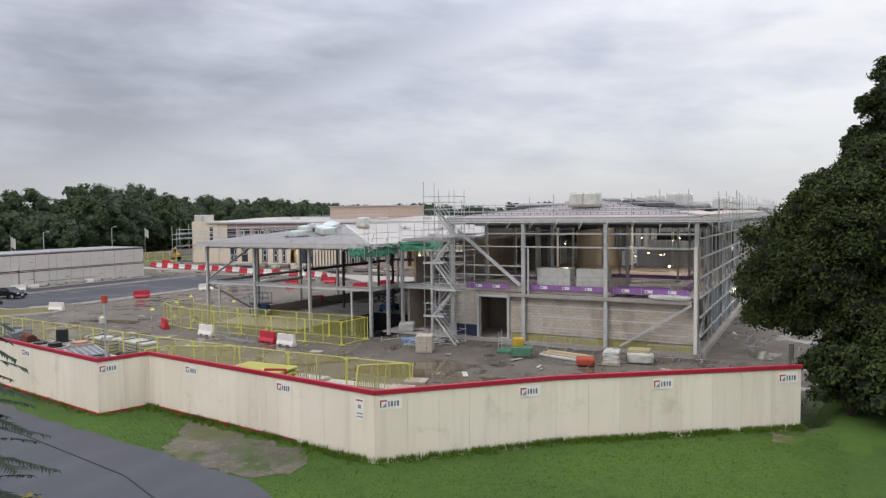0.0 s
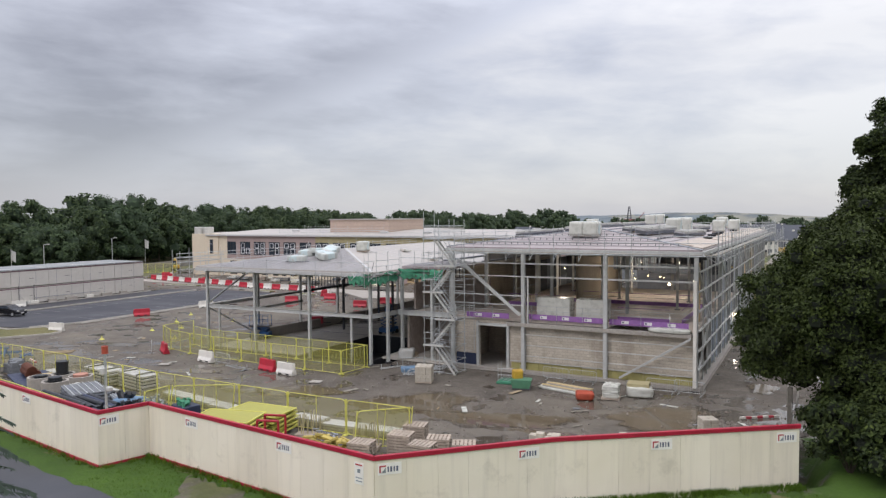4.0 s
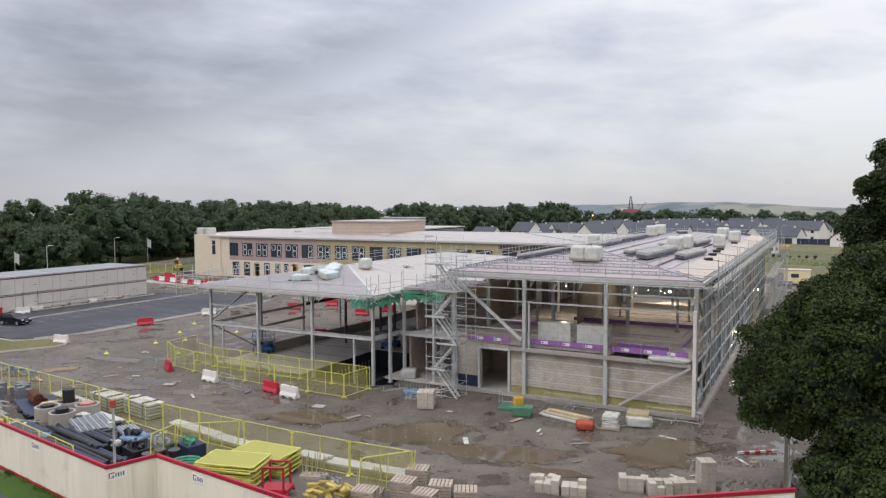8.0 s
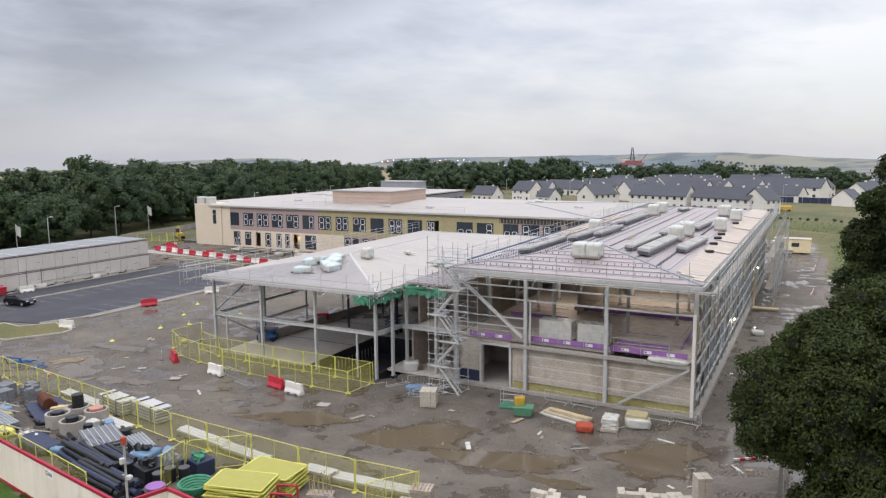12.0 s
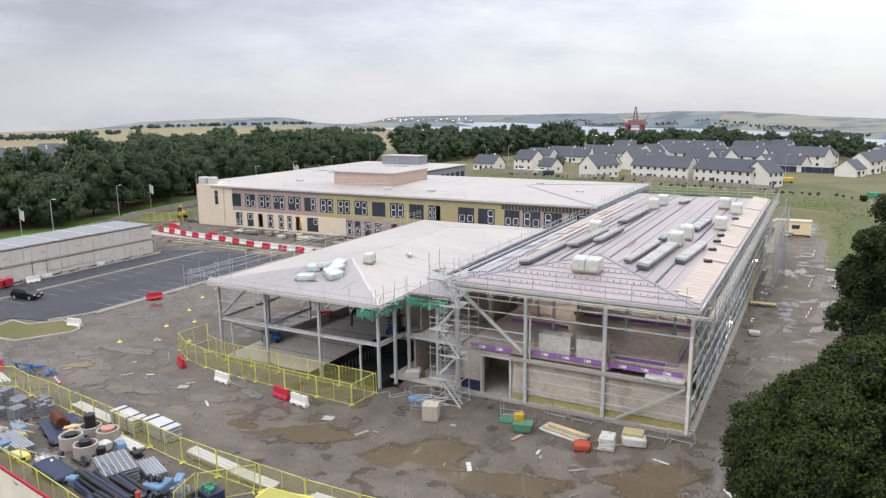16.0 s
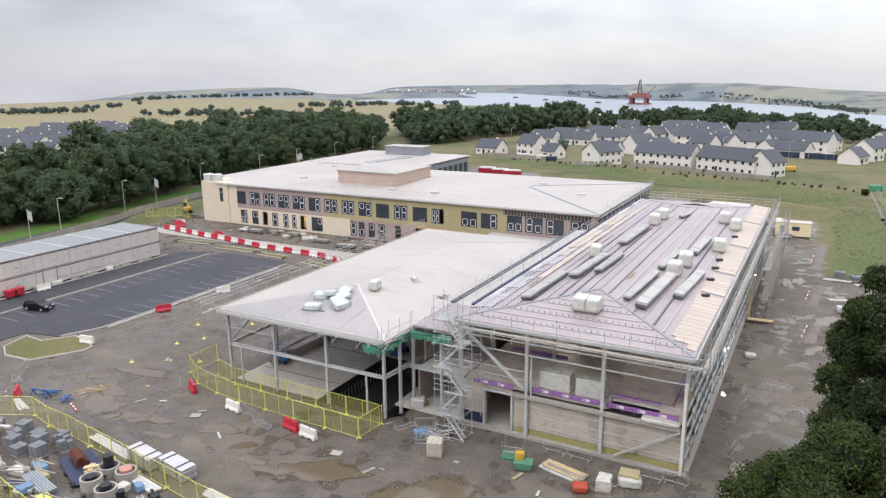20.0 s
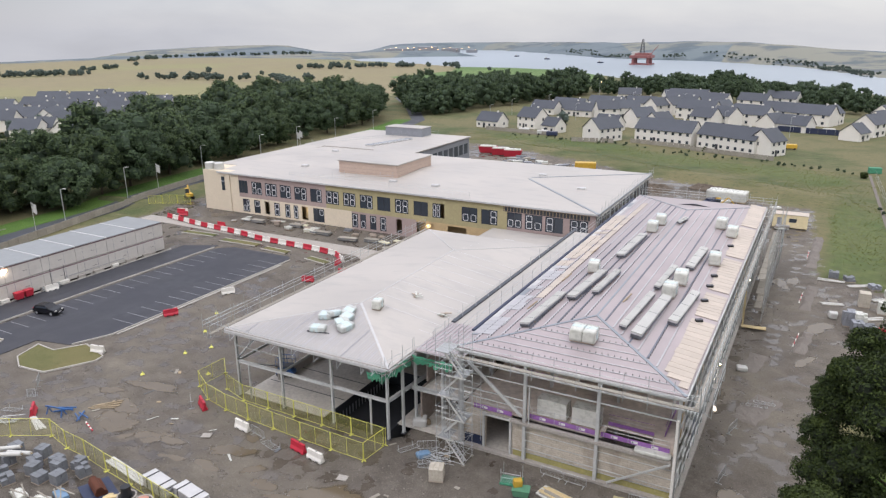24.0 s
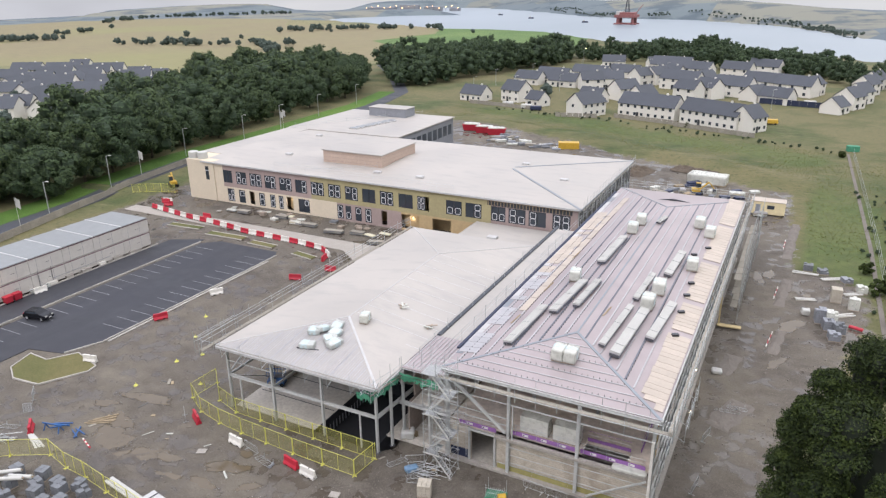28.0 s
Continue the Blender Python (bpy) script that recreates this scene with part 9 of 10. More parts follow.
for k in range(54):
    x = rs.uniform(-45, -26.5)
    y = -27 - (x + 36) * 0.16 + rs.uniform(-3.2, 3.2)
    kind = k % 4
    if kind == 0:
        p = (x, y, gzat(x, y) + 0.2)
        d = rs.uniform(-0.6, 0.2)
        l = rs.uniform(0.8, 2.6)
        o = thing("pipe_offcut", Matrix(), "short length of dark drainage pipe in the store", "pipe", "pipe offcuts")
        tube("pipe", o, p, (p[0] + l * math.cos(d), p[1] + l * math.sin(d), p[2] + rs.uniform(-0.05, 0.3)), rs.uniform(0.08, 0.2), rs.choice((BLACKPLASTIC, BLACKPLASTIC, NAVY)), 12)
    elif kind == 1:
        o = thing("pipe_bend", at(x, y, gzat(x, y), rs.uniform(0, 360)), "black plastic pipe bend dropped in the store", "pipe bend", "pipe bends")
        bm = bmesh.new()
        for q in range(4):
            a0, a1 = q * 0.4, (q + 1) * 0.4
            add_tube(bm, (0.5 * math.cos(a0), 0.5 * math.sin(a0), 0.16), (0.5 * math.cos(a1), 0.5 * math.sin(a1), 0.16), 0.15, 10)
        part("bend", bm, BLACKPLASTIC, o)
    elif kind == 2:
        solid("wrapped_parcel", rounded_block(rs.choice((0.8, 1.2)), rs.choice((0.6, 0.9)), rs.choice((0.35, 0.6)), rs.choice((WRAP, BLUEPLASTIC, NAVY, GREYBLOCK)), 0.2), at(x, y, gzat(x, y), rs.uniform(0, 180)), "small wrapped parcel of fittings in the store", "parcel", "parcels in the store")
    else:
        o = thing("inspection_chamber", at(x, y, gzat(x, y)), "black plastic inspection chamber piece in the store", "drain part", "chamber pieces")
        bit("chamber_wall", tube_mesh(rs.choice((0.4, 0.7)), rs.choice((0.26, 0.34)), BLACKPLASTIC, 14), o)
        tube("side_inlet", o, (0, 0, 0.2), (0.5, 0.1, 0.2), 0.09, BLACKPLASTIC, 8)
# wire fence along the meadow path
mf = thing("wire_fence", Matrix(), "grey wire mesh fence beside the meadow path", "fence")
LINE_M = [(23.2, 44), (23.0, 60), (22.9, 89), (21.8, 140), (20.9, 172)]
for (ax, ay), (bx, by) in zip(LINE_M, LINE_M[1:]):
    n = int(math.hypot(bx - ax, by - ay) / 3.4)
    for k in range(n):
        t = k / n
        px, py = ax + (bx - ax) * t, ay + (by - ay) * t
        tube("post", mf, (px, py, gzat(px, py)), (px, py, gzat(px, py) + 1.9), 0.03)
    for z in (0.2, 1.0, 1.85):
        tube("wire_rail", mf, (ax, ay, gzat(ax, ay) + z), (bx, by, gzat(bx, by) + z), 0.018)

# ---- lamps that are on ----
def lamp_unit(x, y, z, energy, label, radius=0.05):
    o = thing("site_lamp", at(x, y, z), label, "lamp", "site lamps")
    bm = bmesh.new()
    bmesh.ops.create_uvsphere(bm, u_segments=12, v_segments=8, radius=radius)
    part("bulb", bm, LAMPGLOW, o)
    bit("guard", box_mesh(0.1, 0.1, 0.12, DARKSTEEL), o, at(0, 0, 0.12))
    if not energy:
        return o
    d = bpy.data.lights.new("site_lamp_light", "POINT")
    d.energy, d.color, d.shadow_soft_size = energy, (1.0, 0.88, 0.70), 0.2
    li = new("lamp_light", d)
    li.parent = o
    li.location = (0, -0.3, -0.2)
    return o


lamp_unit(-13.3, 62.9, 2.1, 900, "bright warm site flood lamp inside the hall", 0.2)
lamp_unit(0.42, 24.6, 2.8, 60, "glowing bulkhead lamp on the hall side", 0.1)
lamp_unit(0.6, 52.0, 4.4, 40, "glowing bulkhead lamp on the hall side", 0.1)
lamp_unit(-15.5, 16.0, 7.8, 260, "warm festoon lamp hung on the first floor")
lamp_unit(-5.0, 22.6, 8.2, 330, "warm festoon lamp hung on the first floor")
lamp_unit(-9.0, 22.6, 8.2, 330, "warm festoon lamp hung on the first floor")
lamp_unit(-111.6, 61.2, 3.3, 45, "warm work lamp in a ground floor opening")
lamp_unit(-88.7, 61.2, 3.3, 45, "warm work lamp in a ground floor opening")
lamp_unit(-59.0, 61.2, 3.3, 45, "warm work lamp in a ground floor opening")
lamp_unit(-101.0, 3.0, 5.0, 90, "glowing flood lamp on the cabin wall", 0.2)
for k in range(14):
    lamp_unit(-17.5 + 1.1 * k, 28 + (k % 3) * 1.8, 5.9 + 0.25 * (k % 2), 0, "small warm festoon lamp strung through the hall")

# ---- trees ----
def lobe(rs, c, r, leaves, leaf, out, rings=(7, 5), flat=0.82, core=(0.62, 0.8), loose=0.42):
    """A clump of foliage: a lumpy core, dark for inner shade, and many leaf sprays over it."""
    verts, faces, which = out
    base = sum(len(v) for v in verts)
    n, m = rings
    th = np.repeat(np.pi * np.arange(m + 1) / m, n)
    ph = np.tile(2 * np.pi * np.arange(n) / n, m + 1)
    k = r * rs.uniform(*core, len(th))
    verts.append(np.stack([c[0] + k * np.sin(th) * np.cos(ph), c[1] + k * np.sin(th) * np.sin(ph), c[2] + flat * k * np.cos(th)], -1))
    j, i = np.repeat(np.arange(m), n), np.tile(np.arange(n), m)
    faces.append(base + np.stack([j * n + i, (j + 1) * n + i, (j + 1) * n + (i + 1) % n, j * n + (i + 1) % n], -1))
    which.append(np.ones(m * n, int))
    if not leaves:
        return
    base += len(th)
    d = rs.normal(size=(leaves, 3))
    d /= np.linalg.norm(d, axis=1)[:, None]
    d[:, 2] = np.where(d[:, 2] < -0.6, -d[:, 2], d[:, 2])
    p = np.array(c) + d * np.array([1, 1, flat]) * (r * (0.68 + 0.40 * rs.random_sample(leaves) ** 1.4))[:, None]
    nrm = d + rs.normal(size=(leaves, 3)) * loose + np.array([0, 0, 0.3])
    nrm /= np.linalg.norm(nrm, axis=1)[:, None]
    v = np.cross(nrm, rs.normal(size=(leaves, 3)))
    v /= np.linalg.norm(v, axis=1)[:, None]
    u = np.cross(v, nrm)
    s = (leaf * rs.uniform(0.6, 1.35, leaves))[:, None]
    verts.append(np.stack([p - u * s, p - v * s * 0.55 + nrm * s * 0.15, p + u * s, p + v * s * 0.55 + nrm * s * 0.15], 1).reshape(-1, 3))
    faces.append(base + np.arange(leaves * 4).reshape(-1, 4))
    which.append(np.zeros(leaves, int))


def crown_data(seed, height, radius, lobes, leaves, leaf, low=0.28, size=(0.26, 0.42), rings=(7, 5), extra=(), core=(0.62, 0.8), span=(0.55, 0.88), loose=0.42, per=0):
    """A crown of lobes on an uneven ellipsoid; with per, each lobe is a bough that carries that many smaller sprays."""
    rng, rs = random.Random(seed), np.random.RandomState(seed)
    out, centres = ([], [], []), []
    zc, hz = height * (1 + low) / 2, height * (1 - low) / 2
    swell = [rng.uniform(0, 6.28) for _ in range(4)]
    boughs = []
    for k in range(lobes):
        t = (k + 0.5) / lobes
        ph = k * 2.39996 + rng.uniform(-0.4, 0.4)
        cz = 1 - 2 * t
        ring = math.sqrt(max(0.0, 1 - cz * cz))
        bulge = 1 + 0.13 * math.sin(2 * ph + swell[0] + 2 * cz) + 0.1 * math.sin(3 * ph + swell[1] - 3 * cz)
        reach = rng.uniform(*span) * bulge
        r = radius * rng.uniform(*size)
        boughs.append((radius * reach * ring * math.cos(ph), radius * reach * ring * math.sin(ph), zc + (hz - r * 0.6) * min(1.0, reach + 0.1) * cz, r))
    for x, y, z, r in boughs + list(extra):
        c = (x, y, z)
        centres.append(c)
        if not per:
            lobe(rs, c, r, leaves, leaf, out, rings, 0.82, core, loose)
            continue
        lobe(rs, c, r, int(leaves * per * 0.5), leaf, out, rings, 0.88, core, loose)
        away = Vector((x, y, (z - zc) * 0.8)).normalized() * 0.55 + Vector((0, 0, 0.35))
        for j in range(per):
            d = (Vector((rng.gauss(0, 1), rng.gauss(0, 1), rng.gauss(0, 0.8))).normalized() + away).normalized()
            q = rng.uniform(0.26, 0.46) * r
            k = (r - q * 0.55) * rng.uniform(0.85, 1.16)
            lobe(rs, (x + d.x * k, y + d.y * k, z + d.z * k * 0.88), q, int(leaves * 0.75), leaf, out, (5, 3), 0.8, (0.4, 0.6), loose)
    lobe(rs, (0, 0, zc), radius * 0.48, 0, leaf, out, rings, min(2.0, hz / radius))
    v, f, w = (np.concatenate(part_) for part_ in out)
    return v, f, w, centres


def trunk_mesh(seed, height, girth, centres):
    rng = random.Random(seed)
    bm = bmesh.new()
    top = height * 0.62
    pts = [Vector((0, 0, -0.3)), Vector((rng.uniform(-0.2, 0.2), rng.uniform(-0.2, 0.2), top * 0.5)), Vector((rng.uniform(-0.5, 0.5), rng.uniform(-0.5, 0.5), top))]
    for i, (p, q) in enumerate(zip(pts, pts[1:])):
        add_tube(bm, p, q, girth * (1, 0.72)[i], 9, 0, girth * (0.72, 0.4)[i])
    for c in rng.sample(centres, min(len(centres), 9)):
        c = Vector(c)
        s = pts[1].lerp(pts[2], rng.uniform(0, 0.9))
        add_tube(bm, s, s.lerp(c, 0.9), girth * 0.28, 6, 0, girth * 0.09)
    return mesh_of(bm, "trunk", BARK)


def tree(name, x, y, seed, height, radius, lobes, leaves, leaf, label, group="", low=0.28, mat=None, girth=0.3, size=(0.17, 0.3), extra=(), per=0, span=(0.55, 0.88)):
    v, f, w, centres = crown_data(seed, height, radius, lobes, leaves, leaf, low, size, extra=extra, core=(0.5, 0.66), per=per, span=span, loose=0.7)
    t = thing(name, at(x, y, float(GL(x, y)) - 0.05), label, "tree", group)
    bit("trunk", trunk_mesh(seed, height, girth, centres), t)
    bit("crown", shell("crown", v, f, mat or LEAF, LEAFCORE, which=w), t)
    return t


# big trees by the hoarding
tree("oak_tree", 12.3, -16.5, 3, 12.0, 5.6, 36, 330, 0.085, "large dark green broadleaf tree beside the hoarding", low=0.1, girth=0.5, size=(0.29, 0.4), per=12, span=(0.7, 0.93),
     extra=((-6.1, -0.6, 7.2, 1.7), (-6.4, 0.6, 5.4, 1.6), (-6.2, -0.9, 3.9, 1.4), (-4.7, 0.4, 8.2, 1.5), (-3.5, -0.6, 9.6, 1.6), (-1.6, 0.2, 11.0, 1.7), (0.8, -0.4, 11.4, 1.8), (-4.4, -2.2, 6.4, 1.7), (-4.6, -1.6, 4.2, 1.5), (-1.0, -4.6, 3.2, 1.7), (1.6, -4.4, 2.4, 1.6)))
tree("oak_tree", 16.6, -4.0, 5, 23.5, 7.0, 46, 240, 0.102, "tall dark green broadleaf tree behind the nearer one", low=0.04, girth=0.6, size=(0.23, 0.34), per=12, span=(0.72, 0.95),
     extra=((-6.0, -0.4, 9.2, 1.9), (-6.2, -0.6, 12.4, 1.6), (-5.8, 0.5, 15.2, 1.5), (-5.4, -0.5, 17.4, 1.2), (-4.4, 0.2, 19.4, 1.3), (-6.6, -1.0, 6.6, 1.7)))
tree("oak_tree", 14.0, -9.6, 15, 9.4, 4.7, 16, 260, 0.11, "dark green broadleaf tree between two larger ones", low=0.02, girth=0.35, size=(0.3, 0.42), per=8)
tree("oak_tree", 23.0, -24.0, 9, 15.0, 7.0, 16, 60, 0.2, "dark broadleaf tree at the edge of the lawn", low=0.05, girth=0.45, size=(0.3, 0.42), per=8)
tree("oak_tree", 26.0, 16.0, 12, 13.0, 7.0, 16, 60, 0.2, "broadleaf tree at the meadow edge", low=0.05, girth=0.45, size=(0.3, 0.42), per=8)

def shrub_stems(bush, clumps, radius):
    bm = bmesh.new()
    for q in clumps[:8]:
        add_tube(bm, (0, 0, -0.1), Vector(q), radius, 5, 0, 0.01)
    part("stem", bm, BARK, bush)


for x, y, h, r in ((9.4, -21.6, 3.6, 1.7), (9.2, -18.6, 3.8, 1.7), (9.6, -15.4, 3.4, 1.7), (11.6, -22.8, 3.6, 2.0), (13.4, -21.0, 4.0, 2.2), (10.4, -12.4, 3.0, 1.7)):
    v, f, w, c = crown_data(int(h * 100 + x * 7), h, r, 16, 260, 0.11, 0.0, (0.3, 0.48), core=(0.5, 0.66))
    b = thing("shrub", at(x, y, float(GL(x, y)) - 0.1), "dark leafy undergrowth below the big trees", "shrub", "undergrowth by the hoarding")
    shrub_stems(b, c, 0.035)
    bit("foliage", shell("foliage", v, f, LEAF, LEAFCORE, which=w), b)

# woods: six shapes, set out singly along the near edge
WOODS = [(-145, -40), (-147, 40), (-157, 80), (-165, 150), (-174, 212), (-200, 258), (-276, 262), (-260, 203), (-229, 154), (-207, 103), (-178, 55), (-176, -40)]
SHAPES, FAR_SHAPES, TINY_SHAPES = [], [], []
for k in range(6):
    h, r = (15.0, 17.0, 13.5, 16.0, 17.5, 12.5)[k], (7.2, 8.2, 6.8, 7.6, 7.0, 6.2)[k]
    v, f, w, centres = crown_data(40 + k, h, r, 32, 36, 0.27, 0.0, (0.24, 0.4), (7, 5), core=(0.56, 0.7), span=(0.66, 0.82), loose=0.26, per=6)
    SHAPES.append((v, f, w, shell("crown", v, f, LEAFDARK, WOODCORE, which=w), trunk_mesh(40 + k, h, 0.3, centres)))
    FAR_SHAPES.append(crown_data(60 + k, h, r, 22, 22, 0.42, 0.0, (0.28, 0.42), (6, 5), core=(0.58, 0.72), span=(0.62, 0.8), loose=0.26, per=3)[:3])
    TINY_SHAPES.append(crown_data(80 + k, h, r, 8, 13, 1.0, 0.04, (0.42, 0.58), (6, 3), core=(0.74, 0.92), span=(0.5, 0.7))[:3])
rt = random.Random(77)


def scatter(poly, gap, count, tries=6000):
    xs, ys = [p[0] for p in poly], [p[1] for p in poly]
    got = []
    for _ in range(tries):
        x, y = rt.uniform(min(xs), max(xs)), rt.uniform(min(ys), max(ys))
        if bool(inside(x, y, poly)) and all((x - a) ** 2 + (y - b) ** 2 > gap * gap for a, b in got):
            got.append((x, y))
            if len(got) >= count:
                break
    return got


def edge_x(y):
    return float(np.interp(y, [-40, 40, 80, 150, 212, 258], [-145, -147, -157, -165, -174, -200]))


def joined_wood(name, places, label, mat=LEAFDARK, scale=1.0, kinds=FAR_SHAPES, inner=WOODCORE):
    """Many trees as one sheet of stuff, each turned and sized for itself."""
    V, F, W, n = [], [], [], 0
    for x, y in places:
        v, f, w = kinds[rt.randrange(6)][:3]
        s = scale * rt.uniform(0.72, 1.2)
        a = rt.uniform(0, 6.28)
        arr = np.array(v) * s
        c, si = math.cos(a), math.sin(a)
        arr = np.stack([arr[:, 0] * c - arr[:, 1] * si + x, arr[:, 0] * si + arr[:, 1] * c + y, arr[:, 2] + float(GL(x, y)) - 0.6 * min(1, scale * 2)], -1)
        V.append(arr)
        F.append(np.array(f) + n)
        W.append(w)
        n += len(arr)
    me = shell(name, np.concatenate(V), np.concatenate(F), mat, inner, which=np.concatenate(W))
    return solid(name, me, Matrix(), label, "woodland", kind="stuff")


front, behind = [], []
for x, y in scatter(WOODS, 9.8, 260):
    (front if x > edge_x(y) - 15 else behind).append((x, y))
for x, y in front:
    k = rt.randrange(6)
    t = thing("wood_tree", at(x, y, float(GL(x, y)) - 0.05, rt.uniform(0, 360)), "dark green broadleaf tree at the edge of the wood", "tree", "trees along the wood edge")
    s = rt.uniform(0.8, 1.18)
    bit("trunk", SHAPES[k][4], t).scale = (s, s, s)
    bit("crown", SHAPES[k][3], t).scale = (s, s, s)
joined_wood("woodland", behind, "dense dark green wood behind the road verge", scale=1.08)
WOOD2 = [(-170, 240), (-160, 262), (-150, 310), (-128, 384), (-140, 420), (-220, 380), (-210, 300)]
joined_wood("woodland", scatter(WOOD2, 9.0, 100), "dark wood beyond the road junction", scale=0.95)
WOOD3 = [(-126, 392), (-82, 402), (-63, 390), (-2, 346), (38, 316), (120, 262), (140, 290), (40, 372), (8, 400), (-20, 430), (-60, 500), (-90, 470), (-135, 430)]
joined_wood("woodland", scatter(WOOD3, 10.0, 130), "dark belt of trees between houses and shore", scale=0.72)
FAR_TREES = []
for (ax, ay), (bx, by), n in (((-531, 392), (-440, 412), 26), ((-440, 412), (-380, 440), 8), ((-524, 589), (-421, 663), 44), ((-690, 352), (-650, 412), 40), ((-700, 440), (-760, 560), 10), ((-895, 663), (-965, 800), 26), ((-965, 800), (-840, 1010), 60), ((-440, 455), (-345, 361), 16), ((-421, 663), (-360, 672), 8)):
    for k in range(n):
        t = rt.random()
        FAR_TREES.append((ax + (bx - ax) * t + rt.uniform(-9, 9), ay + (by - ay) * t + rt.uniform(-7, 7)))
for x, y in ((-500, 560), (-470, 575), (-455, 590), (-540, 470), (-480, 480), (-350, 640), (-300, 612), (-330, 200), (-310, 172), (-360, 176), (-292, 145), (-340, 150), (-275, 160), (-62, 250), (-95, 245)):
    FAR_TREES.append((x, y))
for k in range(46):
    FAR_TREES.append((rt.uniform(-380, -235), rt.uniform(95, 225)))
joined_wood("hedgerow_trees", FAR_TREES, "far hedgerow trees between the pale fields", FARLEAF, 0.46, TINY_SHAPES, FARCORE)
rh = random.Random(31)
FAR_SHORE = [(-485, 1357), (-359, 1186), (-249, 1124), (-162, 1109), (-39, 977), (23, 817)]
shore = []
for k in range(40):
    t, o = rh.random(), rh.choice((6, 12, 18, 30)) + rh.uniform(-6, 6)
    for j in range(rh.randrange(5, 11)):
        q = t + j * 0.0075
        i = min(int(q * 5), 4)
        (ax, ay), (bx, by) = FAR_SHORE[i], FAR_SHORE[i + 1]
        u = q * 5 - i
        shore.append((ax + (bx - ax) * u + 0.5 * o + rh.uniform(-3, 3), ay + (by - ay) * u + 0.8 * o + rh.uniform(-3, 3)))
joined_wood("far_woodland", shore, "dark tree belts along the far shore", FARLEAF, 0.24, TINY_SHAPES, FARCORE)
hedge = []
for (ax, ay), (bx, by) in (((-60, 196), (-7.6, 182)), ((-7.6, 182), (19, 173.5)), ((-105, 205), (-60, 196)), ((24, 60), (25, 130))):
    n = int(math.hypot(bx - ax, by - ay) / 0.9)
    for k in range(n):
        if rh.random() < 0.35:
            t = (k + rh.random()) / n
            hedge.append((ax + (bx - ax) * t + rh.gauss(0, 2), ay + (by - ay) * t + rh.gauss(0, 2)))
joined_wood("hedge", hedge, "low ragged hedge and scrub between meadow and houses", LEAF, 0.07, TINY_SHAPES)

# lawn grass and meadow scrub
def blades(name, places, height, width, mat, label, per=1):
    verts, faces = [], []
    r = random.Random(5)
    for x, y, z in places:
        for _ in range(per):
            a = r.uniform(0, 6.28)
            h, w = height * r.uniform(0.5, 1.2), width * r.uniform(0.7, 1.3)
            px, py = x + r.uniform(-0.12, 0.12), y + r.uniform(-0.12, 0.12)
            lx, ly = r.uniform(-0.5, 0.5) * h, r.uniform(-0.5, 0.5) * h
            b = len(verts)
            verts += [(px - math.cos(a) * w, py - math.sin(a) * w, z - 0.03), (px + math.cos(a) * w, py + math.sin(a) * w, z - 0.03), (px + lx, py + ly, z + h)]
            faces.append((b, b + 1, b + 2))
    me = shell(name, verts, faces, mat)
    return solid(name, me, Matrix(), label, "grass", kind="stuff")


BLADE = leaf_mat("grass_blades", rgb("3c5712"), rgb("526e1e"))
rg = random.Random(9)
tuft = []
for (ax, ay), (bx, by), dens in zip(HOARDING[1:], HOARDING[2:], (10, 16, 30, 55, 70)):
    length = math.hypot(bx - ax, by - ay)
    nx, ny = (by - ay) / length, -(bx - ax) / length
    for k in range(int(length * dens)):
        t = rg.random()
        o = 0.06 + abs(rg.gauss(0, 0.22))
        clump = 0.6 + 0.7 * noise.noise(Vector((t * length * 0.9, 0, dens)))
        if rg.random() < clump:
            tuft.append((ax + (bx - ax) * t + nx * o, ay + (by - ay) * t + ny * o, 2.4))
blades("grass_tufts", tuft, 0.19, 0.018, BLADE, "unmown grass tufts along the hoarding foot", 8)
lawn = []
for k in range(16000):
    x, y = rg.uniform(-19, 9), rg.uniform(-41, -25)
    if bool(inside(x, y, OUTSIDE)) and not bool(inside(x, y, OUTER_ROAD)) and not bool(inside(x, y, GRAVEL_PATCH)):
        lawn.append((x, y, 2.38))
blades("lawn_grass", lawn, 0.05, 0.016, BLADE, "short mown lawn grass", 3)
for k, (x, y, s) in enumerate(((22, 66, 1.4), (24, 70, 1.1), (20.5, 75, 1.0), (27, 62, 1.6), (-28, 196, 0.8), (18, 168, 0.9), (24, 55, 1.3), (29, 76, 1.5), (33, 69, 1.3), (30, 90, 1.4))):
    v, f, w, c = crown_data(200 + k, 2.2 * s, 1.3 * s, 9, 70, 0.26, 0.0)
    b = thing("shrub", at(x, y, float(GL(x, y)) - 0.05), "low scrubby green bush in the meadow", "shrub", "meadow bushes")
    shrub_stems(b, c, 0.025)
    bit("foliage", shell("foliage", v, f, LEAF, LEAFCORE, which=w), b)

MEADOW = leaf_mat("meadow_growth", rgb("56632f"), rgb("767c4c"), 0.3, 0.2)
MEADOW_AREA = [(12, 76), (24, 58), (34, 60), (34, 176), (18, 172), (-8, 180), (-60, 195), (-120, 206), (-124, 186), (-60, 160), (-20, 146), (10, 124)]
growth = []
for k in range(52000):
    x, y = rg.uniform(-124, 34), rg.uniform(58, 206)
    if noise.noise(Vector((x * 0.07, y * 0.07, 3.0))) > rg.uniform(-0.5, 0.45) and bool(inside(x, y, MEADOW_AREA)):
        growth.append((x, y, float(GL(x, y))))
blades("meadow_growth", growth, 0.16, 0.06, MEADOW, "rank tufts of green and bleached grass over the meadow", 3)

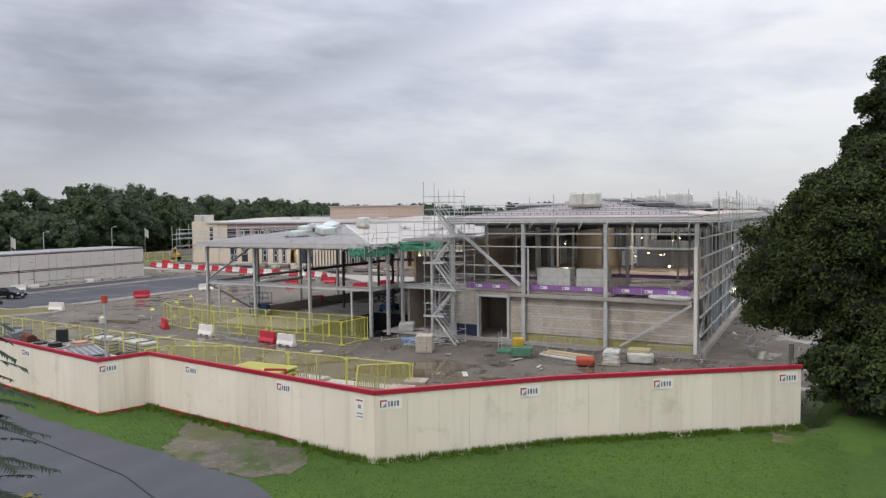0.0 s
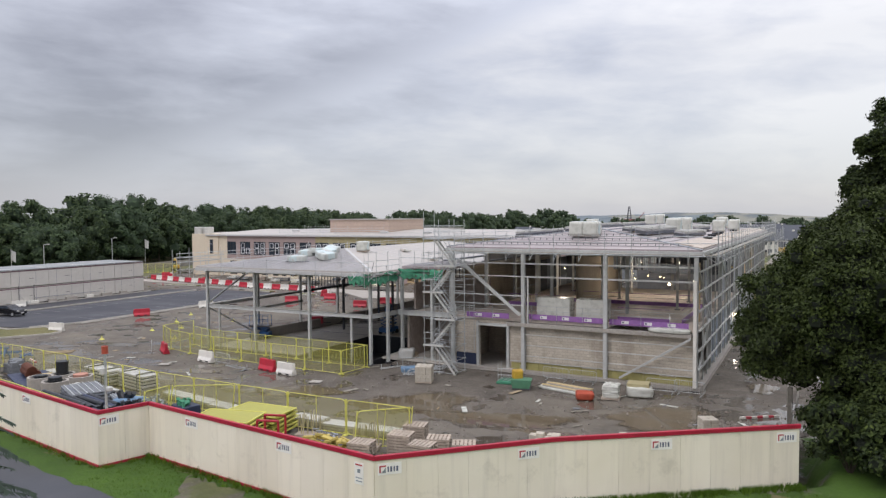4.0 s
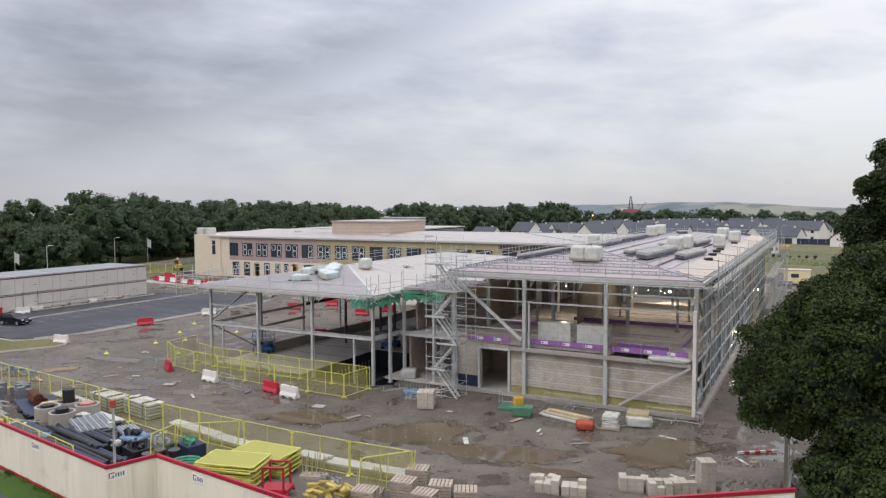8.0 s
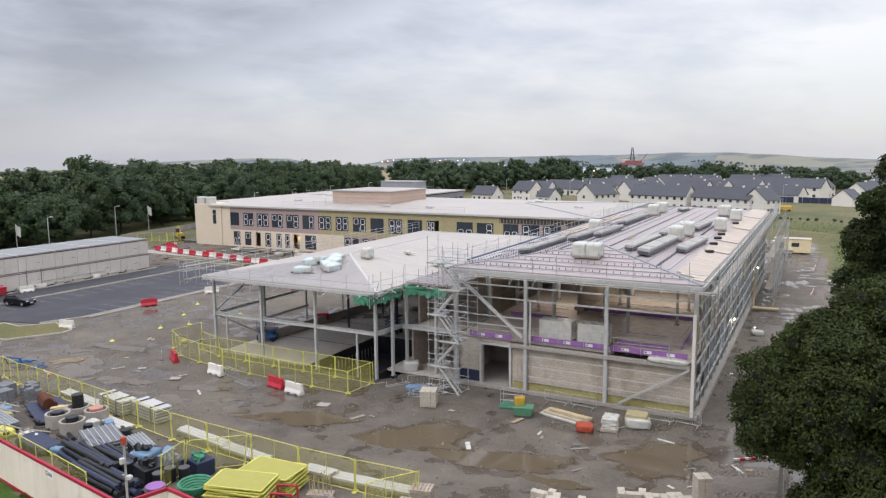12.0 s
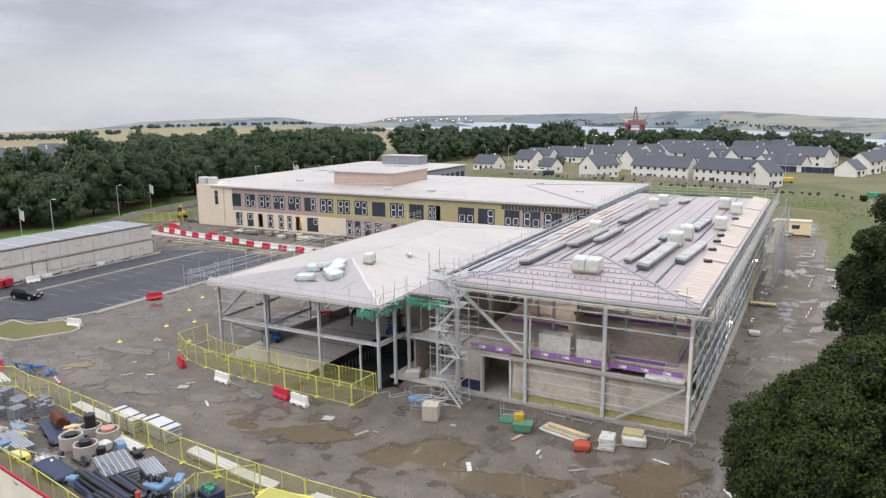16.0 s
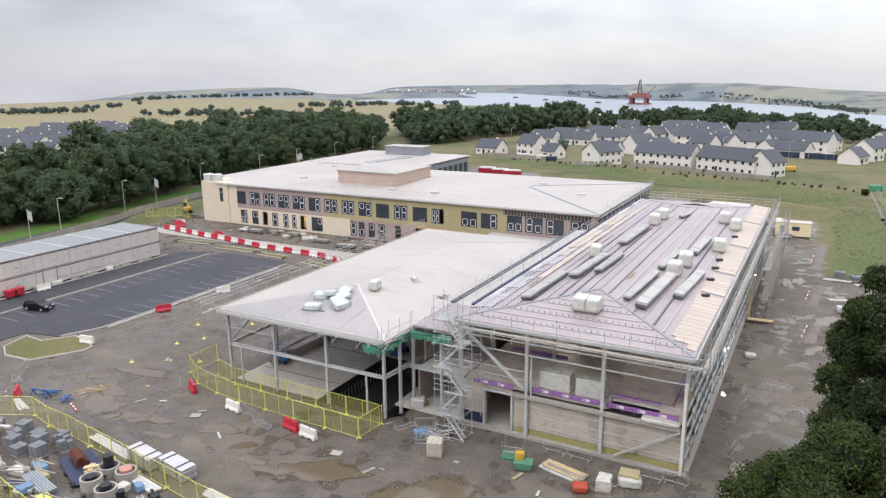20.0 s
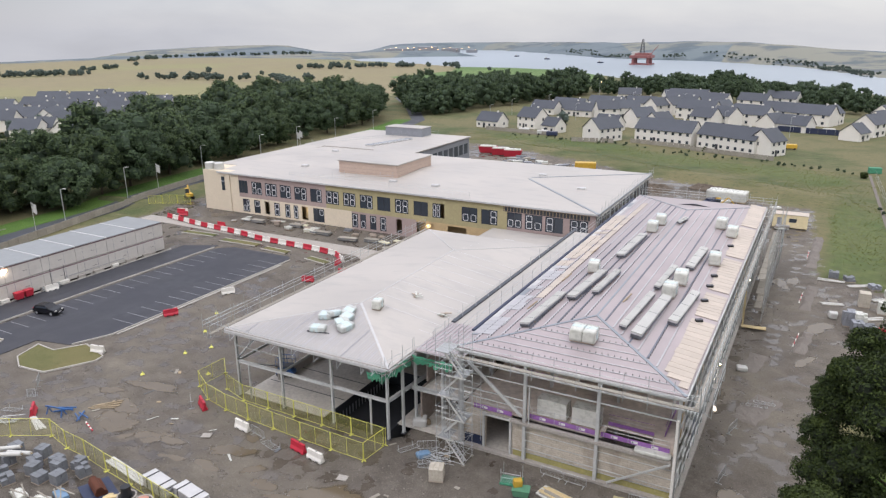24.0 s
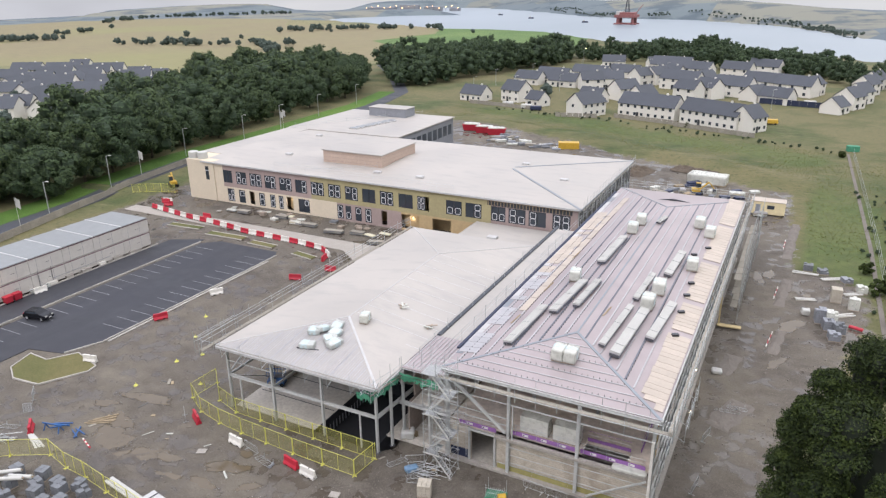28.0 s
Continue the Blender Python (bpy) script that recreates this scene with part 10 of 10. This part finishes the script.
# shrub and conifer near the road outside
v, f, w, c = crown_data(301, 4.0, 1.3, 12, 60, 0.08, 0.3)
sh = thing("shrub", at(-4.6, -48.4, 2.35), "sparse shrub with yellowing leaves beside the road", "shrub")
keep = [i for i in range(len(f)) if w[i] == 0]
bit("foliage", shell("foliage", v, [f[i] for i in keep], leaf_mat("yellowing_leaves", rgb("4a4f2c"), rgb("8a7d3c"))), sh)
bm = bmesh.new()
for q in c:
    add_tube(bm, (0, 0, -0.1), Vector(q), 0.03, 5, 0, 0.01)
part("stems", bm, BARK, sh)
con = thing("conifer", at(-9.6, -47.0, 2.35), "dark blue-green conifer with drooping sprays", "tree")
NEEDLE = leaf_mat("conifer_needles", rgb("1f2c26"), rgb("34433a"))
tube("trunk", con, (0, 0, -0.2), (0, 0, 7.6), 0.14, BARK, 8)
rc = random.Random(17)
verts, faces = [], []
for k in range(70):
    z = 2.0 + 5.6 * k / 70
    a, reach = k * 2.4, 2.3 * (1 - 0.75 * ((z - 1.2) / 7)) + 0.3
    for j in range(26):
        t = (j + 1) / 26
        px, py, pz = math.cos(a) * reach * t, math.sin(a) * reach * t, z - 0.5 * t * t
        for s in (-1, 1):
            l = 0.34 * (1.1 - 0.6 * t)
            bx, by = px + math.cos(a + s * 0.9) * l, py + math.sin(a + s * 0.9) * l
            b = len(verts)
            verts += [(px, py, pz + 0.03), (bx, by, pz - 0.1 + rc.uniform(-0.05, 0.05)), (px + math.cos(a) * 0.1, py + math.sin(a) * 0.1, pz - 0.02)]
            faces.append((b, b + 1, b + 2))
bit("sprays", shell("sprays", verts, faces, NEEDLE), con)

# ---- houses ----
HOUSE_CACHE = {}


def house(x, y, a, length, depth, eave, label, group, porch=False, floors=2):
    gz = float(GL(x, y))
    m = at(x, y, gz - 0.1, a)
    near = y < 240 and x > -125
    key = (length, depth, eave, near, abs(a) > 45)
    porch = abs(a) > 45
    if key in HOUSE_CACHE:
        return copy_thing(HOUSE_CACHE[key], m)
    h = thing("house", m, label, "house", group)
    rise = depth * 0.42
    bm = bmesh.new()
    L, D = length / 2, depth / 2
    A = [(-L, -D), (L, -D), (L, D), (-L, D)]
    lo = [bm.verts.new((p, q, 0)) for p, q in A]
    hi = [bm.verts.new((p, q, eave)) for p, q in A]
    r0, r1 = bm.verts.new((-L, 0, eave + rise)), bm.verts.new((L, 0, eave + rise))
    for i, j in ((0, 1), (2, 3)):
        bm.faces.new((lo[i], lo[j], hi[j], hi[i]))
    bm.faces.new((lo[1], lo[2], hi[2], r1, hi[1]))
    bm.faces.new((lo[3], lo[0], hi[0], r0, hi[3]))
    part("wall", bm, HARL, h)
    for s in (-1, 1):
        slope = math.degrees(math.atan2(rise, D))
        w = math.hypot(D, rise) + 0.45
        bit("roof_slope", box_mesh(length + 0.5, round(w, 2), 0.14, SLATE), h, Matrix.Translation((0, s * (D / 2 + 0.16), eave + rise / 2 - 0.05)) @ Euler((radians(-s * slope), 0, 0)).to_matrix().to_4x4())
        n = max(2, int(length / (2.6 if near else 4.2)))
        for f in range(floors):
            for k in range(n):
                wx = -L + length * (k + 0.5) / n
                z = 0.9 + f * 2.6
                if z + 1.2 > eave:
                    continue
                if s > 0 and not porch:
                    continue
                win = bit("window", box_mesh(1.15, 0.08, 1.15, WHITEPAINT if near else GLASS), h, at(wx, s * (D + 0.02), z))
                if near:
                    bit("pane", box_mesh(0.95, 0.04, 0.95, GLASS), win, at(0, s * 0.04, 0.1))
        bit("door", box_mesh(1.0, 0.08, 2.1, FRAMEDARK), h, at(-L + length * 0.36, s * (D + 0.02), 0.05))
    for s in (-1, 1) if near else ():
        bit("window", box_mesh(0.08, 1.0, 1.1, GLASS), h, at(s * (L + 0.02), 0.8, 3.4 if floors > 1 else 1.2))
    bit("chimney", box_mesh(0.7, 0.5, 1.2, HARL), h, at(L * 0.55, 0, eave + rise - 0.5))
    HOUSE_CACHE[key] = h
    return h


LBL = "white harled house with dark slate pitched roof"
rr = random.Random(2)
FRONT_ROW = [(-119.5, 224, -12, 11, 8, 3.0), (-103, 229, -20, 10, 8.5, 4.9), (-90, 219, -20, 7, 7, 3.0), (-66, 205, 62, 12, 8.5, 4.9), (-43.5, 211, -16, 22, 8.5, 4.9), (-20.5, 203.5, -27, 22, 8.5, 4.9), (-9.3, 199, 60, 8, 8.5, 4.9), (-77, 281, 20, 12, 8, 4.9), (-84, 274, 30, 10, 8, 4.9), (-63, 251, 55, 11, 8, 4.9), (-66, 299, 60, 11, 8, 4.9), (-60, 306, 60, 11, 8, 4.9), (-46, 291, -18, 18, 8.5, 4.9), (-55, 312, -18, 12, 8.5, 4.9)]
MIDDLE_ROW = [(-37, 298, 60, 9, 8, 4.9), (-31, 268, -35, 10, 8, 4.9), (-22, 278, -22, 16, 8.5, 4.9), (-38, 260, -25, 10, 8, 4.9), (-13, 268, 60, 9, 8, 3.0), (-4, 264, -24, 12, 8, 3.0), (-11, 296, -24, 18, 8.5, 4.9), (2, 289, -24, 16, 8.5, 4.9), (8, 294, 65, 8, 7.5, 4.9), (16.5, 247, 65, 8, 7.5, 3.0), (21.5, 261, 62, 9, 8, 4.9), (28.5, 303, 62, 9, 8, 4.9), (32.5, 322, 62, 9, 8, 4.9), (-27, 342, -20, 15, 8, 4.9)]
BACK_ROW = [(-45, 336, -20, 14, 8, 4.9), (-15, 360, -20, 16, 8, 4.9), (-73, 374, 30, 12, 8, 3.0), (-99, 376, 10, 13, 8, 3.0), (-64, 369, -10, 22, 10, 3.0), (-117, 283, -14, 14, 8, 3.0), (-106, 287, -14, 16, 8, 3.0), (-98, 280, -8, 14, 8, 3.0), (-90, 306, -12, 16, 8, 3.0), (-110, 300, -14, 18, 8, 3.0), (-96, 318, -14, 20, 8, 3.0), (-80, 326, -12, 16, 8, 3.0), (25, 276, 62, 9, 8, 4.9), (-52, 236, 60, 9, 8, 4.9), (-72, 236, -14, 10, 8, 3.0)]
for x, y, a, l, d, e in FRONT_ROW + MIDDLE_ROW + BACK_ROW:
    house(x, y, a, l, d, e, LBL if e > 4 else "low white bungalow with dark slate roof", "houses beyond the meadow", floors=2 if e > 4 else 1)
for x, y, a in ((-336, 158, 30), (-388, 195, 25), (-326, 162, 120), (-364, 192, 30), (-273, 133, 118), (-343, 188, 28), (-310, 169, 30), (-345, 199, 120), (-299, 174, 32), (-369, 231, 30), (-318, 199, 30), (-322, 209, 120), (-323, 221, 30), (-318, 229, 28), (-373, 245, 30),
                (-400, 235, 30), (-290, 133, 30), (-289, 126, 25), (-410, 254, 30), (-355, 175, 118), (-380, 215, 30), (-350, 215, 30), (-300, 190, 30), (-395, 175, 30), (-360, 160, 25), (-335, 140, 30), (-306, 152, 118), (-420, 225, 30), (-290, 205, 120), (-335, 235, 30)):
    x, y = 8 + (x - 8) * 0.9, -56 + (y + 56) * 0.9
    house(x, y, a + rr.uniform(-4, 4), rr.choice((11, 16, 18)), 8.5, 4.9, "grey-roofed terrace house in the far village", "far village houses")
# garden fences, blue hoarding, parked vehicles by the houses
fb = thing("site_hoarding", at(1.4, 258, 0, -12), "long blue hoarding by the unfinished houses", "hoarding")
for k in range(8):
    bit("panel", box_mesh(2.9, 0.1, 2.2, NAVY), fb, at(-10.5 + k * 3, 0, 0))
gf = thing("garden_fence", at(0, 0, 0), "grey timber garden fence in front of the houses", "fence")
for (ax, ay), (bx, by) in (((-55, 203), (-33, 197)), ((-33, 197), (-6, 186.5)), ((-75, 196), (-60, 199)), ((-118, 214), (-86, 207))):
    n = int(math.hypot(bx - ax, by - ay) / 2)
    a = math.degrees(math.atan2(by - ay, bx - ax))
    for k in range(n):
        t = (k + 0.5) / n
        bit("fence_panel", box_mesh(1.95, 0.08, 1.5, BOARD), gf, at(ax + (bx - ax) * t, ay + (by - ay) * t, float(GL(ax, ay)), a))
for x, y, mat in ((-100, 212, WHITEPAINT), (-91, 209, WHITEPAINT), (-86, 206, NAVY), (-3, 213, YELLOWSTEEL), (-28, 246, WHITEPAINT), (-55, 255, GREYFLASH), (8, 262, WHITEPAINT), (-93, 297, WHITEPAINT)):
    vv = thing("van", at(x, y, float(GL(x, y)), 15), "small pale van parked by the houses", "van", "vehicles by the houses")
    bit("body", box_mesh(4.4, 1.8, 1.5, mat, 0.2), vv, at(0, 0, 0.35))
    bit("windscreen", box_mesh(0.06, 1.5, 0.6, GLASS), vv, at(2.18, 0, 1.1))
    for sx in (-1.4, 1.4):
        for sy in (-0.8, 0.8):
            bit("wheel", tube_mesh(0.2, 0.33, TYRE, 12), vv, pose(sx, sy + 0.1, 0.33, 90, 0, 0))


# ---- street lamps, flags, site fence by the road ----
def street_lamp(x, y, h, a, lit=False, group="street lamps"):
    s = thing("street_lamp", at(x, y, float(GL(x, y)), a), "thin grey street lamp column" + (" with orange glow" if lit else " on the verge"), "street lamp", group)
    tube("column", s, (0, 0, 0), (0, 0, h), 0.09, GALV, 8)
    tube("arm", s, (0, 0, h), (0.9, 0, h + 0.15), 0.05, GALV, 6)
    bit("lantern", box_mesh(0.8, 0.3, 0.16, WHITEPAINT, 0.04), s, at(1.1, 0, h + 0.1))
    if lit:
        bit("glow", box_mesh(0.7, 0.4, 0.2, STREETGLOW), s, at(1.1, 0, h - 0.3))


for x, y in ((-135.2, 36), (-141.5, 57), (-150.5, 90), (-150.0, 114), (-152.5, 135), (-155, 160), (-158, 190), (-132.0, 12)):
    street_lamp(x, y, 8.0, 10)
for x, y in ((-128, 240), (-112, 250), (-95, 262), (-122, 300), (-86, 330), (-60, 330), (-45, 345), (-30, 255), (-5, 245), (-72, 345), (-105, 330), (-130, 270)):
    street_lamp(x, y, 7.5, 30, group="estate lamps")
for x, y in ((-196, 282), (-204, 300), (-190, 276), (-186, 290), (-214, 312), (-140, 372), (-120, 384), (-160, 340), (-182, 300)):
    street_lamp(x, y, 9.0, 40, True, "lit road lamps")
for x, y in ((-131.5, 27), (-141.0, 66), (-146.5, 128), (-148, 131)):
    fl = thing("flag", at(x, y, float(GL(x, y)), 20), "white banner flag on a tall pole", "flag", "site flags")
    tube("pole", fl, (0, 0, 0), (0, 0, 7.6), 0.05, WHITEPAINT, 8)
    bm = bmesh.new()
    cols = 8
    vs = [[bm.verts.new((0.05 + 0.13 * i, 0.12 * math.sin(i * 0.9 + j), 5.4 + 2.0 * j - 0.06 * i)) for i in range(cols)] for j in range(2)]
    for i in range(cols - 1):
        bm.faces.new((vs[0][i], vs[0][i + 1], vs[1][i + 1], vs[1][i]))
    cloth = part("cloth", bm, WHITEPAINT, fl)
    cloth.modifiers.new("thickness", "SOLIDIFY").thickness = 0.02
sf = thing("site_fence", Matrix(), "weathered grey close-board site fence along the road", "fence")
LINE_F = [(-128.5, -34), (-129.5, 20), (-136.5, 46), (-143.5, 84), (-143.0, 130), (-146, 165)]
for (ax, ay), (bx, by) in zip(LINE_F, LINE_F[1:]):
    n = int(math.hypot(bx - ax, by - ay) / 2.4)
    a = math.degrees(math.atan2(by - ay, bx - ax))
    for k in range(n):
        t = (k + 0.5) / n
        px, py = ax + (bx - ax) * t, ay + (by - ay) * t
        bit("fence_panel", box_mesh(2.36, 0.08, 1.5, BOARD), sf, at(px, py, float(GL(px, py)), a))
    bit("rail", box_mesh(round(math.hypot(bx - ax, by - ay), 1), 0.1, 0.12, BOARD), sf, at((ax + bx) / 2, (ay + by) / 2, float(GL(ax, ay)) + 1.45, a))

# ---- oil rig, port lights ----
rig = thing("oil_rig", at(-233.8, 974, -8), "dark red oil rig standing in the firth", "oil rig")
rig.scale = (0.92, 0.92, 0.74)
for sx in (-11, 11):
    for sy in (-9, 9):
        tube("leg", rig, (sx, sy, -3), (sx, sy, 13), 2.3, RIGRED, 10)
for s in (-9, 9):
    bit("pontoon", rounded_block(34, 5, 4, RIGRED, 0.1), rig, at(0, s, -2))
bit("deck", box_mesh(32, 26, 5, RIGRED, 0.3), rig, at(0, 0, 12))
bit("upper_deck", box_mesh(22, 20, 4, RIGRED, 0.3), rig, at(2, 0, 17))
bit("deckhouse", box_mesh(9, 14, 6, WHITEPAINT, 0.3), rig, at(-10, 0, 17))
for sx in (-3, 3):
    for sy in (-3, 3):
        tube("derrick_leg", rig, (sx, sy, 20), (sx * 0.25, sy * 0.25, 46), 0.45, DARKSTEEL, 6)
for k in range(5):
    z, w = 22 + k * 5, 3 - k * 0.45
    bit("derrick_ring", box_mesh(2 * w, 2 * w, 0.6, DARKSTEEL), rig, at(0, 0, z))
bar(rig, "crane", (12, 6, 20), (20, 14, 34), 0.8, RIGRED)
port = thing("port_shed", at(-740, 1262, -4, 10), "long low port sheds with lit quay", "port building")
for k, (x, w, h) in enumerate(((-60, 60, 8), (0, 40, 12), (50, 36, 9), (95, 20, 6))):
    bit("shed", box_mesh(w, 14, h, GREYPANEL, 0.3), port, at(x, 0, 0))
for k in range(16):
    x = -90 + k * 13
    bit("quay_light", box_mesh(1.1, 1.1, 0.9, STREETGLOW), port, at(x, -12, 6 + 2 * (k % 3)))
    bit("light_mast", box_mesh(0.5, 0.5, 8, DARKSTEEL), port, at(x, -11, 0))
for x, y in ((-420, 1100), (-300, 1000), (-520, 1210)):
    bo = thing("boat", at(x, y, -8.2, 20), "small dark workboat on the water", "boat", "boats on the firth")
    bit("hull", rounded_block(9, 3, 2, NAVY, 0.2), bo)
    bit("wheelhouse", box_mesh(2.5, 2, 2, WHITEPAINT, 0.1), bo, at(-1.5, 0, 1.8))
solid("green_shed", box_mesh(3.2, 2.0, 1.6, GREENNET, 0.05), at(21, 178, 0, 10), "small green shed at the meadow path", "shed")
